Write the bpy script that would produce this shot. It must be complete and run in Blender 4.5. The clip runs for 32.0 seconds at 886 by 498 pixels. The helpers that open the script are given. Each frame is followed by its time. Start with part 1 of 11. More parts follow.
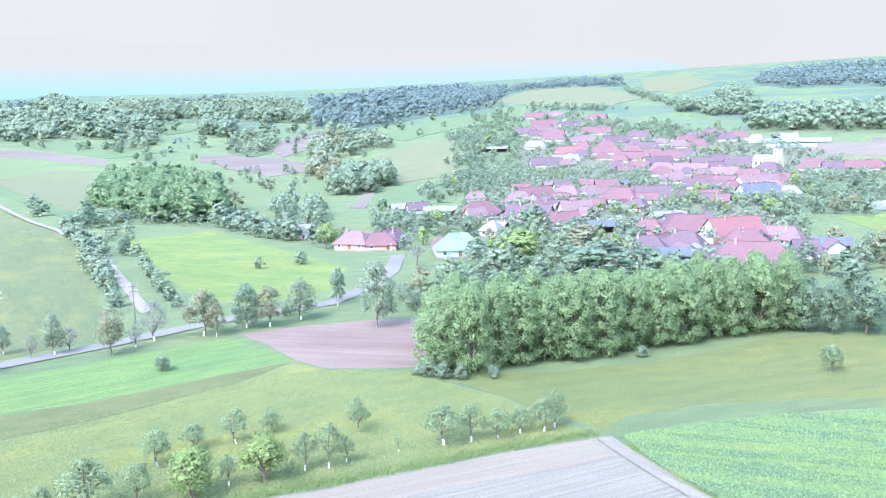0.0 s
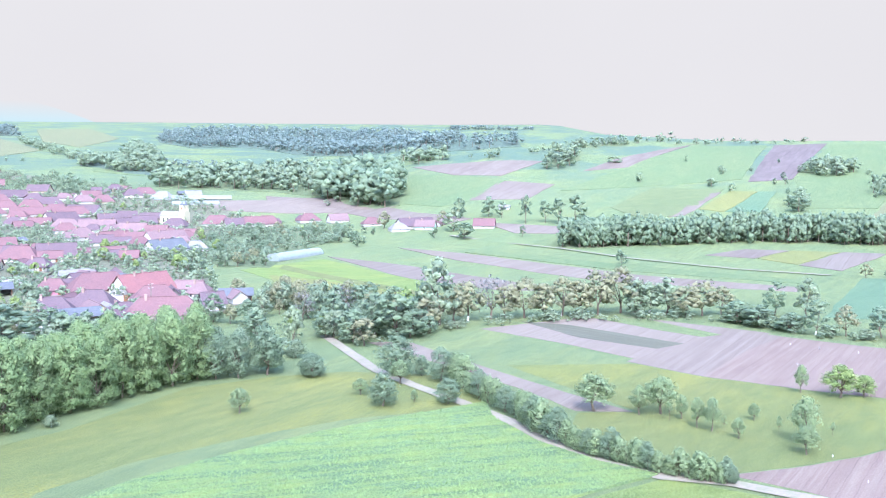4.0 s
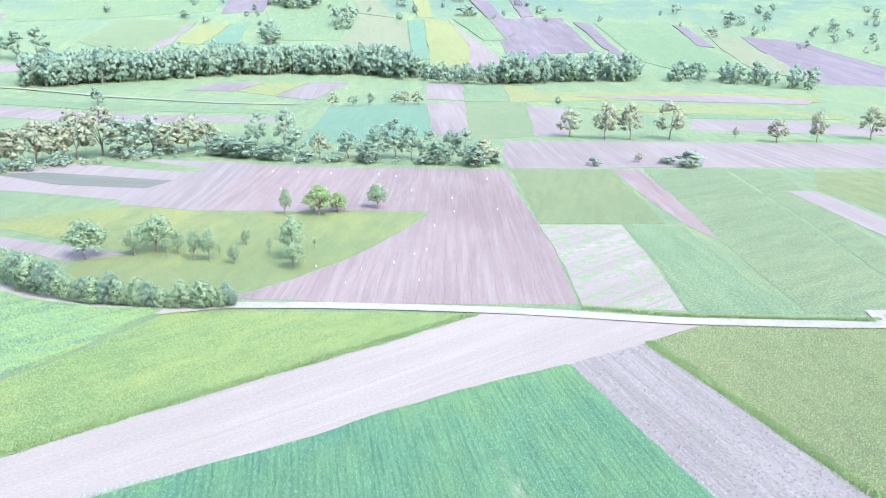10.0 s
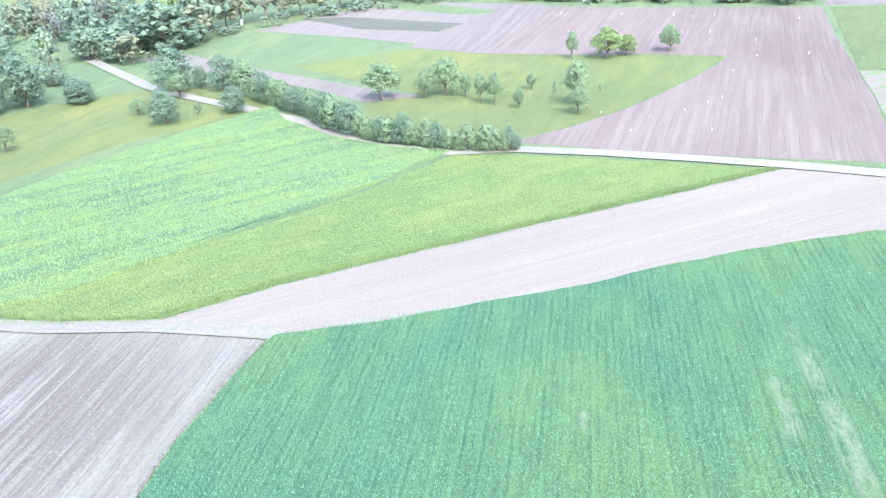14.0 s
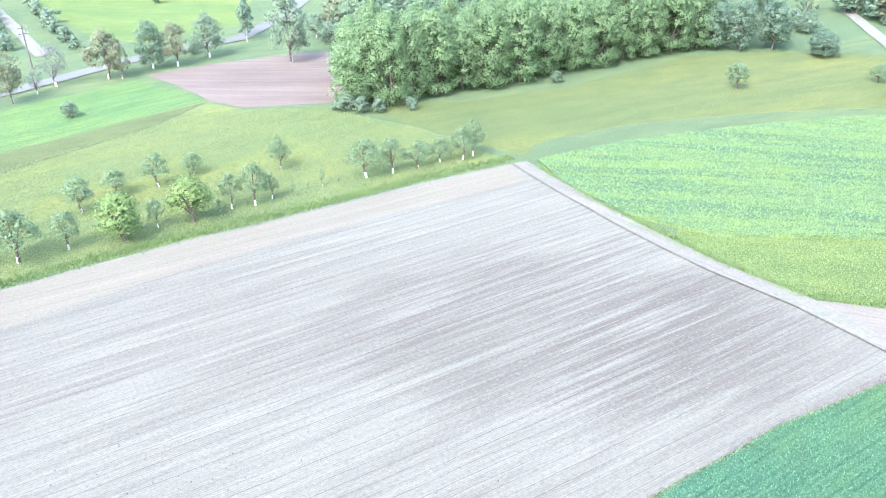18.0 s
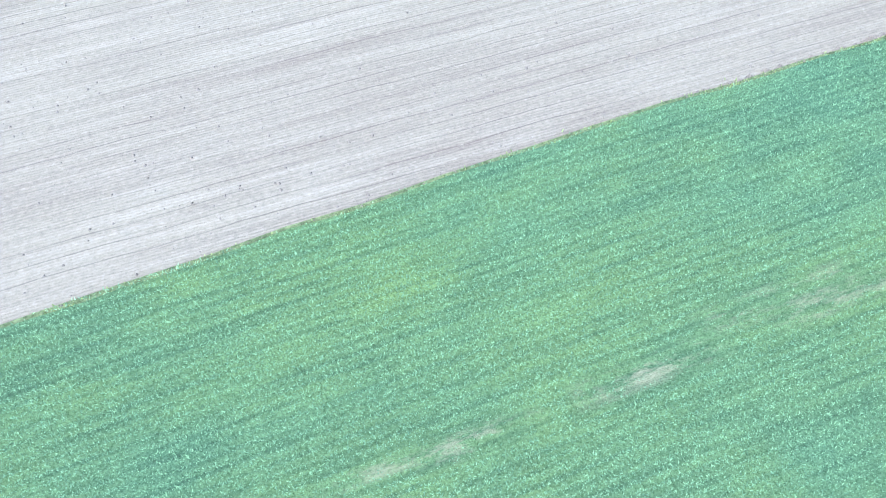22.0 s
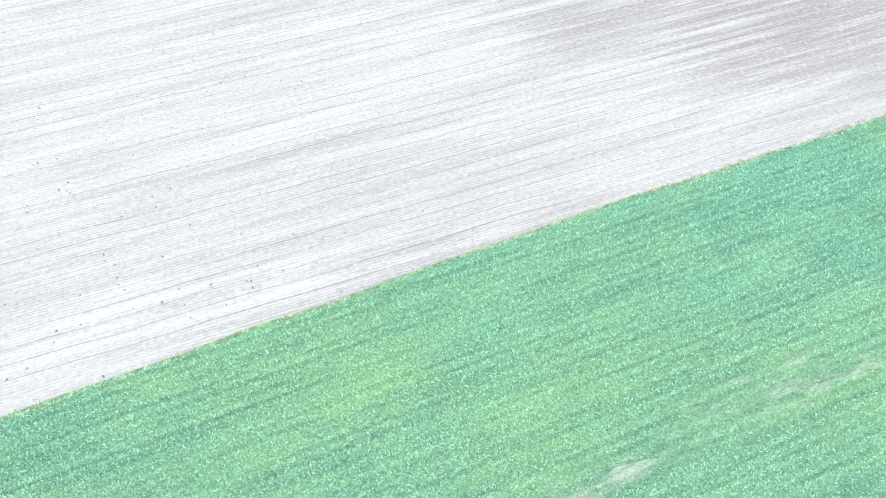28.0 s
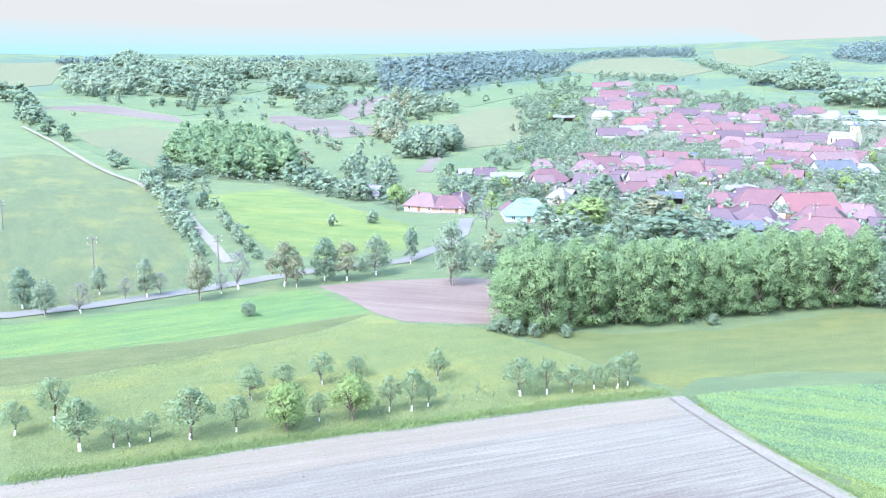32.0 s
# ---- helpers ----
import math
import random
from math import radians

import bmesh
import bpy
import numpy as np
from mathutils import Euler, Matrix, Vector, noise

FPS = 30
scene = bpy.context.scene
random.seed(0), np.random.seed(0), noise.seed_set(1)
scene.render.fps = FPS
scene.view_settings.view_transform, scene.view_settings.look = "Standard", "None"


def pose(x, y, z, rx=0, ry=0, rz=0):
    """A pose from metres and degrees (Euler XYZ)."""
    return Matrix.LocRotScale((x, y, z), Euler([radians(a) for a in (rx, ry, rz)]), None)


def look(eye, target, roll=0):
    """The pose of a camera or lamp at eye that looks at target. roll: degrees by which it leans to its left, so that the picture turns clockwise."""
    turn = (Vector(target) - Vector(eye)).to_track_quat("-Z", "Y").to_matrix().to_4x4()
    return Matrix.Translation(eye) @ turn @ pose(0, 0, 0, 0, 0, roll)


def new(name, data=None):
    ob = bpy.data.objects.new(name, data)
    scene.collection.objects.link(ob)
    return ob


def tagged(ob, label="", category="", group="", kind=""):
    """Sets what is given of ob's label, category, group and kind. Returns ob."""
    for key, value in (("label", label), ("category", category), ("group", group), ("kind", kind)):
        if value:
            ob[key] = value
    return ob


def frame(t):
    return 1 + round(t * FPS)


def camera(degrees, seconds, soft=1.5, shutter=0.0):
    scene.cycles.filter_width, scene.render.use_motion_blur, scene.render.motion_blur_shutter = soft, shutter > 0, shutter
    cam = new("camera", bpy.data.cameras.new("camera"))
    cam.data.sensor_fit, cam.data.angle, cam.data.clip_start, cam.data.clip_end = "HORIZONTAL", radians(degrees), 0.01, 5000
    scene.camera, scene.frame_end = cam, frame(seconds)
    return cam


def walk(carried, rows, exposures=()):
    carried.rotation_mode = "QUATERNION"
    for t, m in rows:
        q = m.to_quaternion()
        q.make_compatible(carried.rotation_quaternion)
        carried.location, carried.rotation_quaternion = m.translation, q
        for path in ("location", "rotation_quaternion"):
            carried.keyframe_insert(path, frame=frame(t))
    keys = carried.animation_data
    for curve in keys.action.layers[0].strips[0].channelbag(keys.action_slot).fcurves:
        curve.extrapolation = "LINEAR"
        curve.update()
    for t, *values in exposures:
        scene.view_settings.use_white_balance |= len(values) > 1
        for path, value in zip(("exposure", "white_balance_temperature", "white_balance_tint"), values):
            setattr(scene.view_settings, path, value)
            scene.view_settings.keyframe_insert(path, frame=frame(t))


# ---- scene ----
cam = camera(55.7, 32.0, soft=1.05)
PATH = [
    (0, (0.02, 0.81, 35.37), (-0.039, 10.723, 34.021), -1.45),
    (0.5, (0.03, 0.46, 35.43), (0.424, 10.355, 34.043), -1.15),
    (1, (0.01, 0.07, 35.50), (1.193, 9.899, 34.102), -0.79),
    (1.5, (-0.02, -0.34, 35.61), (1.951, 9.369, 34.239), -0.49),
    (2, (-0.13, -0.74, 35.73), (2.709, 8.756, 34.390), -0.26),
    (2.5, (-0.24, -1.08, 35.85), (3.423, 8.130, 34.526), -0.03),
    (3, (-0.34, -1.30, 35.92), (4.189, 7.533, 34.689), 0.05),
    (3.5, (-0.36, -1.38, 35.89), (5.099, 6.958, 35.049), 0.06),
    (5.5, (0.05, -1.33, 35.36), (7.680, 4.927, 33.753), -0.03),
    (6, (0.02, -1.41, 35.26), (7.861, 4.401, 33.082), 0.31),
    (6.5, (-0.16, -1.54, 35.21), (7.873, 3.742, 32.444), 0.74),
    (7, (-0.41, -1.68, 35.22), (7.724, 3.061, 31.852), 1.26),
    (7.5, (-0.63, -1.78, 35.32), (7.542, 2.425, 31.371), 1.59),
    (8, (-0.84, -1.83, 35.43), (7.444, 1.872, 31.220), 1.93),
    (8.5, (-1.03, -1.90, 35.54), (7.440, 1.367, 31.338), 2.10),
    (9, (-1.18, -1.94, 35.63), (7.719, 0.999, 32.126), 1.95),
    (9.5, (-1.26, -1.91, 35.67), (7.929, 0.955, 32.949), 1.26),
    (10, (-1.27, -1.86, 35.67), (7.955, 0.959, 33.030), 0.66),
    (10.5, (-1.22, -1.85, 35.69), (7.714, 0.822, 32.086), 0.89),
    (11, (-1.16, -1.83, 35.69), (7.660, 0.761, 31.762), 0.85),
    (11.5, (-1.07, -1.80, 35.69), (7.696, 0.797, 31.644), 0.78),
    (12, (-0.97, -1.81, 35.62), (7.752, 0.797, 31.483), 0.73),
    (12.5, (-0.82, -1.80, 35.49), (7.892, 0.818, 31.333), 0.77),
    (13, (-0.57, -1.66, 35.29), (8.148, 0.960, 31.162), 0.90),
    (13.5, (-0.22, -1.36, 35.10), (7.917, 2.649, 30.897), -2.04),
    (14, (0.07, -1.10, 34.97), (7.251, 4.412, 30.721), -3.80),
    (14.5, (0.18, -0.96, 35.04), (6.681, 5.318, 30.760), -3.66),
    (16.5, (-0.15, -0.73, 36.11), (3.794, 7.343, 31.718), -1.12),
    (17, (-0.14, -0.54, 36.18), (2.868, 7.920, 31.765), -1.43),
    (17.5, (-0.07, -0.28, 36.12), (1.818, 8.488, 31.692), -1.96),
    (18, (0.00, 0.00, 36.00), (0.738, 8.941, 31.577), -2.56),
    (18.5, (0.13, 0.30, 35.92), (-0.119, 9.269, 31.496), -2.78),
    (19, (0.23, 0.55, 35.87), (-0.515, 9.334, 31.149), -2.55),
    (19.5, (0.29, 0.70, 35.85), (-0.613, 9.069, 30.455), -2.23),
    (20, (0.29, 0.72, 35.86), (-0.684, 8.594, 29.765), -2.04),
    (20.5, (0.24, 0.71, 35.82), (-0.739, 8.033, 29.088), -1.91),
    (21, (0.18, 0.65, 35.79), (-0.689, 7.377, 28.435), -1.46),
    (21.5, (0.15, 0.63, 35.73), (-0.589, 6.690, 27.805), -1.13),
    (22, (0.15, 0.63, 35.67), (-0.475, 5.966, 27.233), -0.88),
    (22.5, (0.16, 0.60, 35.58), (-0.375, 5.226, 26.735), -1.03),
    (23, (0.19, 0.56, 35.51), (-0.257, 4.443, 26.309), -1.03),
    (23.5, (0.22, 0.52, 35.49), (-0.166, 4.225, 26.213), -0.70),
    (24, (0.26, 0.50, 35.48), (-0.092, 4.215, 26.201), -0.23),
    (24.5, (0.29, 0.52, 35.46), (-0.028, 4.235, 26.179), 0.09),
    (26.5, (0.36, 0.71, 35.56), (0.095, 4.761, 26.422), 0.90),
    (27, (0.30, 0.76, 35.63), (0.006, 5.574, 26.870), 1.03),
    (27.5, (0.19, 0.79, 35.71), (-0.137, 6.349, 27.408), 1.09),
    (28, (0.02, 0.76, 35.79), (-0.333, 7.008, 27.997), 1.10),
    (28.5, (-0.16, 0.63, 35.86), (-0.582, 7.541, 28.643), 0.84),
    (29, (-0.34, 0.45, 35.81), (-0.832, 7.970, 29.240), 0.00),
    (29.5, (-0.57, 0.17, 35.67), (-1.096, 8.301, 29.871), 0.71),
    (30, (-0.89, -0.24, 35.49), (-1.484, 8.381, 30.460), 0.60),
    (30.5, (-1.33, -0.81, 35.29), (-1.994, 8.224, 31.053), 0.51),
    (31, (-1.84, -1.54, 35.09), (-2.534, 7.837, 31.685), 0.44),
    (31.5, (-2.42, -2.34, 34.89), (-3.145, 7.300, 32.339), 0.34),
    (32, (-3.03, -3.15, 34.68), (-3.775, 6.669, 32.960), 0.20),
]
EXPOSURES = [(0.0, 2.34, 5550, 17), (3.0, 2.33, 5600, 18), (6.0, 2.22, 5730, 19.5), (9.0, 2.35, 5720, 17), (13.0, 2.43, 5760, 14), (17.0, 2.5, 5820, 12), (20.0, 2.39, 5880, 10), (22.0, 2.32, 5880, 12), (24.0, 2.48, 5880, 12.5), (26.5, 2.6, 6000, 12), (28.5, 2.58, 6050, 11), (30.0, 2.46, 5850, 9.5), (32.0, 2.36, 5550, 14)]
walk(cam, [(t, look(eye, target, roll)) for t, eye, target, roll in PATH], EXPOSURES)

# ---- sky and sun: a bright veiled afternoon sky ----
SUN_EL, SUN_AZ = radians(48), radians(215)
world = bpy.data.worlds.new("world")
scene.world = world
world.use_nodes = True
wn = world.node_tree.nodes
sky = wn.new("ShaderNodeTexSky")
sky.sky_type = "NISHITA"
sky.sun_disc = False
sky.sun_elevation, sky.sun_rotation = SUN_EL, SUN_AZ
sky.air_density, sky.dust_density, sky.ozone_density = 1.6, 1.5, 1.0
wn["Background"].inputs["Strength"].default_value = 0.15
world.node_tree.links.new(sky.outputs["Color"], wn["Background"].inputs["Color"])
sun_data = bpy.data.lights.new("sun", "SUN")
sun_data.energy, sun_data.angle, sun_data.color = 1.3, radians(25), (1.0, 0.96, 0.9)
sun = new("sun", sun_data)
sun.matrix_world = look((0, 0, 0), (-math.sin(SUN_AZ) * math.cos(SUN_EL), -math.cos(SUN_AZ) * math.cos(SUN_EL), -math.sin(SUN_EL)))

# ---- materials ----
def material(name, rough=0.9, spec=0.15):
    m = bpy.data.materials.new(name)
    m.use_nodes = True
    b = m.node_tree.nodes["Principled BSDF"]
    b.inputs["Roughness"].default_value = rough
    b.inputs["Specular IOR Level"].default_value = spec
    return m, m.node_tree, b


def node(nt, kind, **values):
    n = nt.nodes.new(kind)
    for key, v in values.items():
        n.inputs[key].default_value = v
    return n


def noise_tex(nt, vec, scale, detail=4.0, rough=0.6, distort=0.0):
    n = node(nt, "ShaderNodeTexNoise", Scale=scale, Detail=detail, Roughness=rough, Distortion=distort)
    nt.links.new(vec, n.inputs["Vector"])
    return n.outputs["Fac"]


def ramp(nt, fac, lo, hi, a=(0, 0, 0), b=(1, 1, 1)):
    n = nt.nodes.new("ShaderNodeValToRGB")
    n.color_ramp.elements[0].position, n.color_ramp.elements[1].position = lo, hi
    n.color_ramp.elements[0].color, n.color_ramp.elements[1].color = (*a, 1), (*b, 1)
    nt.links.new(fac, n.inputs["Fac"])
    return n.outputs["Color"]


def mix(nt, fac, a, b, mode="MIX"):
    n = nt.nodes.new("ShaderNodeMix")
    n.data_type, n.blend_type = "RGBA", mode
    for sock, v in (("Factor", fac), ("A", a), ("B", b)):
        s = [i for i in n.inputs if i.name == sock and (i.type == "VALUE" if sock == "Factor" else i.type == "RGBA")][0]
        if hasattr(v, "is_output"):
            nt.links.new(v, s)
        elif sock == "Factor":
            s.default_value = v
        else:
            s.default_value = (*v, 1)
    return [o for o in n.outputs if o.type == "RGBA"][0]


def mathn(nt, op, a, b=0.0):
    n = nt.nodes.new("ShaderNodeMath")
    n.operation = op
    for i, v in enumerate((a, b)):
        if hasattr(v, "is_output"):
            nt.links.new(v, n.inputs[i])
        else:
            n.inputs[i].default_value = v
    return n.outputs[0]


def bump(nt, bsdf, height, strength, distance):
    n = node(nt, "ShaderNodeBump", Strength=strength, Distance=distance)
    nt.links.new(height, n.inputs["Height"])
    nt.links.new(n.outputs["Normal"], bsdf.inputs["Normal"])


def coords(nt, turn=0.0, squash=1.0):
    """World-sized coordinates, turned so that x runs along the rows; squash shortens the texture along them."""
    g = nt.nodes.new("ShaderNodeNewGeometry")
    m = nt.nodes.new("ShaderNodeMapping")
    m.vector_type = "TEXTURE"
    m.inputs["Rotation"].default_value = (0, 0, radians(turn))
    m.inputs["Scale"].default_value = (squash, 1, 1)
    nt.links.new(g.outputs["Position"], m.inputs["Vector"])
    return m.outputs["Vector"]


def wave(nt, vec, spacing, wander=2.2):
    n = nt.nodes.new("ShaderNodeTexWave")
    n.wave_type, n.bands_direction = "BANDS", "Y"
    for key, v in (("Scale", 0.314 / spacing), ("Distortion", wander), ("Detail", 2.0), ("Detail Scale", 0.6)):
        n.inputs[key].default_value = v
    nt.links.new(vec, n.inputs["Vector"])
    return n.outputs["Fac"]


def soil(name, dry, damp, turn, spacing=3.4, rows=0.5, clods=0.5, weeds=0.0, stain=0.02, spread=(0.42, 0.62), pale=None, pale_cover=0.5, damp_at=()):
    """Tilled earth: furrow lines, damp stains, clods and, where sown thinly, weeds."""
    m, nt, b = material(name, 0.95, 0.1)
    v = coords(nt, turn)
    vl = coords(nt, turn, 30.0)
    big = noise_tex(nt, coords(nt, turn, 3.5), stain, 6, 0.68)
    c = mix(nt, ramp(nt, big, *spread), dry, damp)
    for px, py, reach, strength in damp_at:
        g = nt.nodes.new("ShaderNodeNewGeometry")
        far = nt.nodes.new("ShaderNodeVectorMath")
        far.operation = "DISTANCE"
        nt.links.new(g.outputs["Position"], far.inputs[0])
        far.inputs[1].default_value = (px, py, 0)
        edge = mathn(nt, "ADD", mathn(nt, "DIVIDE", far.outputs["Value"], 2 * reach), mathn(nt, "MULTIPLY", noise_tex(nt, coords(nt, turn, 6.0), 0.18, 6, 0.75), 0.9))
        c = mix(nt, mathn(nt, "MULTIPLY", ramp(nt, edge, 0.72, 0.94, (1, 1, 1), (0, 0, 0)), strength), c, tuple(0.86 * x for x in damp))
    light = noise_tex(nt, vl, 1.6 / spacing, 5, 0.72)
    hi = pale or tuple(min(1.12 * x + 0.03, 0.85) for x in dry)
    patch = ramp(nt, noise_tex(nt, coords(nt, turn, 2.0), 0.06, 4, 0.7), 0.38, 0.58, (0.35, 0.35, 0.35))
    c = mix(nt, mathn(nt, "MULTIPLY", mathn(nt, "MULTIPLY", ramp(nt, light, 0.45, 0.62), patch), max(0.0, min(1.0, rows + pale_cover - 0.3))), c, hi)
    pass_line = wave(nt, v, spacing, 1.7)
    fade = ramp(nt, noise_tex(nt, coords(nt, turn, 14.0), 0.45, 4, 0.65), 0.38, 0.56)
    c = mix(nt, mathn(nt, "MULTIPLY", mathn(nt, "MULTIPLY", ramp(nt, pass_line, 0.972, 0.999), fade), rows), c, tuple(0.5 * x for x in damp))
    drill = wave(nt, v, spacing / 5.0, 2.5)
    c = mix(nt, mathn(nt, "MULTIPLY", mathn(nt, "MULTIPLY", ramp(nt, drill, 0.3, 0.8), ramp(nt, noise_tex(nt, coords(nt, turn, 5.0), 0.3, 4, 0.7), 0.4, 0.6)), 0.35 * rows), c, tuple(0.7 * x for x in damp))
    broad = ramp(nt, noise_tex(nt, coords(nt, turn, 22.0), 0.62 / spacing, 4, 0.7), 0.5, 0.6)
    c = mix(nt, mathn(nt, "MULTIPLY", broad, 0.5 * rows), c, tuple(0.8 * x for x in damp))
    crumb = noise_tex(nt, coords(nt, turn, 1.6), 4.6, 2, 0.55)
    c = mix(nt, mathn(nt, "MULTIPLY", ramp(nt, crumb, 0.6, 0.68), 0.7 * clods), c, tuple(1.12 * x for x in hi))
    c = mix(nt, mathn(nt, "MULTIPLY", ramp(nt, crumb, 0.33, 0.4, (1, 1, 1), (0, 0, 0)), 0.55 * clods), c, tuple(0.68 * x for x in damp))
    fine = noise_tex(nt, v, 3.4, 7, 0.78)
    c = mix(nt, clods, c, mix(nt, ramp(nt, fine, 0.36, 0.6), (0.5, 0.48, 0.47), (1.05, 1.05, 1.05)), "MULTIPLY")
    if weeds:
        w = mathn(nt, "MULTIPLY", ramp(nt, noise_tex(nt, v, 0.5, 6, 0.72), 0.52, 0.56), weeds)
        c = mix(nt, w, c, (0.14, 0.19, 0.085))
    nt.links.new(c, b.inputs["Base Color"])
    bump(nt, b, mathn(nt, "ADD", mathn(nt, "MULTIPLY", drill, 0.2), fine), 0.55, 0.09)
    return m


def crop(name, base, shade, tip, turn, spacing=0.6, rows=0.5, patch=0.03, streaks=0.55, drill=0.0, bare=0.0, yellow=0.0, leaf=5.0, bare_colour=(0.42, 0.36, 0.22), thin=(), scrub=False):
    """Standing green crop or grass: drilled rows, leafy grain, lush and thin patches."""
    m, nt, b = material(name, 0.8, 0.15)
    v = coords(nt, turn)
    long = noise_tex(nt, coords(nt, turn, 12.0), 1.0 / spacing, 2, 0.6)
    fine = noise_tex(nt, v, leaf, 5, 0.8)
    mid = noise_tex(nt, coords(nt, turn, 3.0), 0.45, 4, 0.65)
    big = noise_tex(nt, coords(nt, turn, 2.0), patch, 4, 0.6)
    c = mix(nt, ramp(nt, big, 0.35, 0.65), base, tip)
    c = mix(nt, mathn(nt, "MULTIPLY", ramp(nt, mid, 0.4, 0.62), streaks), c, shade)
    c = mix(nt, mathn(nt, "MULTIPLY", ramp(nt, long, 0.47, 0.6), rows), c, tuple(0.72 * x for x in shade))
    # shade in the gaps between leaves is painted: colour darkens where the grain dips
    c = mix(nt, 0.75, c, mix(nt, ramp(nt, fine, 0.38, 0.62), (0.3, 0.34, 0.3), (1.25, 1.2, 1.1)), "MULTIPLY")
    if drill:
        line = ramp(nt, wave(nt, v, drill, 1.2), 0.55, 0.95)
        c = mix(nt, mathn(nt, "MULTIPLY", mathn(nt, "MULTIPLY", line, ramp(nt, mid, 0.3, 0.6)), 0.36), c, tuple(0.48 * x for x in shade))
    if bare:
        k = noise_tex(nt, coords(nt, turn, 9.0), 0.12, 6, 0.75)
        c = mix(nt, mathn(nt, "MULTIPLY", ramp(nt, k, 0.62, 0.74), bare), c, bare_colour)
    for u0, u1, at, half in thin:
        sep = nt.nodes.new("ShaderNodeSeparateXYZ")
        nt.links.new(v, sep.inputs[0])
        off = mathn(nt, "ABSOLUTE", mathn(nt, "SUBTRACT", sep.outputs["Y"], at))
        along = mathn(nt, "ABSOLUTE", mathn(nt, "SUBTRACT", sep.outputs["X"], (u0 + u1) / 2))
        core = mathn(nt, "MULTIPLY", ramp(nt, mathn(nt, "MULTIPLY", off, 0.5 / half), 0.2, 0.5, (1, 1, 1), (0, 0, 0)), ramp(nt, mathn(nt, "DIVIDE", along, u1 - u0), 0.35, 0.5, (1, 1, 1), (0, 0, 0)))
        k = ramp(nt, noise_tex(nt, coords(nt, turn, 3.0), 0.7, 6, 0.8), 0.46, 0.62)
        c = mix(nt, mathn(nt, "MULTIPLY", mathn(nt, "MULTIPLY", core, k), 0.75), c, bare_colour)
    if scrub:
        sep = nt.nodes.new("ShaderNodeSeparateXYZ")
        nt.links.new(v, sep.inputs[0])
        high = ramp(nt, mathn(nt, "DIVIDE", sep.outputs["Z"], 200.0), 0.08, 0.3)
        k = ramp(nt, noise_tex(nt, v, 0.011, 7, 0.72), 0.44, 0.54)
        c = mix(nt, mathn(nt, "MULTIPLY", mathn(nt, "MULTIPLY", k, high), 0.85), c, (0.085, 0.135, 0.105))
    if yellow:
        k = mathn(nt, "MULTIPLY", ramp(nt, noise_tex(nt, coords(nt, turn, 2.5), 0.06, 5, 0.7), 0.5, 0.62), ramp(nt, noise_tex(nt, v, 2.0, 3, 0.7), 0.4, 0.6))
        c = mix(nt, mathn(nt, "MULTIPLY", k, yellow), c, (0.4, 0.35, 0.07))
    nt.links.new(c, b.inputs["Base Color"])
    bump(nt, b, mathn(nt, "ADD", fine, mathn(nt, "MULTIPLY", long, rows)), 0.9, 0.25)
    return m


DAMP = ((13.0, 58.0, 19.0, 0.55), (24.0, 54.0, 13.0, 0.5))
SOIL_BIG = soil("furrowed_soil", (0.211, 0.195, 0.158), (0.149, 0.124, 0.106), 25.5, 0.95, 0.52, 0.38, stain=0.026, spread=(0.49, 0.72), pale=(0.272, 0.256, 0.212), damp_at=DAMP, pale_cover=0.5)
SOIL_PALE = soil("bleached_soil", (0.24, 0.207, 0.16), (0.205, 0.175, 0.137), 24, 2.6, 0.2, 0.3, weeds=0.12)
SOIL_WHITE = soil("harrowed_soil", (0.246, 0.21, 0.169), (0.212, 0.178, 0.145), -31, 2.6, 0.16, 0.3)
SOIL_CLOD = soil("cloddy_soil", (0.2, 0.174, 0.15), (0.155, 0.131, 0.115), 32, 1.1, 0.45, 0.6, weeds=0.1)
SOIL_BROWN = soil("brown_soil", (0.203, 0.156, 0.135), (0.163, 0.121, 0.106), 16.6, 1.8, 0.3, 0.35, stain=0.03, pale=(0.262, 0.222, 0.188), pale_cover=0.48)
SOIL_BROWN2 = soil("damp_brown_soil", (0.235, 0.183, 0.152), (0.172, 0.128, 0.108), -15, 4.0, 0.35, 0.4, stain=0.05)
SOIL_TAN = soil("tan_soil", (0.205, 0.173, 0.147), (0.170, 0.139, 0.121), 20, 3.2, 0.3, 0.35)
SOIL_PINK = soil("red_earth", (0.19, 0.161, 0.14), (0.156, 0.128, 0.114), 22, 7.0, 0.35, 0.3)
SOIL_PURPLE = soil("mauve_earth", (0.158, 0.132, 0.130), (0.128, 0.105, 0.104), 22, 7.0, 0.35, 0.3)
SOIL_WEED = soil("weedy_soil", (0.232, 0.2, 0.163), (0.19, 0.16, 0.133), -28, 3.6, 0.3, 0.4, weeds=0.85)
THIN_CROP = ((3.0, 9.5, 11.7, 0.7), (-1.5, 8.0, 12.1, 0.5), (10.5, 19.0, 12.0, 0.85), (13.5, 17.0, 12.1, 0.7), (17.5, 27.0, 13.1, 0.95), (21.0, 30.0, 12.0, 0.75), (8.0, 25.0, 2.1, 0.7), (9.0, 25.0, 0.3, 1.0), (12.0, 25.0, -1.4, 0.8), (37.5, 60.5, -17.3, 1.1), (44.0, 53.0, -14.4, 0.9), (44.5, 47.0, -1.1, 0.6))
WHEAT = crop("young_wheat", (0.105, 0.228, 0.138), (0.074, 0.172, 0.112), (0.175, 0.288, 0.11), 27, 0.55, 0.3, streaks=0.25, drill=0.62, patch=0.07, bare=0.3, leaf=9.0, bare_colour=(0.3, 0.31, 0.21), thin=THIN_CROP)
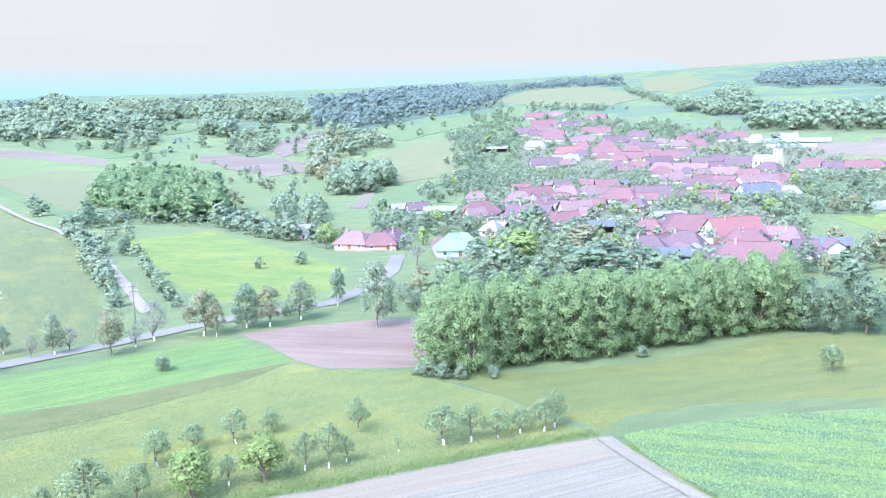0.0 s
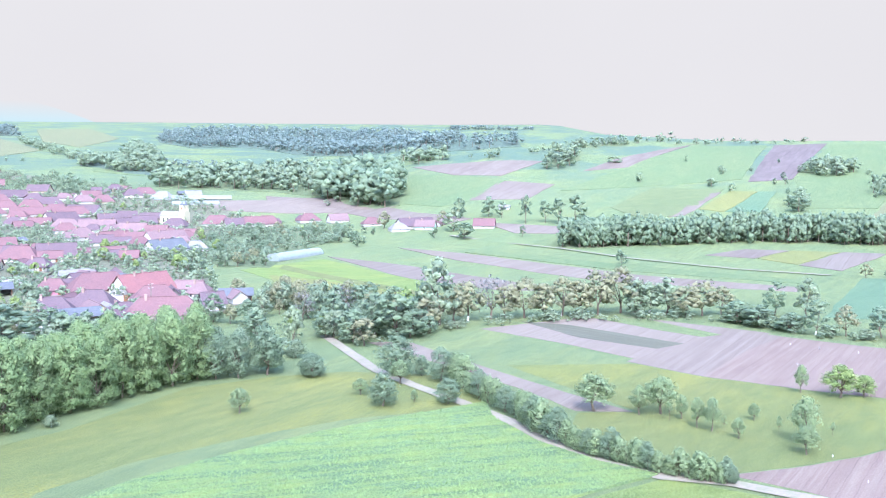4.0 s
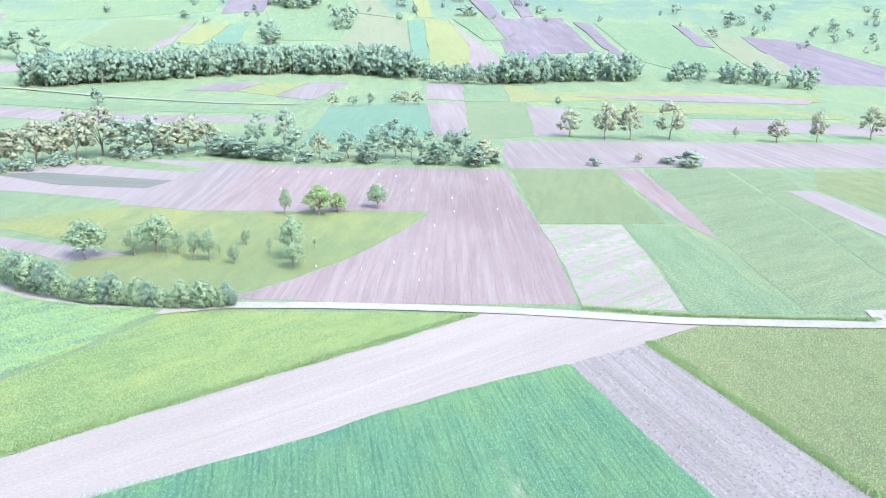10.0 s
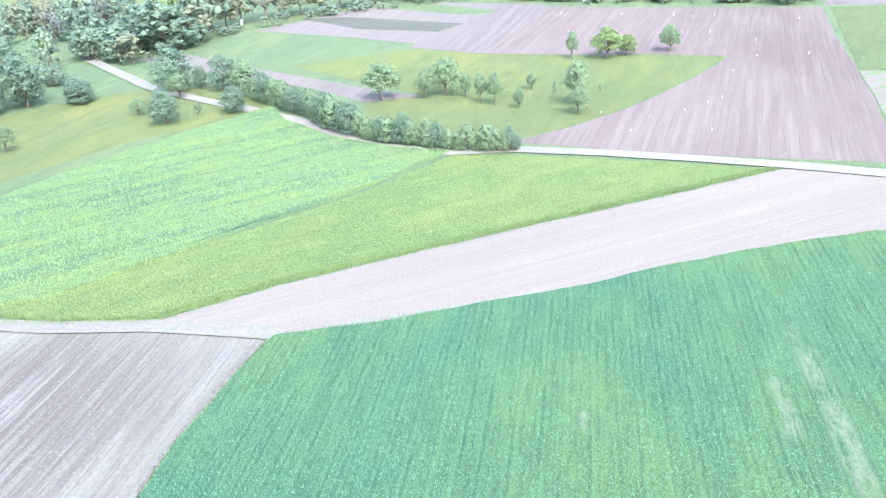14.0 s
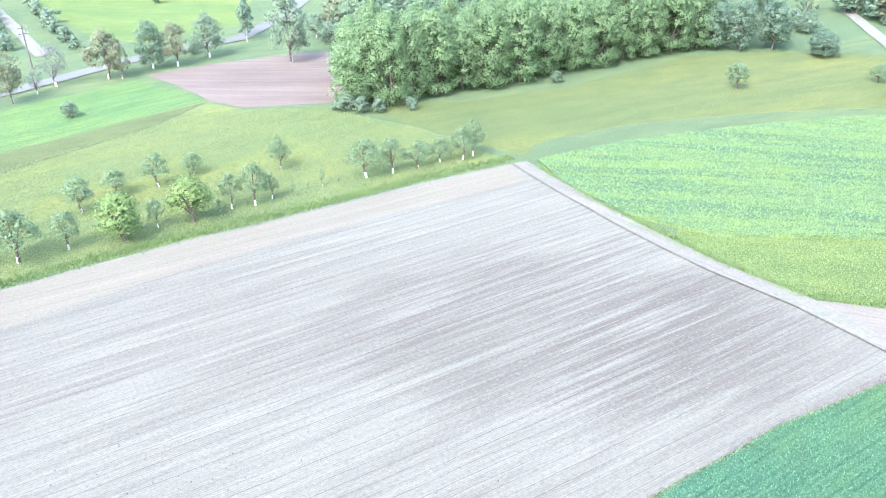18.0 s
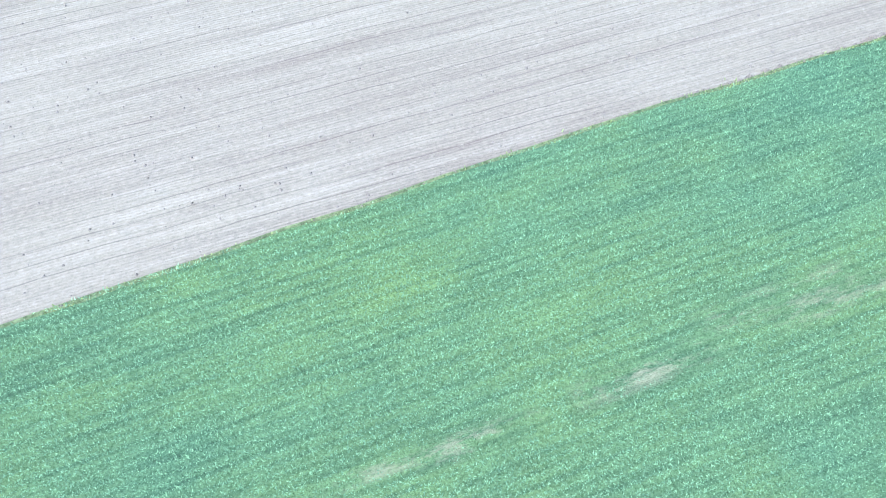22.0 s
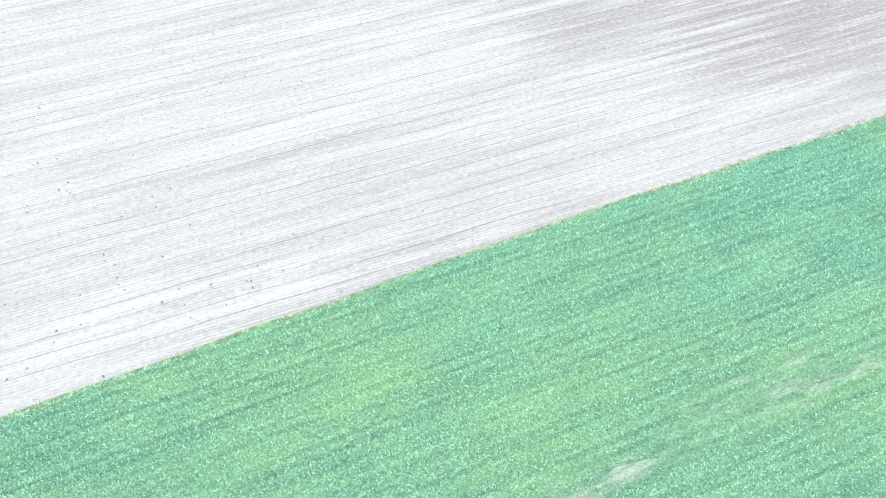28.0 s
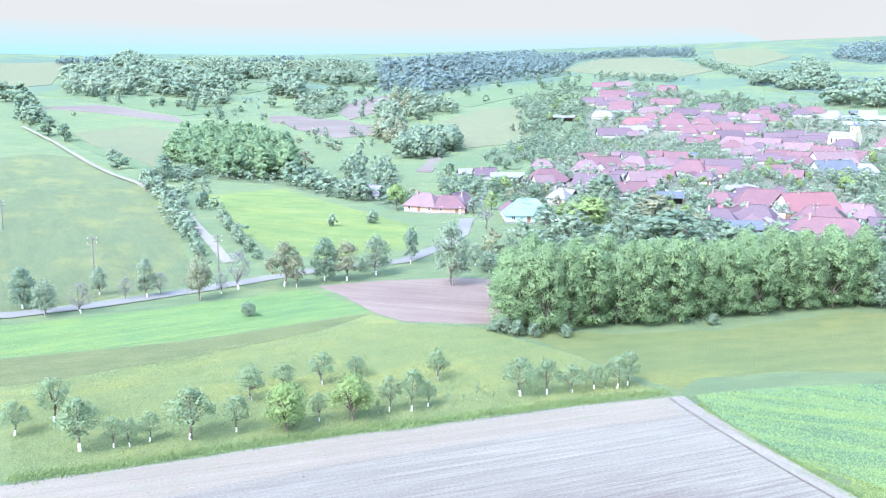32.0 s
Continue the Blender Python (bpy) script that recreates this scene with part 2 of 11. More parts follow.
WHEAT_LIGHT = crop("light_wheat", (0.213, 0.292, 0.128), (0.142, 0.238, 0.158), (0.255, 0.325, 0.112), -22, 2.2, 0.55, patch=0.05, streaks=0.65)
MEADOW = crop("meadow_grass", (0.172, 0.232, 0.122), (0.132, 0.186, 0.106), (0.214, 0.258, 0.126), 20, 3.0, 0.2, patch=0.06, yellow=0.1, scrub=True)
MEADOW_DRY = crop("olive_grass", (0.172, 0.2, 0.088), (0.128, 0.155, 0.072), (0.205, 0.22, 0.1), 25, 3.0, 0.15, bare=0.2, bare_colour=(0.238, 0.192, 0.204))
MEADOW_YELLOW = crop("flower_meadow", (0.176, 0.216, 0.089), (0.14, 0.178, 0.078), (0.214, 0.23, 0.092), 15, 3.0, 0.12, bare=0.5, bare_colour=(0.31, 0.27, 0.17), yellow=0.28)
MEADOW_BRIGHT = crop("lush_grass", (0.178, 0.255, 0.088), (0.132, 0.2, 0.076), (0.25, 0.295, 0.1), -25, 3.0, 0.15, patch=0.09, bare=0.4, bare_colour=(0.29, 0.26, 0.23), yellow=0.2)
MEADOW_PALE = crop("hay_grass", (0.15, 0.188, 0.1), (0.118, 0.154, 0.084), (0.178, 0.203, 0.1), -60, 6.0, 0.2, yellow=0.3, leaf=2.5)
MEADOW_ORCHARD = crop("banded_meadow", (0.215, 0.258, 0.11), (0.165, 0.215, 0.1), (0.26, 0.282, 0.115), 33, 4.0, 0.12, patch=0.05, bare=0.55, bare_colour=(0.31, 0.27, 0.2), yellow=0.5)
CROP_FRESH = crop("fresh_fodder", (0.178, 0.272, 0.102), (0.13, 0.228, 0.1), (0.225, 0.303, 0.1), 38, 2.5, 0.3, patch=0.05, streaks=0.6, leaf=4.0)
CROP_BRIGHT = crop("bright_crop", (0.152, 0.213, 0.11), (0.12, 0.18, 0.097), (0.184, 0.229, 0.118), 22, 2.5, 0.22, leaf=3.0)
CROP_MID = crop("clover_crop", (0.162, 0.203, 0.103), (0.128, 0.169, 0.092), (0.187, 0.216, 0.108), -35, 2.5, 0.2, leaf=3.0)
CROP_TEAL = crop("blue_green_crop", (0.127, 0.207, 0.131), (0.107, 0.180, 0.117), (0.146, 0.220, 0.136), 10, 3.0, 0.2, leaf=2.0)
CROP_YELLOW = crop("yellow_green_crop", (0.210, 0.224, 0.089), (0.175, 0.202, 0.089), (0.234, 0.233, 0.096), 40, 3.0, 0.2, leaf=2.0)
CROP_PALE = crop("pale_pasture", (0.188, 0.205, 0.12), (0.16, 0.181, 0.105), (0.212, 0.216, 0.13), 50, 5.0, 0.15, leaf=2.0)
GRASS_BLUE = crop("soft_grass", (0.162, 0.196, 0.092), (0.13, 0.164, 0.08), (0.187, 0.207, 0.096), 5, 2.5, 0.2, leaf=3.0)
PLOT_DARK = soil("seedling_bed", (0.123, 0.124, 0.094), (0.093, 0.098, 0.073), -87, 2.0, 0.4, 0.4)
PLOT_LIME = crop("lime_bed", (0.186, 0.240, 0.120), (0.162, 0.211, 0.108), (0.206, 0.250, 0.126), -87, 1.5, 0.25)
TRACK = soil("rutted_track", (0.238, 0.212, 0.18), (0.2, 0.174, 0.15), -58, 2.0, 0.25, 0.4, weeds=0.25)
ROAD_DIRT = soil("packed_dirt", (0.275, 0.248, 0.205), (0.232, 0.207, 0.17), 0, 3.0, 0.0, 0.3, weeds=0.3)
ROAD_PALE = soil("worn_asphalt", (0.208, 0.203, 0.180), (0.170, 0.166, 0.151), 0, 4.0, 0.0, 0.25)

YARD = crop("village_yard", (0.178, 0.19, 0.135), (0.14, 0.155, 0.112), (0.2, 0.2, 0.15), 10, 5.0, 0.1, bare=0.8, bare_colour=(0.24, 0.22, 0.19), leaf=1.5)
# undergrowth with the shade beneath the canopy put into its dark colour
FOREST_FLOOR = crop("shade_toned_undergrowth", (0.138, 0.182, 0.105), (0.112, 0.152, 0.094), (0.16, 0.2, 0.11), 10, 5.0, 0.05, leaf=0.8, patch=0.02)
# the same floor for far woods, with haze painted in as extra blue
FOREST_HAZED = crop("haze_blued_undergrowth", (0.11, 0.158, 0.13), (0.095, 0.14, 0.12), (0.125, 0.172, 0.135), 10, 5.0, 0.05, leaf=0.4, patch=0.012)
# ---- ground ----
WEST_R, WEST_Z = (0, 330, 450, 600, 850, 1200, 1600), (0, 0, 2, 7, 40, 78, 112)
EAST_R, EAST_Z = (0, 330, 470, 600, 800, 1000, 1150, 1400), (0, 0, 3, 20, 54, 82, 84, 76)
# how steeply the far hills and the eastern crest rise, by bearing
FAR_AZ, FAR_EL = (-180, -100, -56, -46, -30, -20, -7, 0, 7, 15, 25, 32, 60, 180), (1.6, 1.6, 2.0, 4.0, 4.0, 3.9, 3.6, 3.4, 3.2, 3.0, 2.9, 2.2, 2.2, 1.6)
CREST_AZ, CREST_EL = (-180, -80, -65, -57, -48, -40, 180), (1.6, 2.15, 2.67, 2.8, 3.4, 3.5, 3.5)


def ease(a, b, v):
    q = min(max((v - a) / (b - a), 0), 1)
    return q * q * (3 - 2 * q)


def terrain(x, y):
    """Height of the land: a flat valley floor with slopes rising round it, steeper to the east, and far hills."""
    r, az = math.hypot(x, y), math.degrees(math.atan2(-x, y))
    e = ease(-28, -44, az) * (1 - ease(-150, -175, az))
    far = 36 + 2500 * math.tan(radians(np.interp(az, FAR_AZ, FAR_EL)))
    crest = (36 + 1000 * math.tan(radians(np.interp(az, CREST_AZ, CREST_EL)))) / 82
    crest = 1 + (crest - 1) * ease(400, 900, r)
    west = np.interp(r, (*WEST_R, 2500, 3400), (*WEST_Z, far, far - 25))
    east = np.interp(r, (*EAST_R, 2500, 3400), (*(z * crest for z in EAST_Z), far, far - 25))
    return float((1 - e) * west + e * east)


SHEETS = [0]  # sheets laid so far: each lies a hair above the last


def lift(x, y, order):
    """Height of the top of an overlay in its order above the ground."""
    r = math.hypot(x, y)
    return terrain(x, y) + 0.0005 * SHEETS[0] + order * (0.02 + 0.16 * ease(300, 420, r) + 0.0003 * max(r - 400, 0))


def link_mesh(name, verts, faces, mat=None, smooth=False):
    me = bpy.data.meshes.new(name)
    me.from_pydata(verts, [], faces)
    if mat:
        me.materials.append(mat)
    if smooth:
        me.polygons.foreach_set("use_smooth", [True] * len(me.polygons))
    return new(name, me)


def build_ground():
    radii = [0, 8, 20, 40, 60, 80, 100, 125, 150, 180, 215, 250, 290, 330, 370, 410, 450, 490, 530, 570, 600, 650, 700, 750, 800, 850, 920, 1000, 1080, 1150, 1200, 1300, 1400, 1500, 1600, 1800, 2000, 2200, 2500, 2800, 3200, 3600, 4200, 4900]
    n = 240
    verts, faces = [(0, 0, 0)], []
    for r in radii[1:]:
        for k in range(n):
            a = math.tau * k / n
            x, y = r * math.sin(a), r * math.cos(a)
            verts.append((x, y, terrain(x, y) if r < 4800 else -60))
    for k in range(n):
        faces.append((0, 1 + (k + 1) % n, 1 + k))
    for i in range(len(radii) - 2):
        for k in range(n):
            a, b = 1 + i * n + k, 1 + i * n + (k + 1) % n
            faces.append((a, b, b + n, a + n))
    ob = link_mesh("ground", verts, faces, MEADOW, True)
    tagged(ob, "rolling grassland of the valley and its slopes", "ground", kind="structure")


build_ground()


def wobble(points, step, amount, closed=True):
    """The outline resampled finely and made slightly uneven, as field edges are."""
    out = []
    last = len(points) if closed else len(points) - 1
    for i in range(last):
        (x0, y0), (x1, y1) = points[i], points[(i + 1) % len(points)]
        n = max(1, min(40, int(math.hypot(x1 - x0, y1 - y0) / step)))
        for k in range(n):
            x, y = x0 + (x1 - x0) * k / n, y0 + (y1 - y0) * k / n
            if k:
                w = noise.noise_vector(Vector((x * 0.23, y * 0.23, 3)))
                x, y = x + w.x * amount, y + w.y * amount
            out.append((x, y))
    if not closed:
        out.append(points[-1])
    return out


def drape(name, points, mat, order, cell, height=0.0):
    bm = bmesh.new()
    face = bm.faces.new([bm.verts.new((x, y, 0)) for x, y in points])
    face.normal_update()
    if face.normal.z < 0:
        face.normal_flip()
    xs, ys = [p[0] for p in points], [p[1] for p in points]
    for axis, lo, hi in ((0, min(xs), max(xs)), (1, min(ys), max(ys))):
        n = min(int((hi - lo) / cell), 30)
        for k in range(1, n + 1):
            at = lo + (hi - lo) * k / (n + 1)
            co, no = ((at, 0, 0), (1, 0, 0)) if axis == 0 else ((0, at, 0), (0, 1, 0))
            bmesh.ops.bisect_plane(bm, geom=bm.verts[:] + bm.edges[:] + bm.faces[:], plane_co=co, plane_no=no, dist=1e-4)
    rim = [e for e in bm.edges if e.is_boundary]
    for v in bm.verts:
        v.co.z = lift(v.co.x, v.co.y, order) + height
    made = bmesh.ops.extrude_edge_only(bm, edges=rim)
    for v in [g for g in made["geom"] if isinstance(g, bmesh.types.BMVert)]:
        v.co.z = terrain(v.co.x, v.co.y) - (0.02 if cell < 20 else 0.5)
    bmesh.ops.triangulate(bm, faces=bm.faces[:])
    me = bpy.data.meshes.new(name)
    bm.to_mesh(me)
    bm.free()
    me.materials.append(mat)
    return new(name, me)


def field(name, mat, label, points, order, height=0.0):
    SHEETS[0] += 1
    near = min(math.hypot(x, y) for x, y in points)
    far = near > 200
    pts = wobble(points, 12 if far else 2.0, 1.5 if far else 0.35)
    ob = drape(name, pts, mat, order, 25 if far else 8, height)
    return tagged(ob, label, "field", kind="structure")


def lane(name, mat, label, width, points, order):
    SHEETS[0] += 1
    mid = wobble(points, 4, 0.25, closed=False)
    verts, faces = [], []
    for i, (x, y) in enumerate(mid):
        (xa, ya), (xb, yb) = mid[max(i - 1, 0)], mid[min(i + 1, len(mid) - 1)]
        d = math.hypot(xb - xa, yb - ya) or 1
        nx, ny = -(yb - ya) / d, (xb - xa) / d
        w = width * (1 + 0.12 * noise.noise(Vector((x * 0.1, y * 0.1, 7))))
        for s in (-0.5, -0.25, 0, 0.25, 0.5):
            px, py = x + nx * s * w, y + ny * s * w
            verts.append((px, py, lift(px, py, order) + (0.05 if s == 0 else 0.03 if abs(s) == 0.5 else 0)))
    for i in range(len(mid) - 1):
        for k in range(4):
            a = i * 5 + k
            faces.append((a + 1, a, a + 5, a + 6))
    return tagged(link_mesh(name, verts, faces, mat, True), label, "road", kind="structure")


field("ploughed_field", SOIL_BIG, "wide ploughed field of dry pale soil in long furrows", [(17.1, 94.6), (5.7, 90.6), (-0.9, 87.6), (-10.8, 83.1), (-18.9, 79.8), (-29.6, 74.7), (-39.2, 69.8), (-48.1, 65.6), (-75.0, 58.0), (-120.0, 48.0), (-120.0, -35.0), (-70.0, -8.0), (-21.4, 17.3), (-6.7, 25.2), (5.1, 31.8), (25.5, 42.2), (37.8, 46.9), (36.8, 51.4), (34.6, 57.7), (30.0, 65.5), (25.2, 74.7), (20.9, 85.8)], 1)
field("headland", SOIL_PALE, "bleached dry headland strip beside the ploughed rows", [(16.7, 94.5), (-0.9, 87.1), (-10.7, 82.6), (-18.8, 79.4), (-29.4, 74.3), (-39.0, 69.4), (-47.9, 65.3), (-74.0, 57.0), (-120.0, 47.0), (-120.0, 39.0), (-76.0, 50.0), (-44.3, 59.2), (-31.7, 65.0), (-22.6, 70.5), (-12.3, 75.9), (-0.9, 81.4), (11.6, 86.1), (17.3, 88.6)], 2)
field("wheat_field", WHEAT, "dense dark green young wheat crop sown in rows", [(38.6, 46.4), (45.2, 39.6), (49.4, 36.2), (57.3, 29.7), (66.5, 23.2), (75.6, 15.8), (82.2, 9.6), (71.4, 2.4), (59.5, -5.4), (52.3, -10.5), (48.5, -13.2), (30.0, -45.0), (12.0, -75.0), (-50.0, -60.0), (-120.0, -38.0), (-70.0, -10.0), (-21.4, 17.2), (-6.7, 25.1), (5.1, 31.6), (25.4, 41.9)], 2, 0.35)
field("stubble_strip", SOIL_WHITE, "pale bare harrowed strip between grass and wheat", [(34.6, 57.9), (45.7, 52.8), (58.0, 45.7), (71.4, 37.4), (83.3, 29.9), (95.2, 22.6), (95.5, 22.7), (97.9, 12.4), (99.6, -1.2), (99.8, -4.2), (91.7, 2.3), (82.5, 9.3), (75.7, 15.9), (66.6, 23.2), (57.4, 29.8), (49.5, 36.3), (45.3, 39.6), (38.7, 46.5), (36.6, 50.1)], 1)
field("ploughed_strip", SOIL_CLOD, "narrow ploughed strip of cloddy grey brown soil", [(82.9, 9.5), (91.6, 2.4), (83.2, -3.8), (70.7, -12.4), (62.1, -18.7), (63.0, -48.0), (50.0, -42.0), (48.5, -13.4), (52.5, -10.6), (59.6, -5.5), (71.5, 2.4)], 1)
field("meadow", MEADOW_DRY, "unmown meadow of olive green grass", [(92.1, 2.1), (100.6, -4.3), (108.5, -25.8), (110.0, -60.0), (75.0, -62.0), (62.4, -18.8), (71.0, -12.4), (83.7, -3.8)], 1)
field("wheat_field", WHEAT_LIGHT, "bright green young cereal crop with wavy lodged rows", [(19.9, 94.6), (32.1, 98.8), (46.0, 101.1), (59.8, 102.1), (73.6, 101.4), (89.6, 99.8), (84.8, 92.9), (81.3, 80.3), (81.3, 69.1), (83.4, 60.9), (66.7, 62.6), (50.4, 66.8), (39.9, 69.6), (56.2, 65.6), (43.8, 67.7), (32.3, 70.6), (25.8, 76.5), (21.2, 87.1)], 1, 0.3)
field("meadow", MEADOW_YELLOW, "flowering meadow with yellow patches below the grove", [(21.9, 101.8), (35.2, 106.0), (51.1, 106.9), (66.1, 106.0), (86.1, 99.4), (92.8, 102.5), (94.5, 122.1), (83.4, 134.1), (70.9, 138.3), (55.3, 140.0), (31.8, 126.3), (14.4, 121.9), (-3.0, 124.0), (6.0, 112.0), (14.0, 102.0), (18.5, 97.0)], 1)
field("meadow", MEADOW_BRIGHT, "fresh green grass strip along the pale soil", [(28.4, 70.9), (34.6, 58.4), (46.0, 53.1), (58.3, 46.0), (71.8, 37.6), (83.8, 30.1), (95.1, 23.1), (91.3, 36.6), (85.9, 52.9), (83.5, 59.6), (66.6, 61.7), (50.4, 66.0), (30.9, 75.5)], 1)
field("ploughed_field", SOIL_BROWN, "curved brown ploughed field streaked with dry soil", [(90.6, 55.7), (98.9, 52.1), (110.5, 48.7), (121.1, 47.4), (131.8, 46.5), (138.5, 46.2), (147.8, 46.3), (145.1, 58.2), (139.1, 73.2), (134.3, 89.2), (164.7, 98.0), (184.6, 101.7), (188.1, 83.2), (194.5, 61.7), (199.7, 43.6), (172.9, 34.9), (150.4, 26.7), (126.3, 18.3), (103.2, 11.6), (97.8, 27.1), (93.7, 41.2)], 1)
field("meadow", MEADOW_YELLOW, "flowering meadow round the old fruit trees", [(87.5, 57.0), (90.9, 56.0), (99.0, 52.5), (110.6, 49.1), (121.1, 47.8), (131.8, 46.9), (147.4, 46.7), (144.7, 58.1), (138.7, 73.1), (133.9, 89.1), (133.0, 104.0), (112.0, 119.0), (108.0, 98.0), (105.0, 80.9), (97.0, 86.5), (91.0, 82.0), (86.5, 70.0), (86.2, 61.0)], 1)
field("ploughed_field", SOIL_TAN, "light tan tilled plot", [(133.4, 106.4), (134.3, 89.2), (164.7, 98.0), (184.6, 101.7), (185.1, 114.8), (164.2, 115.5)], 1)
field("vegetable_plot", SOIL_TAN, "tan vegetable plot in narrow beds", [(135.3, 153.8), (137.5, 129.5), (137.0, 104.0), (154.4, 101.6), (186.8, 105.8), (180.5, 141.0), (166.6, 150.7)], 1)
field("vegetable_plot", PLOT_DARK, "dark green bed of seedlings", [(151.3, 155.6), (157.1, 144.0), (158.8, 110.8), (149.1, 110.9), (145.8, 130.3)], 2)
field("vegetable_plot", PLOT_LIME, "yellow green bed beside the tilled plot", [(170.6, 150.3), (180.6, 139.2), (175.5, 112.0), (169.4, 113.2)], 2)
field("ploughed_strip", SOIL_TAN, "long bare tilled strip beside the hedge", [(103.4, 156.2), (111.3, 150.6), (107.6, 121.5), (105.2, 98.1), (104.3, 81.4), (97.5, 87.4), (100.3, 100.0), (102.3, 123.1)], 1)
field("meadow", MEADOW_ORCHARD, "unmown meadow with yellow and brown bands round the fruit trees", [(-48.5, 66.3), (-29.9, 75.7), (-10.9, 83.9), (5.7, 91.7), (16.2, 96.0), (6.9, 110.6), (-7.1, 123.8), (-18.9, 126.0), (-25.2, 130.9), (-30.5, 121.0), (-47.0, 103.6), (-63.6, 91.2), (-80.0, 91.5), (-90.0, 60.0)], 1)
field("crop_strip", CROP_FRESH, "bright green fodder strip below the road", [(-79.9, 119.0), (-60.1, 132.6), (-39.7, 148.4), (-25.3, 132.4), (-50.3, 112.6), (-70.3, 103.0), (-85.0, 100.0), (-95.0, 118.0)], 1)
field("crop_strip", MEADOW_DRY, "greyish seeded grass strip", [(-70.1, 102.5), (-50.1, 112.1), (-25.2, 131.3), (-30.5, 121.4), (-47.0, 104.0), (-63.6, 91.6), (-80.0, 92.0)], 1)
field("ploughed_field", SOIL_BROWN2, "small brown ploughed field beside the grove", [(-38.8, 151.4), (-28.4, 157.0), (-12.2, 161.4), (-0.5, 160.0), (9.3, 151.9), (4.3, 126.6), (-7.2, 126.4), (-18.9, 126.6), (-25.3, 132.4), (-32.4, 143.8)], 1)
field("meadow", MEADOW_PALE, "pale green hay meadow on the slope", [(-276.6, 432.3), (-273.9, 460.8), (-234.9, 443.6), (-167.4, 346.3), (-131.7, 302.3), (-101.6, 236.0), (-79.9, 189.2), (-62.4, 152.3), (-74.4, 136.9), (-86.1, 125.3)], 1)
field("meadow", MEADOW_BRIGHT, "bright pasture between the lane and the houses", [(-117.0, 303.9), (-92.6, 326.1), (-54.8, 270.7), (-27.8, 229.6), (-26.8, 194.3), (-45.4, 179.2), (-58.7, 189.7), (-86.7, 239.9)], 1)
field("crop_strip", GRASS_BLUE, "soft green grass strip", [(200.2, 42.3), (209.0, 19.0), (154.1, 2.9), (145.8, 24.8)], 1)
field("ploughed_strip", SOIL_BROWN, "narrow brown ploughed strip", [(209.1, 18.7), (211.6, 12.3), (177.7, 1.5), (142.3, -8.1), (152.1, -1.5), (173.8, 7.1)], 1)
field("crop_strip", CROP_MID, "textured green clover strip", [(212.1, 11.0), (219.3, -8.0), (165.4, -21.5), (127.2, -29.1), (111.6, -26.4), (109.1, -16.9), (142.7, -7.0)], 1)
field("weedy_plot", SOIL_WEED, "pale bare plot patched with weeds", [(144.9, 24.6), (150.0, 10.5), (125.0, 3.0), (104.7, -2.1), (102.9, 11.0), (120.4, 16.0)], 1)
field("crop_strip", CROP_BRIGHT, "bright green grass strip", [(149.3, 9.9), (152.1, -0.4), (120.7, -10.6), (108.6, -16.7), (104.1, -2.6), (125.2, 2.3)], 1)
field("crop_strip", CROP_MID, "smooth green crop strip", [(219.8, -9.3), (224.0, -20.3), (148.0, -32.7), (130.2, -29.6), (166.6, -22.1)], 1)
field("ploughed_strip", SOIL_TAN, "narrow tan strip on the green slope", [(195.0, -21.0), (197.1, -26.8), (171.9, -36.9), (156.4, -34.2)], 2)
field("crop_strip", MEADOW_DRY, "dull green strip", [(223.1, -29.5), (229.8, -46.9), (176.2, -37.6), (199.5, -27.6)], 1)
field("ploughed_field", SOIL_TAN, "wide tan tilled field behind the tree row", [(248.1, 56.5), (266.1, 4.7), (285.1, -56.5), (236.4, -48.1), (218.7, 3.0), (201.5, 43.3)], 1)
field("crop_strip", CROP_TEAL, "blue green cereal field", [(320.8, 146.4), (345.7, 112.8), (251.9, 80.2), (237.5, 88.7), (220.3, 110.2)], 1)
field("ploughed_field", SOIL_TAN, "pale tan field", [(346.1, 112.2), (355.8, 98.7), (259.0, 69.4), (250.9, 79.5)], 1)
field("crop_strip", CROP_MID, "mid green crop in drilled rows", [(356.4, 97.8), (367.0, 73.0), (262.5, 48.5), (248.3, 66.2)], 1)
field("ploughed_field", SOIL_TAN, "pale tilled field", [(354.0, 69.8), (346.7, 51.5), (270.1, 39.0), (262.7, 48.2)], 1)
field("crop_strip", CROP_BRIGHT, "green crop block", [(439.5, 122.5), (446.2, 103.1), (364.4, 79.9), (358.0, 98.9)], 1)
field("crop_strip", CROP_YELLOW, "yellow green crop block", [(443.6, 101.9), (421.2, 79.8), (377.2, 58.2), (362.7, 79.1)], 1)
field("ploughed_field", SOIL_TAN, "tan block", [(427.1, 139.9), (439.2, 123.0), (361.7, 100.4), (359.6, 117.0)], 1)
field("ploughed_strip", SOIL_PINK, "pinkish tilled strip in the valley", [(348.2, 233.8), (417.6, 238.4), (422.0, 222.9), (353.1, 210.5)], 1)
field("ploughed_strip", SOIL_PINK, "pinkish tilled strip in the valley", [(342.9, 183.3), (431.4, 201.6), (439.8, 183.7), (336.8, 161.9)], 1)
field("crop_strip", CROP_YELLOW, "yellow green valley strip", [(353.9, 209.4), (422.4, 222.3), (430.6, 202.9), (344.6, 184.9)], 1)
field("ploughed_strip", SOIL_PINK, "pinkish tilled strip behind the houses", [(205.2, 343.9), (213.0, 286.8), (211.7, 222.8), (199.3, 199.0), (190.2, 205.6), (187.4, 252.6)], 1)
field("ploughed_strip", SOIL_TAN, "long tan strip across the valley", [(256.9, 358.9), (264.1, 316.3), (265.5, 207.9), (279.3, 148.8), (266.5, 141.8), (239.2, 197.8), (242.4, 290.4)], 1)
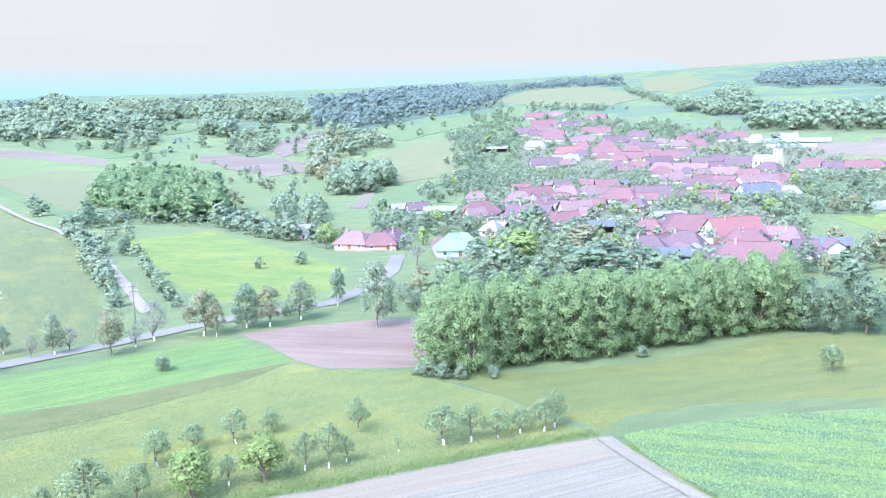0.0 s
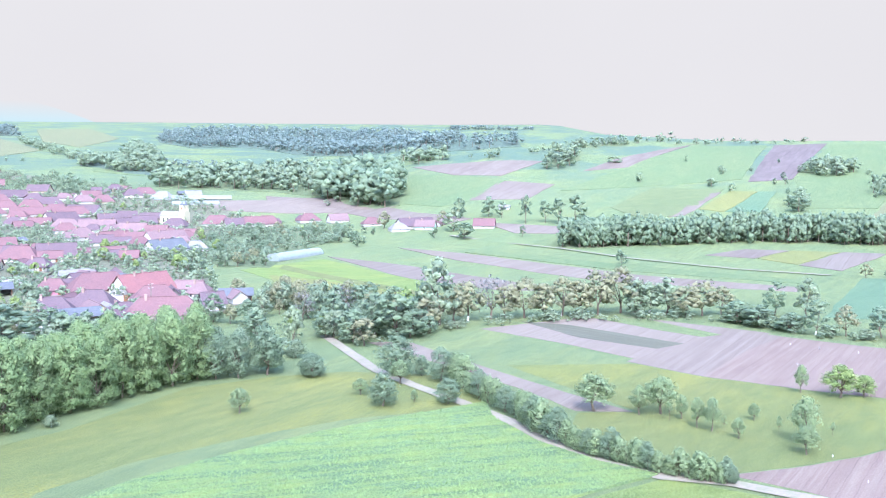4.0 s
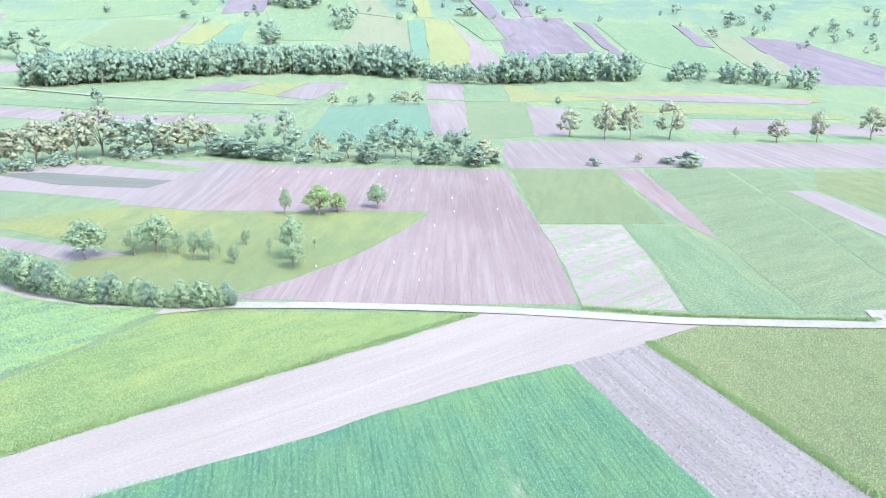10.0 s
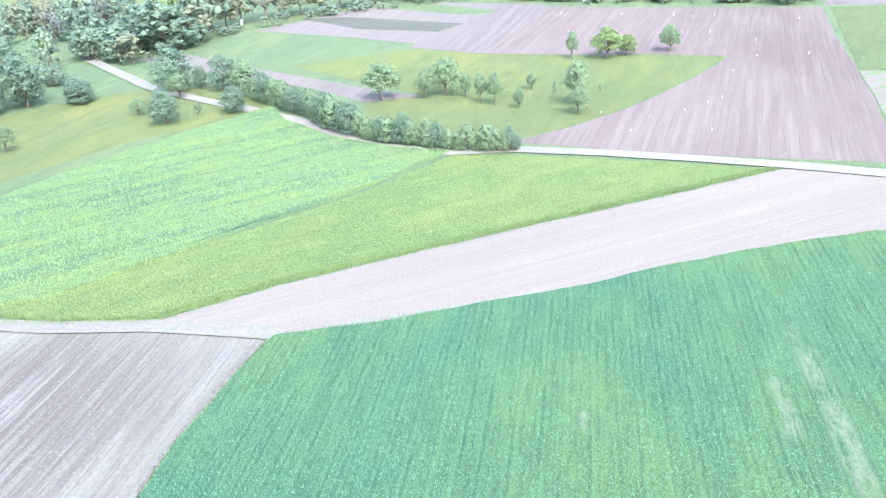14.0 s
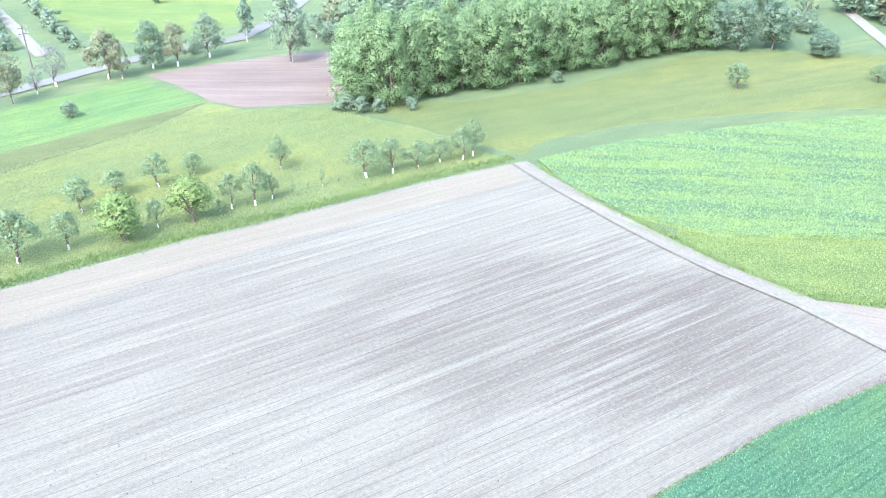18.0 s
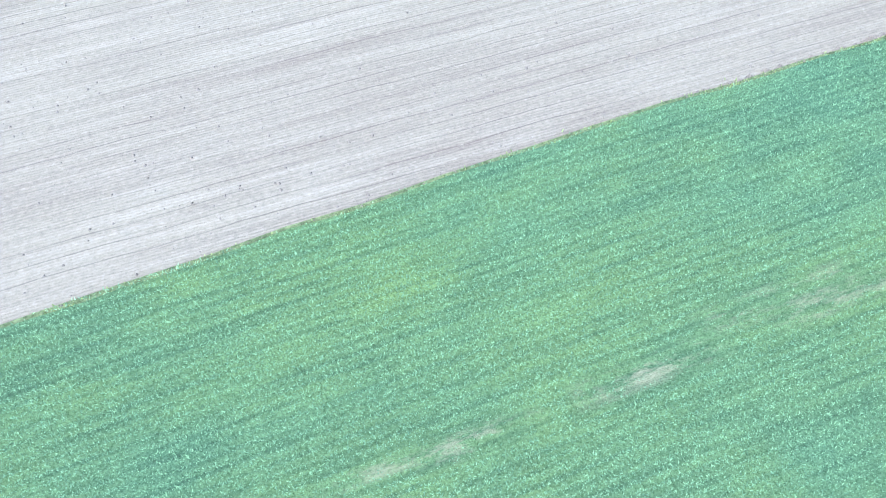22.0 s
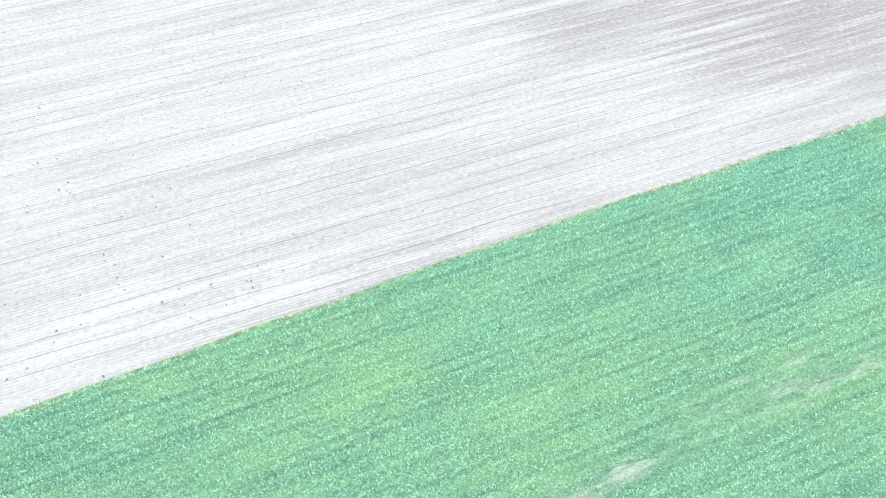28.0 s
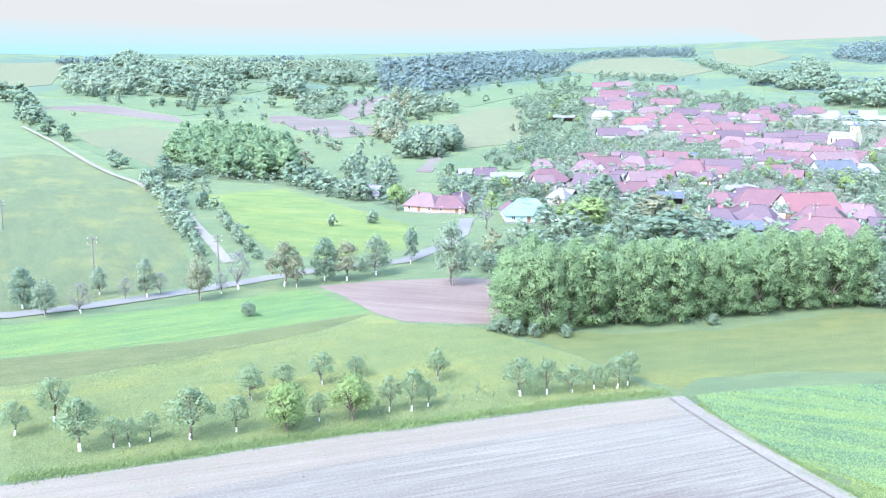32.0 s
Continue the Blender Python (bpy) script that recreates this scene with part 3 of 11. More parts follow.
field("crop_strip", CROP_BRIGHT, "bright strip across the valley", [(280.0, 331.0), (287.4, 237.9), (299.2, 159.6), (289.7, 154.4), (271.3, 218.5), (267.5, 316.2)], 2)
field("crop_strip", CROP_YELLOW, "yellow green strip", [(157.5, 275.6), (168.8, 236.7), (171.7, 206.1), (148.2, 200.2), (143.2, 229.1)], 1)
field("ploughed_field", SOIL_PINK, "pinkish field at the forest edge", [(331.2, 657.9), (373.4, 603.5), (359.4, 487.2), (358.5, 417.4), (330.6, 415.8), (334.6, 528.8), (309.3, 608.1)], 1)
field("ploughed_field", SOIL_PINK, "pinkish valley field", [(351.9, 399.4), (377.6, 357.5), (401.0, 323.4), (383.0, 317.4), (343.0, 360.6)], 1)
field("crop_field", CROP_BRIGHT, "smooth green hill field", [(455.0, 621.6), (466.1, 547.5), (470.1, 505.5), (400.5, 471.6), (380.0, 477.1), (375.1, 517.7)], 1)
field("ploughed_field", SOIL_PINK, "pinkish ploughed hill field", [(403.0, 474.4), (466.0, 507.4), (486.6, 466.2), (431.6, 441.3)], 1)
field("ploughed_field", SOIL_PINK, "pinkish ploughed hill field", [(482.8, 650.7), (505.0, 600.0), (552.5, 542.6), (479.5, 522.0), (464.4, 566.5)], 1)
field("ploughed_field", SOIL_PINK, "tan hill strip", [(543.1, 487.3), (612.5, 507.8), (774.7, 538.8), (586.7, 473.5)], 1)
field("crop_field", CROP_BRIGHT, "broad green hill field", [(471.7, 446.1), (564.7, 468.1), (765.4, 532.2), (817.6, 478.8), (606.9, 375.7), (535.3, 409.2)], 1)
field("crop_field", CROP_MID, "mid green hill field", [(453.3, 380.8), (530.0, 405.1), (560.7, 362.3), (455.4, 329.1), (436.0, 342.3)], 1)
field("ploughed_field", SOIL_PURPLE, "mauve brown ploughed hill field", [(598.4, 365.0), (822.3, 473.1), (863.8, 437.8), (625.5, 343.6)], 1)
field("crop_field", CROP_BRIGHT, "green hill pasture", [(629.2, 343.0), (854.7, 429.8), (881.1, 376.0), (668.0, 278.3), (552.5, 245.1), (531.3, 282.0)], 1)
field("crop_strip", CROP_YELLOW, "yellow green hill strip", [(489.0, 334.1), (557.4, 354.9), (566.6, 337.7), (489.0, 315.4)], 1)
field("crop_strip", CROP_TEAL, "blue green hill strip", [(489.5, 314.8), (567.1, 337.0), (573.8, 327.0), (502.3, 296.6)], 1)
field("ploughed_strip", SOIL_PINK, "brown hill strip", [(451.3, 330.7), (537.0, 362.0), (549.9, 357.3), (456.5, 324.4)], 1)
field("crop_field", CROP_PALE, "pale green hill field", [(519.7, 234.1), (656.5, 270.9), (655.3, 233.4), (514.1, 177.6), (521.8, 207.9)], 1)
field("crop_strip", CROP_PALE, "pale grassy hill strip", [(868.2, 373.5), (888.9, 366.4), (656.4, 242.9), (662.9, 276.1)], 2)
field("crop_strip", CROP_TEAL, "blue green curved strip", [(649.0, 228.8), (659.6, 218.6), (509.6, 164.6), (505.3, 173.4)], 2)
field("crop_field", CROP_YELLOW, "yellow green hill field", [(662.5, 218.7), (660.4, 198.1), (591.0, 163.1), (484.4, 129.8), (483.9, 155.2)], 2)
field("ploughed_strip", SOIL_TAN, "tan strip along the hill track", [(660.7, 197.4), (593.0, 158.1), (503.1, 111.4), (477.3, 129.9), (571.2, 156.2)], 2)
field("ploughed_field", SOIL_PURPLE, "mauve ploughed hill field", [(692.7, 161.7), (713.8, 115.7), (576.5, 90.9), (517.0, 99.9), (517.0, 114.8), (602.1, 133.6)], 1)
field("crop_field", CROP_BRIGHT, "green hill field", [(672.1, 197.6), (691.3, 165.4), (601.7, 134.6), (591.6, 150.5)], 2)
field("ploughed_strip", SOIL_PURPLE, "mauve hill strip", [(886.8, 261.1), (883.1, 235.4), (628.0, 136.3), (600.9, 136.9), (688.3, 172.8)], 3)
field("ploughed_strip", SOIL_PURPLE, "mauve hill strip", [(855.9, 198.8), (862.9, 185.0), (712.8, 140.1), (703.8, 148.1)], 2)
field("crop_strip", CROP_YELLOW, "yellow green hill strip", [(789.7, 274.1), (806.6, 265.1), (670.4, 214.3), (665.0, 225.7)], 2)
field("ploughed_field", SOIL_PURPLE, "mauve ploughed hill field", [(669.7, 165.1), (689.8, 109.7), (570.3, 67.1), (558.1, 87.5), (540.9, 121.2)], 1)
field("ploughed_strip", SOIL_PURPLE, "mauve hill strip", [(691.5, 103.2), (688.3, 91.5), (527.3, 37.9), (520.6, 42.2)], 2)
field("ploughed_field", SOIL_PURPLE, "long mauve ploughed hill field", [(645.3, -22.2), (625.0, -61.5), (533.5, -98.1), (469.5, -88.1), (481.8, -58.6)], 1)
field("ploughed_strip", SOIL_PURPLE, "mauve hill strip", [(691.5, 26.7), (679.2, 15.7), (600.7, -5.5), (605.5, 5.5)], 2)
field("crop_field", CROP_BRIGHT, "green hill field", [(695.0, 88.0), (691.0, 30.9), (546.4, -17.4), (510.3, -26.0), (513.1, 14.1), (537.8, 35.4)], 1)
field("crop_field", CROP_PALE, "pale hill pasture", [(680.4, 5.5), (638.4, -22.1), (497.1, -57.2), (514.2, -29.1), (589.3, -10.9)], 1)
field("crop_strip", CROP_YELLOW, "yellow green valley strip", [(399.5, 88.5), (438.1, 11.0), (433.5, -53.6), (408.3, -50.9), (401.5, 9.6), (370.6, 66.5)], 1)
field("ploughed_strip", SOIL_TAN, "tan valley strip", [(394.4, 55.1), (425.6, -15.5), (412.3, -49.0), (397.5, -45.2), (392.1, 9.3)], 2)
field("crop_strip", CROP_YELLOW, "yellow green valley strip", [(353.7, 53.7), (382.7, -14.5), (363.5, -56.4), (350.1, -52.6), (347.3, 7.6)], 1)
field("ploughed_strip", SOIL_TAN, "pale tan valley strip", [(331.5, 2.9), (340.7, -33.8), (332.0, -64.7), (309.2, -60.7), (303.2, -30.8), (299.4, 2.1)], 1)
field("crop_field", CROP_BRIGHT, "green valley field", [(351.7, 5.6), (358.3, -35.2), (349.5, -50.5), (342.7, -30.0), (334.8, 2.9)], 1)
field("ploughed_strip", SOIL_PINK, "pinkish tilled strip on the slope", [(-389.7, 664.7), (-350.6, 701.9), (-271.9, 665.9), (-251.3, 636.4), (-330.5, 660.2)], 1)
field("crop_strip", CROP_PALE, "pale striped slope field", [(-304.8, 564.9), (-277.8, 614.5), (-233.1, 588.3), (-216.2, 515.5), (-171.2, 397.7), (-238.7, 485.4)], 1)
field("crop_strip", CROP_BRIGHT, "green slope strip", [(-307.0, 553.8), (-303.7, 562.8), (-235.5, 478.6), (-168.9, 392.2), (-151.6, 353.5), (-184.4, 395.4)], 1)
field("crop_field", CROP_PALE, "pale green hill field", [(-664.1, 1067.3), (-624.4, 1181.0), (-464.9, 828.6), (-477.5, 761.7)], 1)
field("crop_field", CROP_BRIGHT, "green slope field", [(-428.9, 733.9), (-437.7, 833.1), (-333.9, 756.1), (-227.6, 719.6), (-268.9, 670.3), (-356.8, 714.8)], 1)
field("ploughed_strip", SOIL_PINK, "pinkish slope field", [(-200.4, 693.6), (-131.4, 682.1), (-98.9, 627.0), (-124.6, 600.4), (-166.3, 634.2)], 1)
field("ploughed_field", SOIL_PINK, "tan hill field", [(-157.1, 739.1), (-145.8, 820.3), (-121.9, 848.4), (-113.1, 748.0), (-132.5, 688.0)], 1)
field("crop_field", CROP_BRIGHT, "bright green patch", [(-44.8, 448.1), (-27.0, 524.1), (8.8, 552.0), (3.4, 421.3), (-35.1, 402.8)], 1)
field("ploughed_field", SOIL_TAN, "tan curved slope field", [(-47.4, 401.4), (-46.8, 506.7), (-41.1, 522.6), (-39.2, 402.3)], 1)
field("crop_field", CROP_PALE, "pale slope field above the orchard", [(-58.0, 690.3), (-27.8, 758.0), (7.7, 777.6), (13.8, 603.8), (-38.3, 534.8), (-49.3, 636.0)], 1)
field("crop_field", CROP_BRIGHT, "long green ridge field", [(-62.2, 812.3), (-15.5, 952.9), (95.8, 1080.3), (100.1, 984.6), (-2.8, 837.1), (-38.8, 775.4)], 1)
field("crop_field", CROP_PALE, "round pale green hill field", [(68.2, 1214.3), (166.1, 1632.4), (305.3, 1709.3), (271.7, 1166.7), (187.6, 1048.4), (115.1, 1132.8)], 1)
field("crop_field", CROP_PALE, "pale hill clearing", [(440.3, 1921.3), (561.6, 1966.6), (501.1, 1579.7), (343.6, 1255.1), (338.1, 1433.7)], 1)
field("crop_field", CROP_BRIGHT, "green clearing among woods", [(272.1, 947.4), (304.4, 869.0), (285.3, 828.6), (254.7, 886.0)], 1)
field("crop_field", CROP_BRIGHT, "green clearing", [(-310.8, 918.8), (-295.7, 963.9), (-256.1, 871.8), (-269.0, 818.0)], 1)
field("crop_field", MEADOW_BRIGHT, "allotment meadow beside the village", [(148.4, 318.6), (197.9, 335.0), (186.2, 246.8), (169.3, 221.4), (135.8, 219.3), (144.1, 279.6)], 1)
field("ploughed_field", SOIL_TAN, "tilled valley field", [(257.2, 666.4), (341.3, 625.5), (367.1, 516.3), (309.5, 566.8), (259.7, 611.5)], 1)
field("yard_ground", YARD, "trodden yards and grass between the village houses", [(26.6, 514.9), (48.8, 619.8), (66.0, 765.0), (99.2, 928.4), (144.7, 982.4), (219.4, 765.0), (268.5, 663.3), (270.9, 527.6), (171.4, 422.2), (104.7, 238.9), (84.7, 200.1), (57.0, 198.3), (45.2, 210.3), (29.1, 280.9), (-0.8, 324.5), (-12.2, 356.0), (9.2, 376.7)], 1)
field("crop_strip", CROP_YELLOW, "lime green allotment strip", [(150.6, 296.9), (158.2, 269.6), (159.1, 209.3), (145.6, 207.1), (137.3, 264.0)], 2)
field("crop_strip", MEADOW_DRY, "olive allotment strip", [(170.8, 322.8), (167.4, 220.1), (160.2, 212.1), (163.0, 312.5)], 2)
field("ploughed_field", SOIL_PINK, "long pinkish field below the hill wood", [(-200.8, 693.2), (-178.5, 699.3), (-131.8, 668.1), (-98.5, 659.2), (-133.6, 637.8), (-192.0, 661.7)], 1)
lane("dirt_track", TRACK, "dry two-rut farm track with a grassy middle", 2.0, [(17.6, 94.4), (20.8, 85.4), (25.1, 74.5), (29.7, 64.8), (34.4, 57.3), (36.5, 52.8), (38.6, 48.0), (39.2, 46.1)], 3)
tagged(lane("grass_margin", CROP_BRIGHT, "narrow margin of lush green growth along the wheat", 0.42, [(-70.1, -9.8), (-21.5, 17.4), (-6.8, 25.3), (5.0, 31.8), (25.3, 42.1), (38.3, 46.6)], 3), "", "grass")
lane("dirt_road", ROAD_DIRT, "pale compacted dirt farm road", 2.4, [(100.0, 169.0), (95.0, 151.5), (89.1, 131.6), (87.3, 115.9), (86.5, 102.4), (85.2, 88.5), (82.1, 76.7), (81.5, 68.2), (83.3, 60.3), (87.9, 54.0), (91.5, 43.4), (94.5, 32.2), (96.7, 23.0), (98.7, 12.5), (100.6, -1.2), (104.1, -14.5), (107.3, -25.6), (112.0, -25.0), (120.0, -60.0)], 3)
lane("road", ROAD_PALE, "pale worn asphalt village road", 4.2, [(-150.0, 95.0), (-110.0, 118.0), (-83.4, 124.9), (-73.0, 132.8), (-60.1, 145.8), (-51.5, 156.0), (-42.6, 165.7), (-34.4, 171.9), (-25.6, 177.9), (-18.7, 197.7), (-15.1, 218.4), (-14.9, 249.2)], 3)
lane("dirt_road", ROAD_DIRT, "rutted pale earth lane climbing the slope", 2.6, [(-346.7, 574.0), (-294.9, 523.8), (-227.7, 429.5), (-182.8, 368.0), (-157.0, 336.9), (-112.1, 269.3), (-92.8, 230.9), (-76.0, 197.8), (-63.3, 172.7)], 3)
lane("dirt_track", ROAD_DIRT, "thin pale farm track across the valley", 2.2, [(309.6, 380.0), (315.5, 349.5), (317.8, 301.0), (308.8, 248.8), (310.0, 193.0), (319.7, 157.4)], 3)
lane("village_street", ROAD_PALE, "pale village street between the houses", 6.0, [(129.5, 922.3), (113.8, 774.9), (110.8, 715.1), (114.9, 673.6)], 3)

# ---- trees and shrubs ----
def leaf_material(name, dark, light, glow=0.35, grainy=True):
    m, nt, b = material(name, 0.6, 0.25)
    info = nt.nodes.new("ShaderNodeObjectInfo")
    geo = nt.nodes.new("ShaderNodeNewGeometry")
    c = mix(nt, geo.outputs["Random Per Island"], dark, light)
    c = mix(nt, mathn(nt, "MULTIPLY", info.outputs["Random"], 0.35), c, tuple(0.75 * x for x in light))
    big = noise_tex(nt, coords(nt), 0.35, 3, 0.6)
    c = mix(nt, 0.5, c, mix(nt, ramp(nt, big, 0.3, 0.7), (0.75, 0.78, 0.76), (1.15, 1.12, 1.0)), "MULTIPLY")
    if grainy:
        grain = noise_tex(nt, coords(nt), 1.5, 5, 0.75)
        c = mix(nt, 0.6, c, mix(nt, ramp(nt, grain, 0.36, 0.64), (0.72, 0.75, 0.76), (1.28, 1.24, 1.15)), "MULTIPLY")
    nt.links.new(c, b.inputs["Base Color"])
    t = nt.nodes.new("ShaderNodeBsdfTranslucent")
    nt.links.new(c, t.inputs["Color"])
    s = nt.nodes.new("ShaderNodeMixShader")
    s.inputs[0].default_value = glow
    nt.links.new(b.outputs[0], s.inputs[1])
    nt.links.new(t.outputs[0], s.inputs[2])
    nt.links.new(s.outputs[0], nt.nodes["Material Output"].inputs["Surface"])
    return m


def bark_material(name, a, bcol, scale=4.0):
    m, nt, b = material(name, 0.9, 0.1)
    v = coords(nt)
    c = mix(nt, ramp(nt, noise_tex(nt, v, scale, 5, 0.7), 0.35, 0.65), a, bcol)
    nt.links.new(c, b.inputs["Base Color"])
    bump(nt, b, noise_tex(nt, v, scale * 3, 4), 0.6, 0.05)
    return m


BARK = bark_material("bark", (0.09, 0.07, 0.055), (0.2, 0.16, 0.13))
WHITEWASH = bark_material("whitewash", (0.72, 0.72, 0.7), (0.85, 0.85, 0.84))
LEAF_ORCHARD = leaf_material("orchard_leaf", (0.27, 0.36, 0.22), (0.36, 0.46, 0.28), 0.5)
LEAF_LIME = leaf_material("lime_leaf", (0.29, 0.4, 0.17), (0.37, 0.47, 0.2), 0.5)
LEAF_GROVE = leaf_material("grove_leaf", (0.27, 0.385, 0.21), (0.35, 0.465, 0.25), 0.5)
LEAF_DARK = leaf_material("dark_leaf", (0.225, 0.315, 0.24), (0.295, 0.39, 0.275), 0.5)
LEAF_BROWN = leaf_material("bronze_leaf", (0.31, 0.325, 0.225), (0.39, 0.4, 0.27), 0.5)
LEAF_GREY = leaf_material("bud_twig", (0.29, 0.285, 0.29), (0.37, 0.365, 0.37), 0.5)
LEAF_PALE = leaf_material("pale_leaf", (0.29, 0.37, 0.28), (0.37, 0.45, 0.325), 0.5)
# some blue for distance haze is mixed into this leaf green
LEAF_WOOD = leaf_material("woodland_leaf", (0.26, 0.345, 0.265), (0.335, 0.425, 0.305), 0.5)
LEAF_SLOPE = leaf_material("slope_leaf", (0.195, 0.295, 0.17), (0.275, 0.38, 0.205), 0.5)
# distance haze put into the leaf colour: as much blue as green
LEAF_HAZED = leaf_material("haze_blued_woodland_leaf", (0.225, 0.31, 0.315), (0.28, 0.36, 0.36), 0.5)


def tube(verts, faces, path, radii, sides=6):
    """Adds a tapered tube along the points of path."""
    start = len(verts)
    for i, p in enumerate(path):
        d = (path[min(i + 1, len(path) - 1)] - path[max(i - 1, 0)]).normalized()
        u = d.orthogonal().normalized()
        w = d.cross(u)
        for k in range(sides):
            a = math.tau * k / sides
            verts.append(tuple(p + (u * math.cos(a) + w * math.sin(a)) * radii[i]))
    for i in range(len(path) - 1):
        for k in range(sides):
            a, b = start + i * sides + k, start + i * sides + (k + 1) % sides
            faces.append((a, b, b + sides, a + sides))
    faces.append(tuple(start + (len(path) - 1) * sides + k for k in range(sides)))


def leaves(rng, centres, radius, count, size, squash=0.8, flat=1.0, corners=4):
    """Leaf sprays round clump centres, facing outwards, and the rounded normals of their clumps."""
    n = len(centres) * count
    c = np.repeat(np.asarray(centres), count, axis=0)
    d = rng.normal(size=(n, 3))
    d[:, 2] = d[:, 2] * squash + 0.25
    d /= np.linalg.norm(d, axis=1)[:, None]
    rad = np.repeat(np.asarray(radius), count) * rng.uniform(0.35, 1.2, n)
    p = c + d * rad[:, None] * np.array([1, 1, squash])
    nrm = d + 0.42 * rng.normal(size=(n, 3))
    nrm /= np.linalg.norm(nrm, axis=1)[:, None]
    u = np.cross(nrm, rng.normal(size=(n, 3)))
    u /= np.linalg.norm(u, axis=1)[:, None]
    w = np.cross(nrm, u)
    s = size * rng.uniform(0.6, 1.3, n)[:, None]
    k = np.array([1, 1, flat])
    p = c + (p - c) * k
    mid = np.asarray(centres).mean(axis=0)
    out = p - mid
    out /= np.linalg.norm(out, axis=1)[:, None] + 1e-6
    soft = 0.5 * d + 0.7 * out + 0.25 * rng.normal(size=(n, 3)) + np.array([0, 0, 0.25])
    soft /= np.linalg.norm(soft, axis=1)[:, None]
    u, w, nrm = u * k, w * k, nrm * k
    if corners == 3:
        q = np.stack([p - u * s * 1.1 - w * s * 0.5, p + u * s * 1.1 - w * s * 0.5, p + w * s * 0.95], 1).reshape(-1, 3)
        return q, np.arange(3 * n).reshape(-1, 3), np.repeat(soft, 3, axis=0)
    q = np.stack([p - u * s, p - w * s * 0.55 + nrm * s * 0.15, p + u * s, p + w * s * 0.55 + nrm * s * 0.15], 1).reshape(-1, 3)
    return q, np.arange(4 * n).reshape(-1, 4), np.repeat(soft, 4, axis=0)


def quad_mesh(name, q, f, mat, normals=None):
    """A mesh of loose faces, all with as many corners as f has columns."""
    me = bpy.data.meshes.new(name)
    me.vertices.add(len(q))
    me.vertices.foreach_set("co", q.astype(np.float32).ravel())
    me.loops.add(f.size)
    me.loops.foreach_set("vertex_index", f.astype(np.int32).ravel())
    me.polygons.add(len(f))
    me.polygons.foreach_set("loop_start", np.arange(0, f.size, f.shape[1], dtype=np.int32))
    me.update()
    if normals is not None:
        me.normals_split_custom_set_from_vertices(normals.tolist())
    me.materials.append(mat)
    return me


OCTA = np.array([(1, 0, 0), (0, 1, 0), (-1, 0, 0), (0, -1, 0), (0, 0, 1), (0, 0, -1)], float), np.array([(0, 1, 4), (1, 2, 4), (2, 3, 4), (3, 0, 4), (1, 0, 5), (2, 1, 5), (3, 2, 5), (0, 3, 5)])


def tufts(rng, centres, radius, shape, squash=0.7):
    """Uneven rounded tufts of foliage that fill the crown behind its outer leaves."""
    v, f = shape
    c, n, m = np.asarray(centres), len(centres), len(v)
    turn = rng.uniform(0, math.tau, n)
    rot = np.zeros((n, 3, 3))
    rot[:, 0, 0] = rot[:, 1, 1] = np.cos(turn)
    rot[:, 0, 1], rot[:, 1, 0], rot[:, 2, 2] = -np.sin(turn), np.sin(turn), 1
    d = np.einsum("nij,mj->nmi", rot, v)
    size = np.asarray(radius)[:, None, None] * rng.uniform(0.7, 1.2, (n, m, 1))
    q = c[:, None, :] + d * size * np.array([1, 1, squash])
    out = q - c.mean(axis=0)
    out /= np.linalg.norm(out, axis=2)[:, :, None] + 1e-6
    soft = 0.7 * d + 0.5 * out + np.array([0, 0, 0.15])
    soft /= np.linalg.norm(soft, axis=2)[:, :, None]
    faces = f[None] + (np.arange(n) * m)[:, None, None]
    return q.reshape(-1, 3), faces.reshape(-1, 3), soft.reshape(-1, 3)


def foliage(rng, centres, radius, count, size, shape, squash=0.85, flat=1.0, fill=0.55):
    """Tufts with sprays of small leaves standing out of them, as triangles and rounded normals."""
    q, f, soft = leaves(rng, centres, radius, max(1, count), size, squash, flat, 3)
    if shape is None:
        return q, f, soft
    tq, tf, ts = tufts(rng, centres, np.asarray(radius) * fill, shape, squash * flat)
    return np.concatenate([q, tq]), np.concatenate([f, tf + len(q)]), np.concatenate([soft, ts])


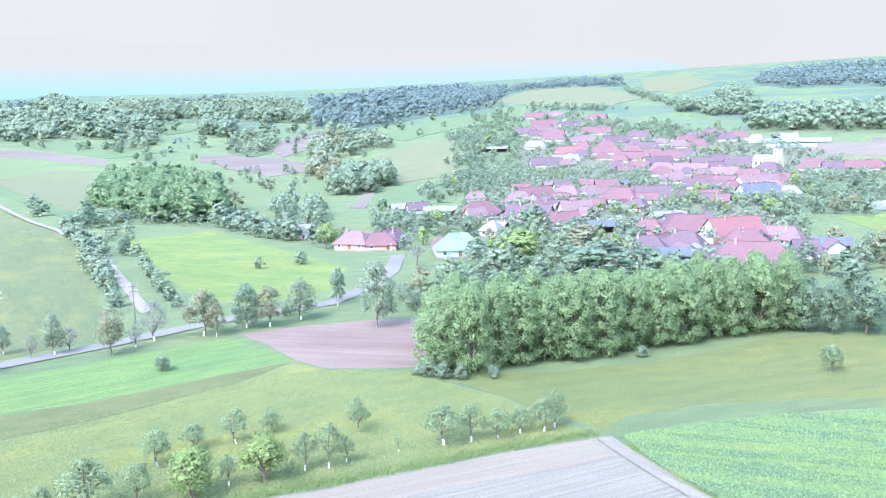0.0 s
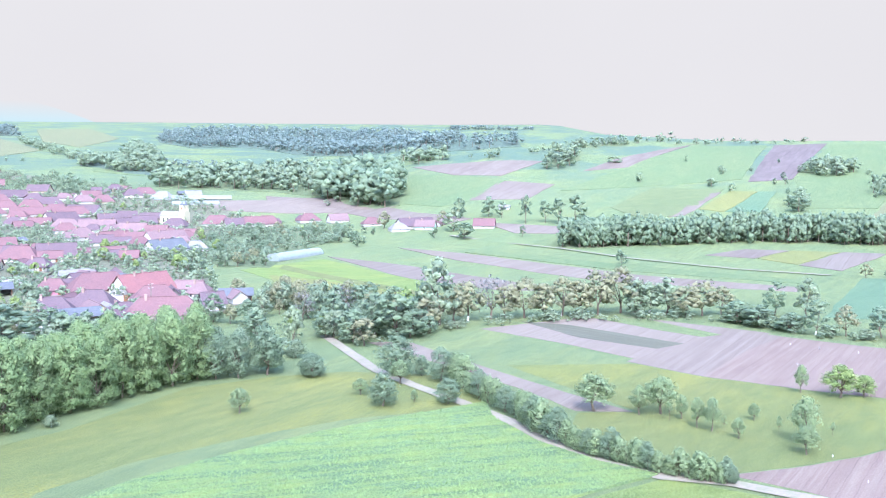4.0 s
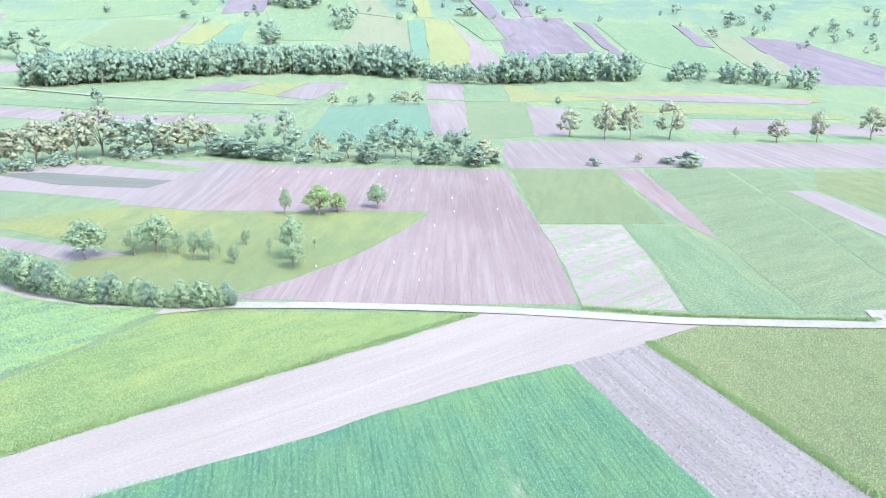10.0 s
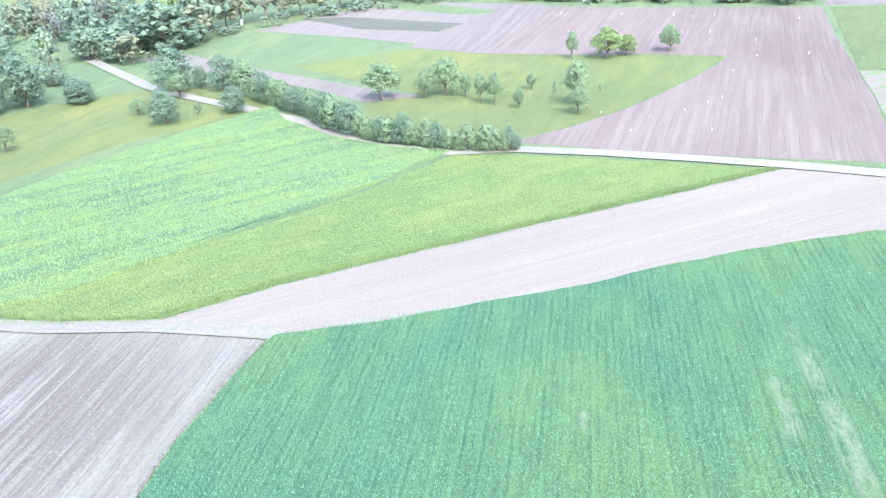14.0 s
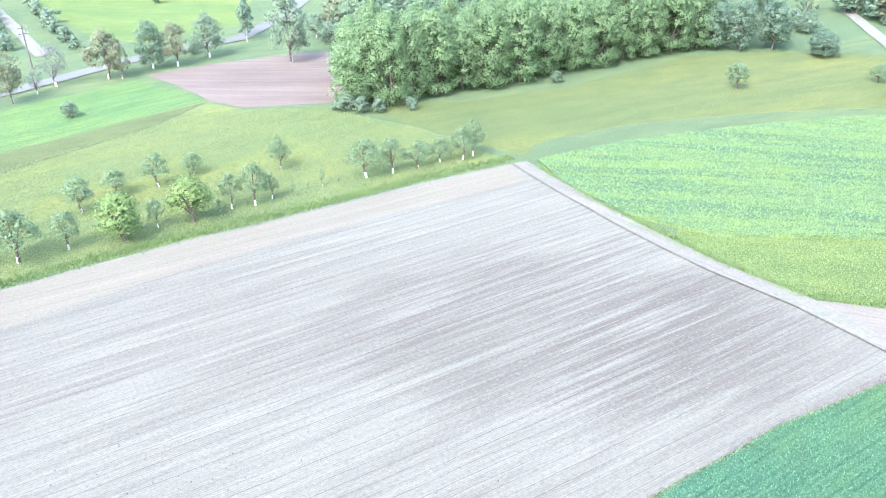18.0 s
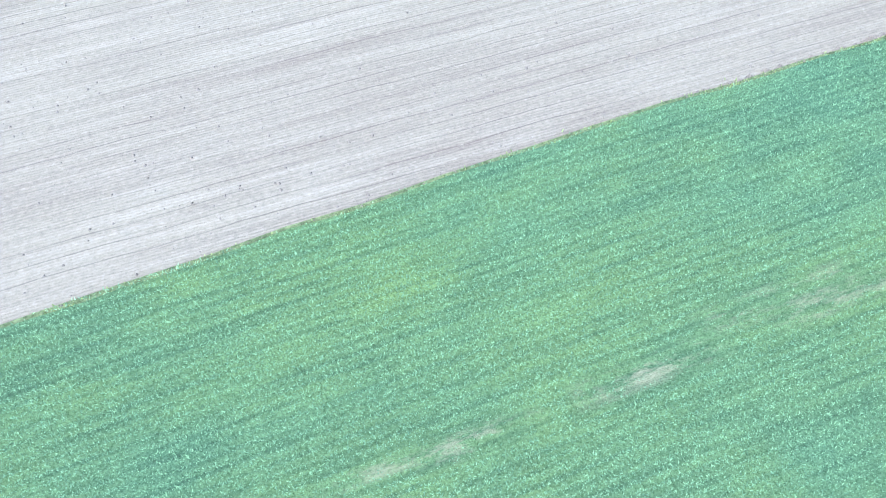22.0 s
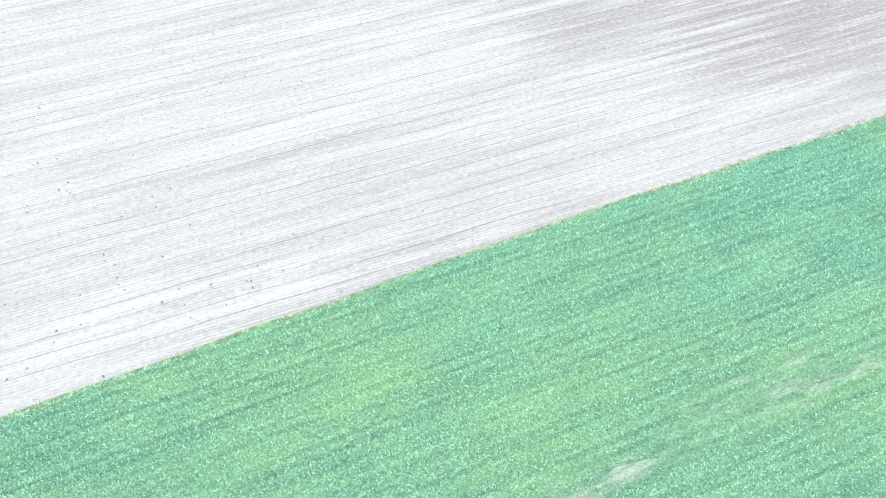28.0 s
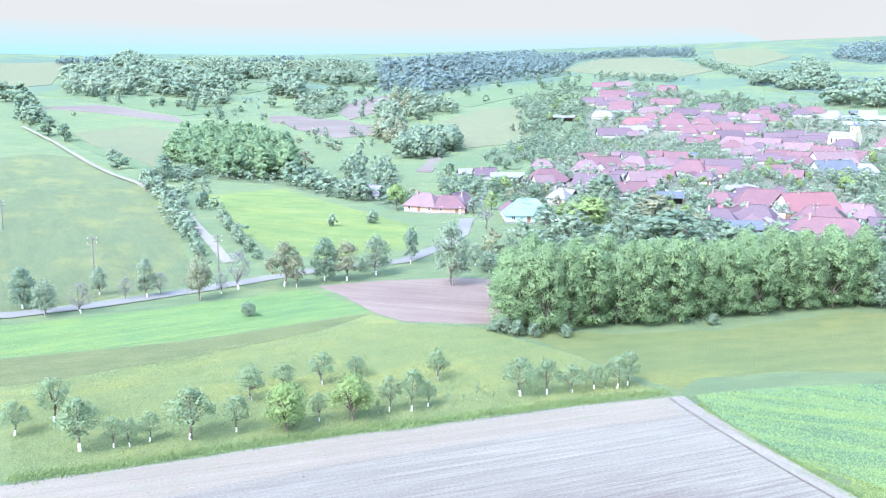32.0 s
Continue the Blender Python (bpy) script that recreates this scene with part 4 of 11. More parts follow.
# kind: leaf, crown's lower end, clumps, leaves a clump, leaf size and clump size in tree heights, trunk radius, taper of the crown, label
TREES = {
    "orchard": (LEAF_ORCHARD, 0.3, 40, 36, 0.036, 0.125, 0.026, 0.3, "small fruit tree with an airy crown and whitewashed trunk", "orchard_tree"),
    "young": (LEAF_ORCHARD, 0.4, 12, 26, 0.05, 0.16, 0.02, 0.3, "thin young fruit sapling with a whitewashed stem", "sapling"),
    "fruit": (LEAF_ORCHARD, 0.24, 44, 40, 0.036, 0.15, 0.03, 0.25, "round-crowned fruit tree standing in the grass", "fruit_tree"),
    "lime": (LEAF_LIME, 0.12, 50, 44, 0.034, 0.15, 0.03, 0.25, "bright yellow-green round leafy tree", "leafy_tree"),
    "grove": (LEAF_GROVE, 0.0, 105, 84, 0.021, 0.11, 0.02, 0.2, "tall dense broadleaf tree of the grove", "grove_tree"),
    "dark": (LEAF_DARK, 0.05, 60, 48, 0.03, 0.14, 0.025, 0.15, "dense dark green broadleaf tree in full leaf", "broadleaf_tree"),
    "brown": (LEAF_BROWN, 0.2, 44, 40, 0.03, 0.13, 0.022, 0.3, "bronze-leaved walnut tree in new leaf", "walnut_tree"),
    "grey": (LEAF_GREY, 0.2, 40, 26, 0.026, 0.13, 0.022, 0.3, "grey-twigged tree hardly in leaf", "budding_tree"),
    "pale": (LEAF_PALE, 0.14, 48, 40, 0.03, 0.13, 0.024, 0.35, "pale green willow-like tree with a loose crown", "pale_tree"),
    "slim": (LEAF_DARK, 0.16, 40, 40, 0.03, 0.12, 0.02, 0.35, "slender dark green alder tree", "alder_tree"),
    "shrub": (LEAF_ORCHARD, 0.0, 40, 36, 0.05, 0.19, 0.03, 0.3, "rounded leafy hedge shrub beside the road", "shrub"),
    "bush": (LEAF_WOOD, 0.0, 26, 36, 0.06, 0.2, 0.03, 0.2, "low spreading green bush in rough grass", "bush"),
    "plain": (LEAF_WOOD, 0.08, 36, 26, 0.045, 0.15, 0.025, 0.1, "leafy garden tree among the houses", "garden_tree"),
}
TREE_MESHES = {}


def crown_shape(rng, low, clumps, taper, size):
    out = []
    while len(out) < clumps:
        z = rng.uniform(0, 1)
        wide = max(0.0, 1 - (1.75 * (z - 0.43)) ** 2) ** 0.5 * (1 - taper * z)
        a, q = rng.uniform(0, math.tau), rng.uniform(0.35, 1) ** 0.6
        r = max(0, 0.5 * wide * q - size * 0.35)
        out.append((r * math.cos(a) * rng.uniform(0.85, 1.1), r * math.sin(a), low + size * 0.6 + (1 - low - size * 1.1) * z))
    return out


def tree_meshes(kind, variant, lod=0):
    key = (kind, variant, lod)
    if key in TREE_MESHES:
        return TREE_MESHES[key]
    leaf, low, clumps, count, size, clump, trunk_r, taper, label, name = TREES[kind]
    airy = kind in ("orchard", "young", "grey")
    clumps, count, size = (
        (int(clumps * 1.4), int(count * 1.1), size * (0.55 if airy else 0.62)),
        (int(clumps * 0.9), int(count * 0.34), size * 1.1),
        (int(clumps * 0.55) + 1, int(count * 0.22) + 1, size * 1.6),
    )[lod]
    shape = None if airy else OCTA
    rng = np.random.default_rng(sum(map(ord, kind)) * 10 + variant)
    flat = 0.62 if kind in ("grove", "slim", "dark") else 0.85
    centres = crown_shape(rng, low, clumps, taper, clump)
    radius = clump * rng.uniform(0.65, 1.25, clumps) / flat ** 0.4
    q, f, soft = foliage(rng, centres, radius, count, size / flat ** 0.5, shape, 0.85, flat, (0.32, 0.6, 0.75)[lod])
    crown = quad_mesh("crown", q, f, leaf, soft)
    verts, faces = [], []
    lean = Vector((rng.uniform(-0.05, 0.05), rng.uniform(-0.05, 0.05), 0))
    fork = max(low * 0.9, 0.18)
    tube(verts, faces, [Vector((0, 0, -0.02)), Vector((0, 0, fork * 0.5)) + lean * 0.5, Vector((0, 0, fork)) + lean], [trunk_r * 1.25, trunk_r, trunk_r * 0.85])
    for i in rng.choice(clumps, 9 if lod == 0 else 4, replace=False):
        tip = Vector(centres[i])
        base = Vector((0, 0, fork)) + lean
        mid = base.lerp(tip, 0.5) + Vector((0, 0, 0.04))
        tube(verts, faces, [base, mid, tip], [trunk_r * 0.6, trunk_r * 0.36, trunk_r * 0.1], 4)
    trunk = bpy.data.meshes.new("trunk")
    trunk.from_pydata(verts, [], faces)
    trunk.materials.append(BARK)
    verts, faces = [], []
    tube(verts, faces, [Vector((0, 0, 0)), Vector((0, 0, 0.07)) + lean * 0.2, Vector((0, 0, min(0.15, fork * 0.6))) + lean * 0.5], [trunk_r * 1.3, trunk_r * 1.15, trunk_r * 1.03], 7)
    band = bpy.data.meshes.new("painted_band")
    band.from_pydata(verts, [], faces)
    band.materials.append(WHITEWASH)
    TREE_MESHES[key] = trunk, crown, band
    return TREE_MESHES[key]


FOOTPRINTS = []


def built_over(x, y):
    """Whether a building stands on the spot."""
    return any((x - a) ** 2 + (y - b) ** 2 < r * r for a, b, r in FOOTPRINTS)


PLANTED = [0]


def plant(kind, x, y, height, width, white=False, group=""):
    if group == "village gardens" and built_over(x, y):
        return None
    PLANTED[0] += 1
    n = PLANTED[0]
    trunk, crown, band = tree_meshes(kind, n % 4, (math.hypot(x, y) > 175) + (math.hypot(x, y) > 320))
    label, name = TREES[kind][8], TREES[kind][9]
    if white and "white" not in label:
        label += " with a whitewashed foot"
    thing = new(name)
    thing.matrix_world = pose(x, y, terrain(x, y), 0, 0, (n * 137.5) % 360) @ Matrix.Diagonal((width, width, height, 1))
    tagged(thing, label, "bush" if kind in ("shrub", "bush") else "tree", group)
    for part_name, me in (("trunk", trunk), ("crown", crown)) + ((("painted_band", band),) if white else ()):
        new(part_name, me).parent = thing
    return thing


def inside(x, y, points):
    hit = False
    for i in range(len(points)):
        (x0, y0), (x1, y1) = points[i - 1], points[i]
        if (y0 > y) != (y1 > y) and x < (x1 - x0) * (y - y0) / (y1 - y0) + x0:
            hit = not hit
    return hit


def woods(name, leaf, label, points, spacing, height, seed, detail=12, count=12, wide=0.62):
    """A stand of trees too many to count: crowns of leaf clumps on trunks, spaced unevenly."""
    rng = np.random.default_rng(seed)
    xs, ys = [p[0] for p in points], [p[1] for p in points]
    qs, fs, ns, total, verts, faces = [], [], [], 0, [], []
    area = (max(xs) - min(xs)) * (max(ys) - min(ys))
    for _ in range(min(int(area / spacing**2), 3400)):
        x, y = rng.uniform(min(xs), max(xs)), rng.uniform(min(ys), max(ys))
        if not inside(x, y, points) or built_over(x, y):
            continue
        h = height * rng.uniform(0.65, 1.15)
        w = h * wide * rng.uniform(0.8, 1.25)
        far = math.hypot(x, y) > 600
        n = max(6, int(detail * 0.75)) if far else detail
        cs = np.array(crown_shape(rng, 0.04, n, 0.1, 0.2))
        q, f, soft = foliage(rng, cs, np.full(n, 0.2) * rng.uniform(0.7, 1.35, n), 5 if far else max(8, int(count * 0.75)), 0.095 if far else 0.07, OCTA, 0.85, 0.75, 0.82 if far else 0.7)
        z = terrain(x, y)
        qs.append(q * np.array([w, w, h]) + np.array([x, y, z]))
        fs.append(f + total)
        ns.append(soft)
        total += len(q)
        tube(verts, faces, [Vector((x, y, z - 0.5)), Vector((x, y, z + 0.5 * h))], [0.022 * h, 0.012 * h], 3)
    if not qs:
        return
    q = np.concatenate(qs)
    ob = new(name)
    tagged(ob, label, "woodland", kind="stuff")
    new("foliage", quad_mesh("foliage", q, np.concatenate(fs), leaf, np.concatenate(ns))).parent = ob
    t = link_mesh("trunks", verts, faces, BARK)
    t.parent = ob
    return ob



# ---- village ----
def plaster(name, colour, dirt=0.25):
    m, nt, b = material(name, 0.85, 0.2)
    v = coords(nt)
    c = mix(nt, mathn(nt, "MULTIPLY", ramp(nt, noise_tex(nt, v, 0.7, 6, 0.7), 0.45, 0.7), dirt), colour, tuple(0.6 * x for x in colour))
    nt.links.new(c, b.inputs["Base Color"])
    bump(nt, b, noise_tex(nt, v, 20, 3), 0.2, 0.02)
    return m


def tiles(name, colour, worn, rows=3.2):
    """Clay tiles: rows by height, mottled tile by tile and weathered in patches."""
    m, nt, b = material(name, 0.75, 0.2)
    v = coords(nt)
    sep = nt.nodes.new("ShaderNodeSeparateXYZ")
    nt.links.new(v, sep.inputs[0])
    wave = mathn(nt, "FRACT", mathn(nt, "MULTIPLY", sep.outputs["Z"], rows))
    c = mix(nt, ramp(nt, noise_tex(nt, v, 0.35, 5, 0.7), 0.35, 0.65), colour, worn)
    c = mix(nt, 0.6, c, mix(nt, ramp(nt, noise_tex(nt, v, 2.5, 3, 0.8), 0.3, 0.7), (0.6, 0.58, 0.58), (1.2, 1.15, 1.12)), "MULTIPLY")
    c = mix(nt, mathn(nt, "MULTIPLY", ramp(nt, wave, 0.0, 0.25, (1, 1, 1), (0, 0, 0)), 0.35), c, tuple(0.4 * x for x in worn))
    nt.links.new(c, b.inputs["Base Color"])
    bump(nt, b, wave, 0.5, 0.06)
    return m


# tile colours bluer than clay, taking in some of the distance haze
ROOFS = {
    "red": tiles("red_tiles", (0.188, 0.107, 0.119), (0.158, 0.097, 0.11)),
    "bright": tiles("new_red_tiles", (0.238, 0.115, 0.12), (0.205, 0.106, 0.115)),
    "plum": tiles("weathered_plum_tiles", (0.145, 0.104, 0.124), (0.12, 0.092, 0.113)),
    "rose": tiles("faded_rose_tiles", (0.215, 0.147, 0.156), (0.178, 0.128, 0.141)),
    "slate": tiles("grey_sheet_roof", (0.13, 0.145, 0.17), (0.1, 0.115, 0.14), 1.2),
    "white": tiles("pale_sheet_roof", (0.24, 0.24, 0.245), (0.2, 0.2, 0.21), 1.2),
    "teal": tiles("pale_teal_sheet_roof", (0.2, 0.285, 0.285), (0.175, 0.255, 0.26), 1.2),
}
ROOF_WORDS = {"red": "a red tiled roof", "bright": "a new bright red tiled roof", "plum": "a weathered plum tiled roof", "rose": "a faded rose tiled roof", "slate": "a grey sheet-metal roof", "white": "a pale sheet-metal roof", "teal": "a pale teal metal roof"}
WALLS = {
    "white": plaster("white_plaster", (0.5, 0.49, 0.48)),
    "cream": plaster("cream_plaster", (0.48, 0.42, 0.32)),
    "pink": plaster("pink_plaster", (0.45, 0.2, 0.27)),
    "orange": plaster("orange_plaster", (0.5, 0.31, 0.24)),
    "mint": plaster("mint_plaster", (0.38, 0.5, 0.5)),
    "grey": plaster("grey_boards", (0.22, 0.21, 0.2), 0.5),
}
WINDOW_FRAME = plaster("window_paint", (0.75, 0.74, 0.72), 0.1)
DOOR_WOOD = bark_material("door_wood", (0.16, 0.08, 0.05), (0.26, 0.14, 0.08))
CHIMNEY_BRICK = plaster("chimney_plaster", (0.33, 0.24, 0.22), 0.4)
GLASS, _gt, _gb = material("window_glass", 0.08, 0.5)
_gb.inputs["Base Color"].default_value = (0.05, 0.06, 0.07, 1)


def part(name, bm, mat, parent, label=""):
    """Links a bmesh as one mesh object under a thing or a part."""
    me = bpy.data.meshes.new(name)
    bm.to_mesh(me)
    bm.free()
    me.materials.append(mat)
    ob = new(name, me)
    ob.parent = parent
    if label:
        ob["label"] = label
    return ob


def box(bm, x0, x1, y0, y1, z0, z1, bevel=0.0):
    made = bmesh.ops.create_cube(bm, size=1)
    for v in made["verts"]:
        v.co = Vector((x0 if v.co.x < 0 else x1, y0 if v.co.y < 0 else y1, z0 if v.co.z < 0 else z1))
    if bevel:
        bmesh.ops.bevel(bm, geom=[e for e in bm.edges if e.verts[0] in made["verts"]], offset=bevel, segments=1, affect="EDGES")


def one_box(*dims, bevel=0.0):
    bm = bmesh.new()
    box(bm, *dims, bevel=bevel)
    return bm


def unit_mesh(name, bm, mat):
    me = bpy.data.meshes.new(name)
    bm.to_mesh(me)
    bm.free()
    me.materials.append(mat)
    return me


def ring(bm, w, h, d, t):
    for dims in ((-w / 2, w / 2, -d, 0.0, 0, t), (-w / 2, w / 2, -d, 0.0, h - t, h), (-w / 2, -w / 2 + t, -d, 0.0, t, h - t), (w / 2 - t, w / 2, -d, 0.0, t, h - t), (-t / 3, t / 3, -d * 0.8, 0.0, t, h - t)):
        box(bm, *dims)


_bm = bmesh.new()
ring(_bm, 1.15, 1.4, 0.09, 0.1)
WINDOW_MESH = unit_mesh("window", _bm, WINDOW_FRAME)
PANE_MESH = unit_mesh("pane", one_box(-0.5, 0.5, -0.03, 0.0, 0.08, 1.32), GLASS)
SILL_MESH = unit_mesh("window_sill", one_box(-0.68, 0.68, -0.16, 0.0, -0.07, 0.0), WINDOW_FRAME)
DOOR_MESH = unit_mesh("door", one_box(-0.5, 0.5, -0.05, 0.0, 0.0, 2.05, bevel=0.015), DOOR_WOOD)


def roof_shell(bm, L, W, z, rise, hip, over=0.55, thick=0.16):
    """A pitched roof with eaves: the ridge runs along x, its ends pulled in by hip."""
    a, b = L / 2 + over, W / 2 + over
    drop = rise * over / (W / 2)
    z0, top = z - drop, z + rise
    r = max(a - hip, 0.05)
    rings = []
    for dz in (0, -thick):
        rings.append([bm.verts.new(p) for p in ((-a, -b, z0 + dz), (a, -b, z0 + dz), (a, b, z0 + dz), (-a, b, z0 + dz), (-r, 0, top + dz), (r, 0, top + dz))])
    o, i = rings
    for f in ((0, 1, 5, 4), (2, 3, 4, 5), (1, 2, 5), (3, 0, 4)):
        if len(f) == 3 and hip < 0.3:
            continue
        bm.faces.new([o[k] for k in f])
        bm.faces.new([i[k] for k in reversed(f)])
    edges = [(0, 1), (2, 3)] + ([(1, 2), (3, 0)] if hip >= 0.3 else [(1, 5), (5, 2), (3, 4), (4, 0)])
    for p, q in edges:
        bm.faces.new((o[p], i[p], i[q], o[q]))


def house(x, y, turn, L, W, wall="white", roof="red", H=2.9, rise=2.4, hip=0.0, windows=3, chimneys=1, name="house", what="village house", door=True):
    thing = new(name)
    z = min(terrain(x + a, y + b) for a in (-4, 4) for b in (-4, 4))
    thing.matrix_world = pose(x, y, z, 0, 0, turn)
    FOOTPRINTS.append((x, y, 0.45 * L + 1.0))
    words = {"white": "whitewashed", "cream": "cream plastered", "pink": "pink painted", "orange": "orange plastered", "mint": "pale mint", "grey": "grey boarded"}[wall]
    tagged(thing, f"{words} {what} with {ROOF_WORDS[roof]}", name.replace("_", " "), "village houses")
    bm = bmesh.new()
    box(bm, -L / 2, L / 2, -W / 2, W / 2, -0.6, H)
    if hip < 0.3:
        for s in (-1, 1):
            g = [bm.verts.new(p) for p in ((s * L / 2, -W / 2, H), (s * L / 2, W / 2, H), (s * L / 2, 0, H + rise - 0.02))]
            bm.faces.new(g if s > 0 else g[::-1])
    part("wall", bm, WALLS[wall], thing)
    bm = one_box(-L / 2 - 0.06, L / 2 + 0.06, -W / 2 - 0.06, W / 2 + 0.06, -0.6, 0.45)
    part("plinth", bm, WALLS["grey"], thing)
    bm = bmesh.new()
    roof_shell(bm, L, W, H + 0.1, rise, hip)
    top = part("roof", bm, ROOFS[roof], thing)
    bm = bmesh.new()
    half = L / 2 + 0.55 - (hip if hip >= 0.3 else 0)
    box(bm, -half, half, -0.13, 0.13, H + rise + 0.02, H + rise + 0.2, bevel=0.05)
    part("ridge_cap", bm, ROOFS[roof], top)
    for k in range(chimneys):
        cx = L * (0.22 if k else -0.2)
        bm = one_box(cx - 0.3, cx + 0.3, -0.9, -0.35, H + rise * 0.4, H + rise + 0.75, bevel=0.02)
        box(bm, cx - 0.38, cx + 0.38, -0.98, -0.27, H + rise + 0.75, H + rise + 0.87)
        part("chimney", bm, CHIMNEY_BRICK, top)
    spots = []
    if windows:
        for side in (-1, 1):
            for k in range(windows):
                spots.append(((k + 0.5) / windows * L - L / 2, side * (W / 2 + 0.004), 0 if side < 0 else 180, side < 0 and door and k == windows // 2 and windows > 1))
            if windows > 1:
                for k in (-0.22, 0.22):
                    spots.append((side * (L / 2 + 0.004), k * W, 90 if side > 0 else -90, False))
    for px, py, a, is_door in spots:
        m = pose(px, py, 0.0 if is_door else 0.95, 0, 0, a)
        if is_door:
            d = new("door", DOOR_MESH)
            d.parent, d.matrix_local = thing, m
            continue
        w = new("window", WINDOW_MESH)
        w.parent, w.matrix_local = thing, m
        for nm, me in (("pane", PANE_MESH), ("window_sill", SILL_MESH)):
            new(nm, me).parent = w
    return thing


def shed(x, y, turn, L, W, roof="slate", H=2.6, rise=1.6, open_side=True):
    thing = new("barn")
    thing.matrix_world = pose(x, y, terrain(x, y), 0, 0, turn)
    tagged(thing, f"open-sided timber farm barn with {ROOF_WORDS[roof]}", "barn", "village barns")
    for s in (-1, 1):
        part("gable_wall", one_box(s * L / 2 - 0.1, s * L / 2 + 0.1, -W / 2, W / 2, -0.4, H), WALLS["grey"], thing)
    part("back_wall", one_box(-L / 2, L / 2, W / 2 - 0.1, W / 2 + 0.1, -0.4, H), WALLS["grey"], thing)
    n = max(2, int(L / 4))
    for k in range(n + 1):
        px = -L / 2 + L * k / n
        part("post", one_box(px - 0.11, px + 0.11, -W / 2 - 0.1, -W / 2 + 0.12, -0.4, H), DOOR_WOOD, thing)
    bm = bmesh.new()
    roof_shell(bm, L, W, H + 0.05, rise, 0.0, 0.7, 0.12)
    part("roof", bm, ROOFS[roof], thing)
    return thing



house(3.1, 245.0, 6, 13.4, 8.8, "mint", "teal", 2.7, 4.0, 4.4, 3, 0)
house(-1.5, 253.7, 96, 12.0, 5.8, "cream", "red", 2.3, 2.1, 0.0, 1, 0, "outbuilding", "outbuilding")
house(15.6, 289.4, -32, 6.8, 6.2, "white", "white", 2.7, 2.8, 3.1, 2, 1)
shed(17.6, 300.3, -32, 7.8, 5.8, "white", 2.4, 1.7)
house(13.5, 349.0, 27, 17.3, 10.5, "white", "red", 2.7, 4.7, 5.2, 3, 0)
shed(7.5, 358.1, 27, 6.8, 5.9, "white", 2.4, 1.7)
house(12.7, 360.6, 117, 11.0, 5.3, "cream", "plum", 2.3, 1.8, 0.0, 1, 0, "outbuilding", "outbuilding")
house(11.6, 341.5, 26, 7.9, 6.2, "cream", "rose", 2.6, 3.1, 0.0, 2, 0)
house(19.5, 357.5, 116, 11.4, 5.6, "white", "plum", 2.3, 1.9, 0.0, 1, 0, "outbuilding", "outbuilding")
shed(-3.1, 364.4, 1, 13.3, 8.8, "white")
house(-12.8, 374.1, 17, 9.7, 6.4, "white", "plum", 2.4, 2.8, 0.0, 2, 1)
house(-11.1, 382.9, 17, 6.3, 5.0, "cream", "plum", 2.3, 1.8, 0.0, 1, 0, "outbuilding", "outbuilding")
shed(-20.4, 381.4, 17, 9.6, 4.8, "white", 2.4, 1.7)
house(34.7, 404.7, -2, 13.6, 9.0, "white", "rose", 2.2, 4.4, 4.5, 3, 1)
house(42.2, 414.3, 88, 8.3, 5.5, "white", "plum", 2.3, 2.3, 0.0, 1, 0, "outbuilding", "outbuilding")
house(43.9, 419.7, 23, 17.7, 10.5, "white", "red", 2.3, 4.7, 0.0, 1, 0)
shed(49.7, 431.4, 113, 11.9, 5.1, "slate", 2.4, 1.7)
house(61.6, 426.5, -32, 15.2, 10.0, "pink", "rose", 2.4, 4.5, 5.0, 1, 0)
shed(64.4, 436.0, 58, 11.7, 5.1, "white", 2.4, 1.7)
house(73.7, 428.6, 18, 13.2, 8.7, "white", "rose", 2.4, 3.9, 4.4, 1, 1)
house(69.0, 438.2, 108, 10.9, 5.5, "white", "rose", 2.3, 2.0, 0.0, 0, 0, "outbuilding", "outbuilding")
house(45.2, 366.1, 7, 10.3, 6.8, "white", "plum", 2.4, 3.2, 3.4, 2, 1)
house(41.7, 376.8, 97, 10.9, 4.6, "grey", "red", 2.3, 2.2, 0.0, 1, 0, "outbuilding", "outbuilding")
house(54.0, 351.6, 11, 13.1, 8.6, "white", "rose", 2.2, 4.3, 0.0, 3, 1)
house(61.3, 362.3, 101, 6.5, 5.4, "cream", "rose", 2.3, 2.0, 0.0, 1, 0, "outbuilding", "outbuilding")
house(42.3, 309.0, 17, 12.8, 8.5, "white", "red", 2.3, 3.9, 0.0, 3, 1)
house(43.1, 317.8, 17, 11.0, 5.3, "grey", "red", 2.3, 1.7, 0.0, 1, 0, "outbuilding", "outbuilding")
shed(46.7, 321.9, 107, 9.1, 5.0, "slate", 2.4, 1.7)
house(33.0, 334.5, -25, 17.8, 10.5, "white", "plum", 2.3, 4.6, 0.0, 3, 1)
shed(26.2, 349.0, 65, 10.5, 4.9, "plum", 2.4, 1.7)
shed(54.2, 295.5, -6, 8.2, 6.2, "slate")
house(82.8, 397.4, -33, 17.2, 10.5, "white", "red", 2.6, 4.8, 5.2, 3, 0)
shed(85.1, 405.9, -33, 10.9, 5.7, "slate", 2.4, 1.7)
house(99.1, 403.9, -9, 16.0, 10.5, "cream", "plum", 2.4, 5.0, 0.0, 3, 1)
shed(106.4, 413.2, -9, 6.0, 4.7, "plum", 2.4, 1.7)
shed(109.5, 410.7, -9, 11.1, 5.3, "red", 2.4, 1.7)
house(81.5, 360.5, -39, 10.0, 6.6, "white", "plum", 2.5, 3.1, 3.3, 2, 1)
house(78.5, 374.6, 51, 6.0, 5.7, "grey", "red", 2.3, 1.7, 0.0, 1, 0, "outbuilding", "outbuilding")
shed(83.9, 323.1, 19, 12.2, 8.0, "white")
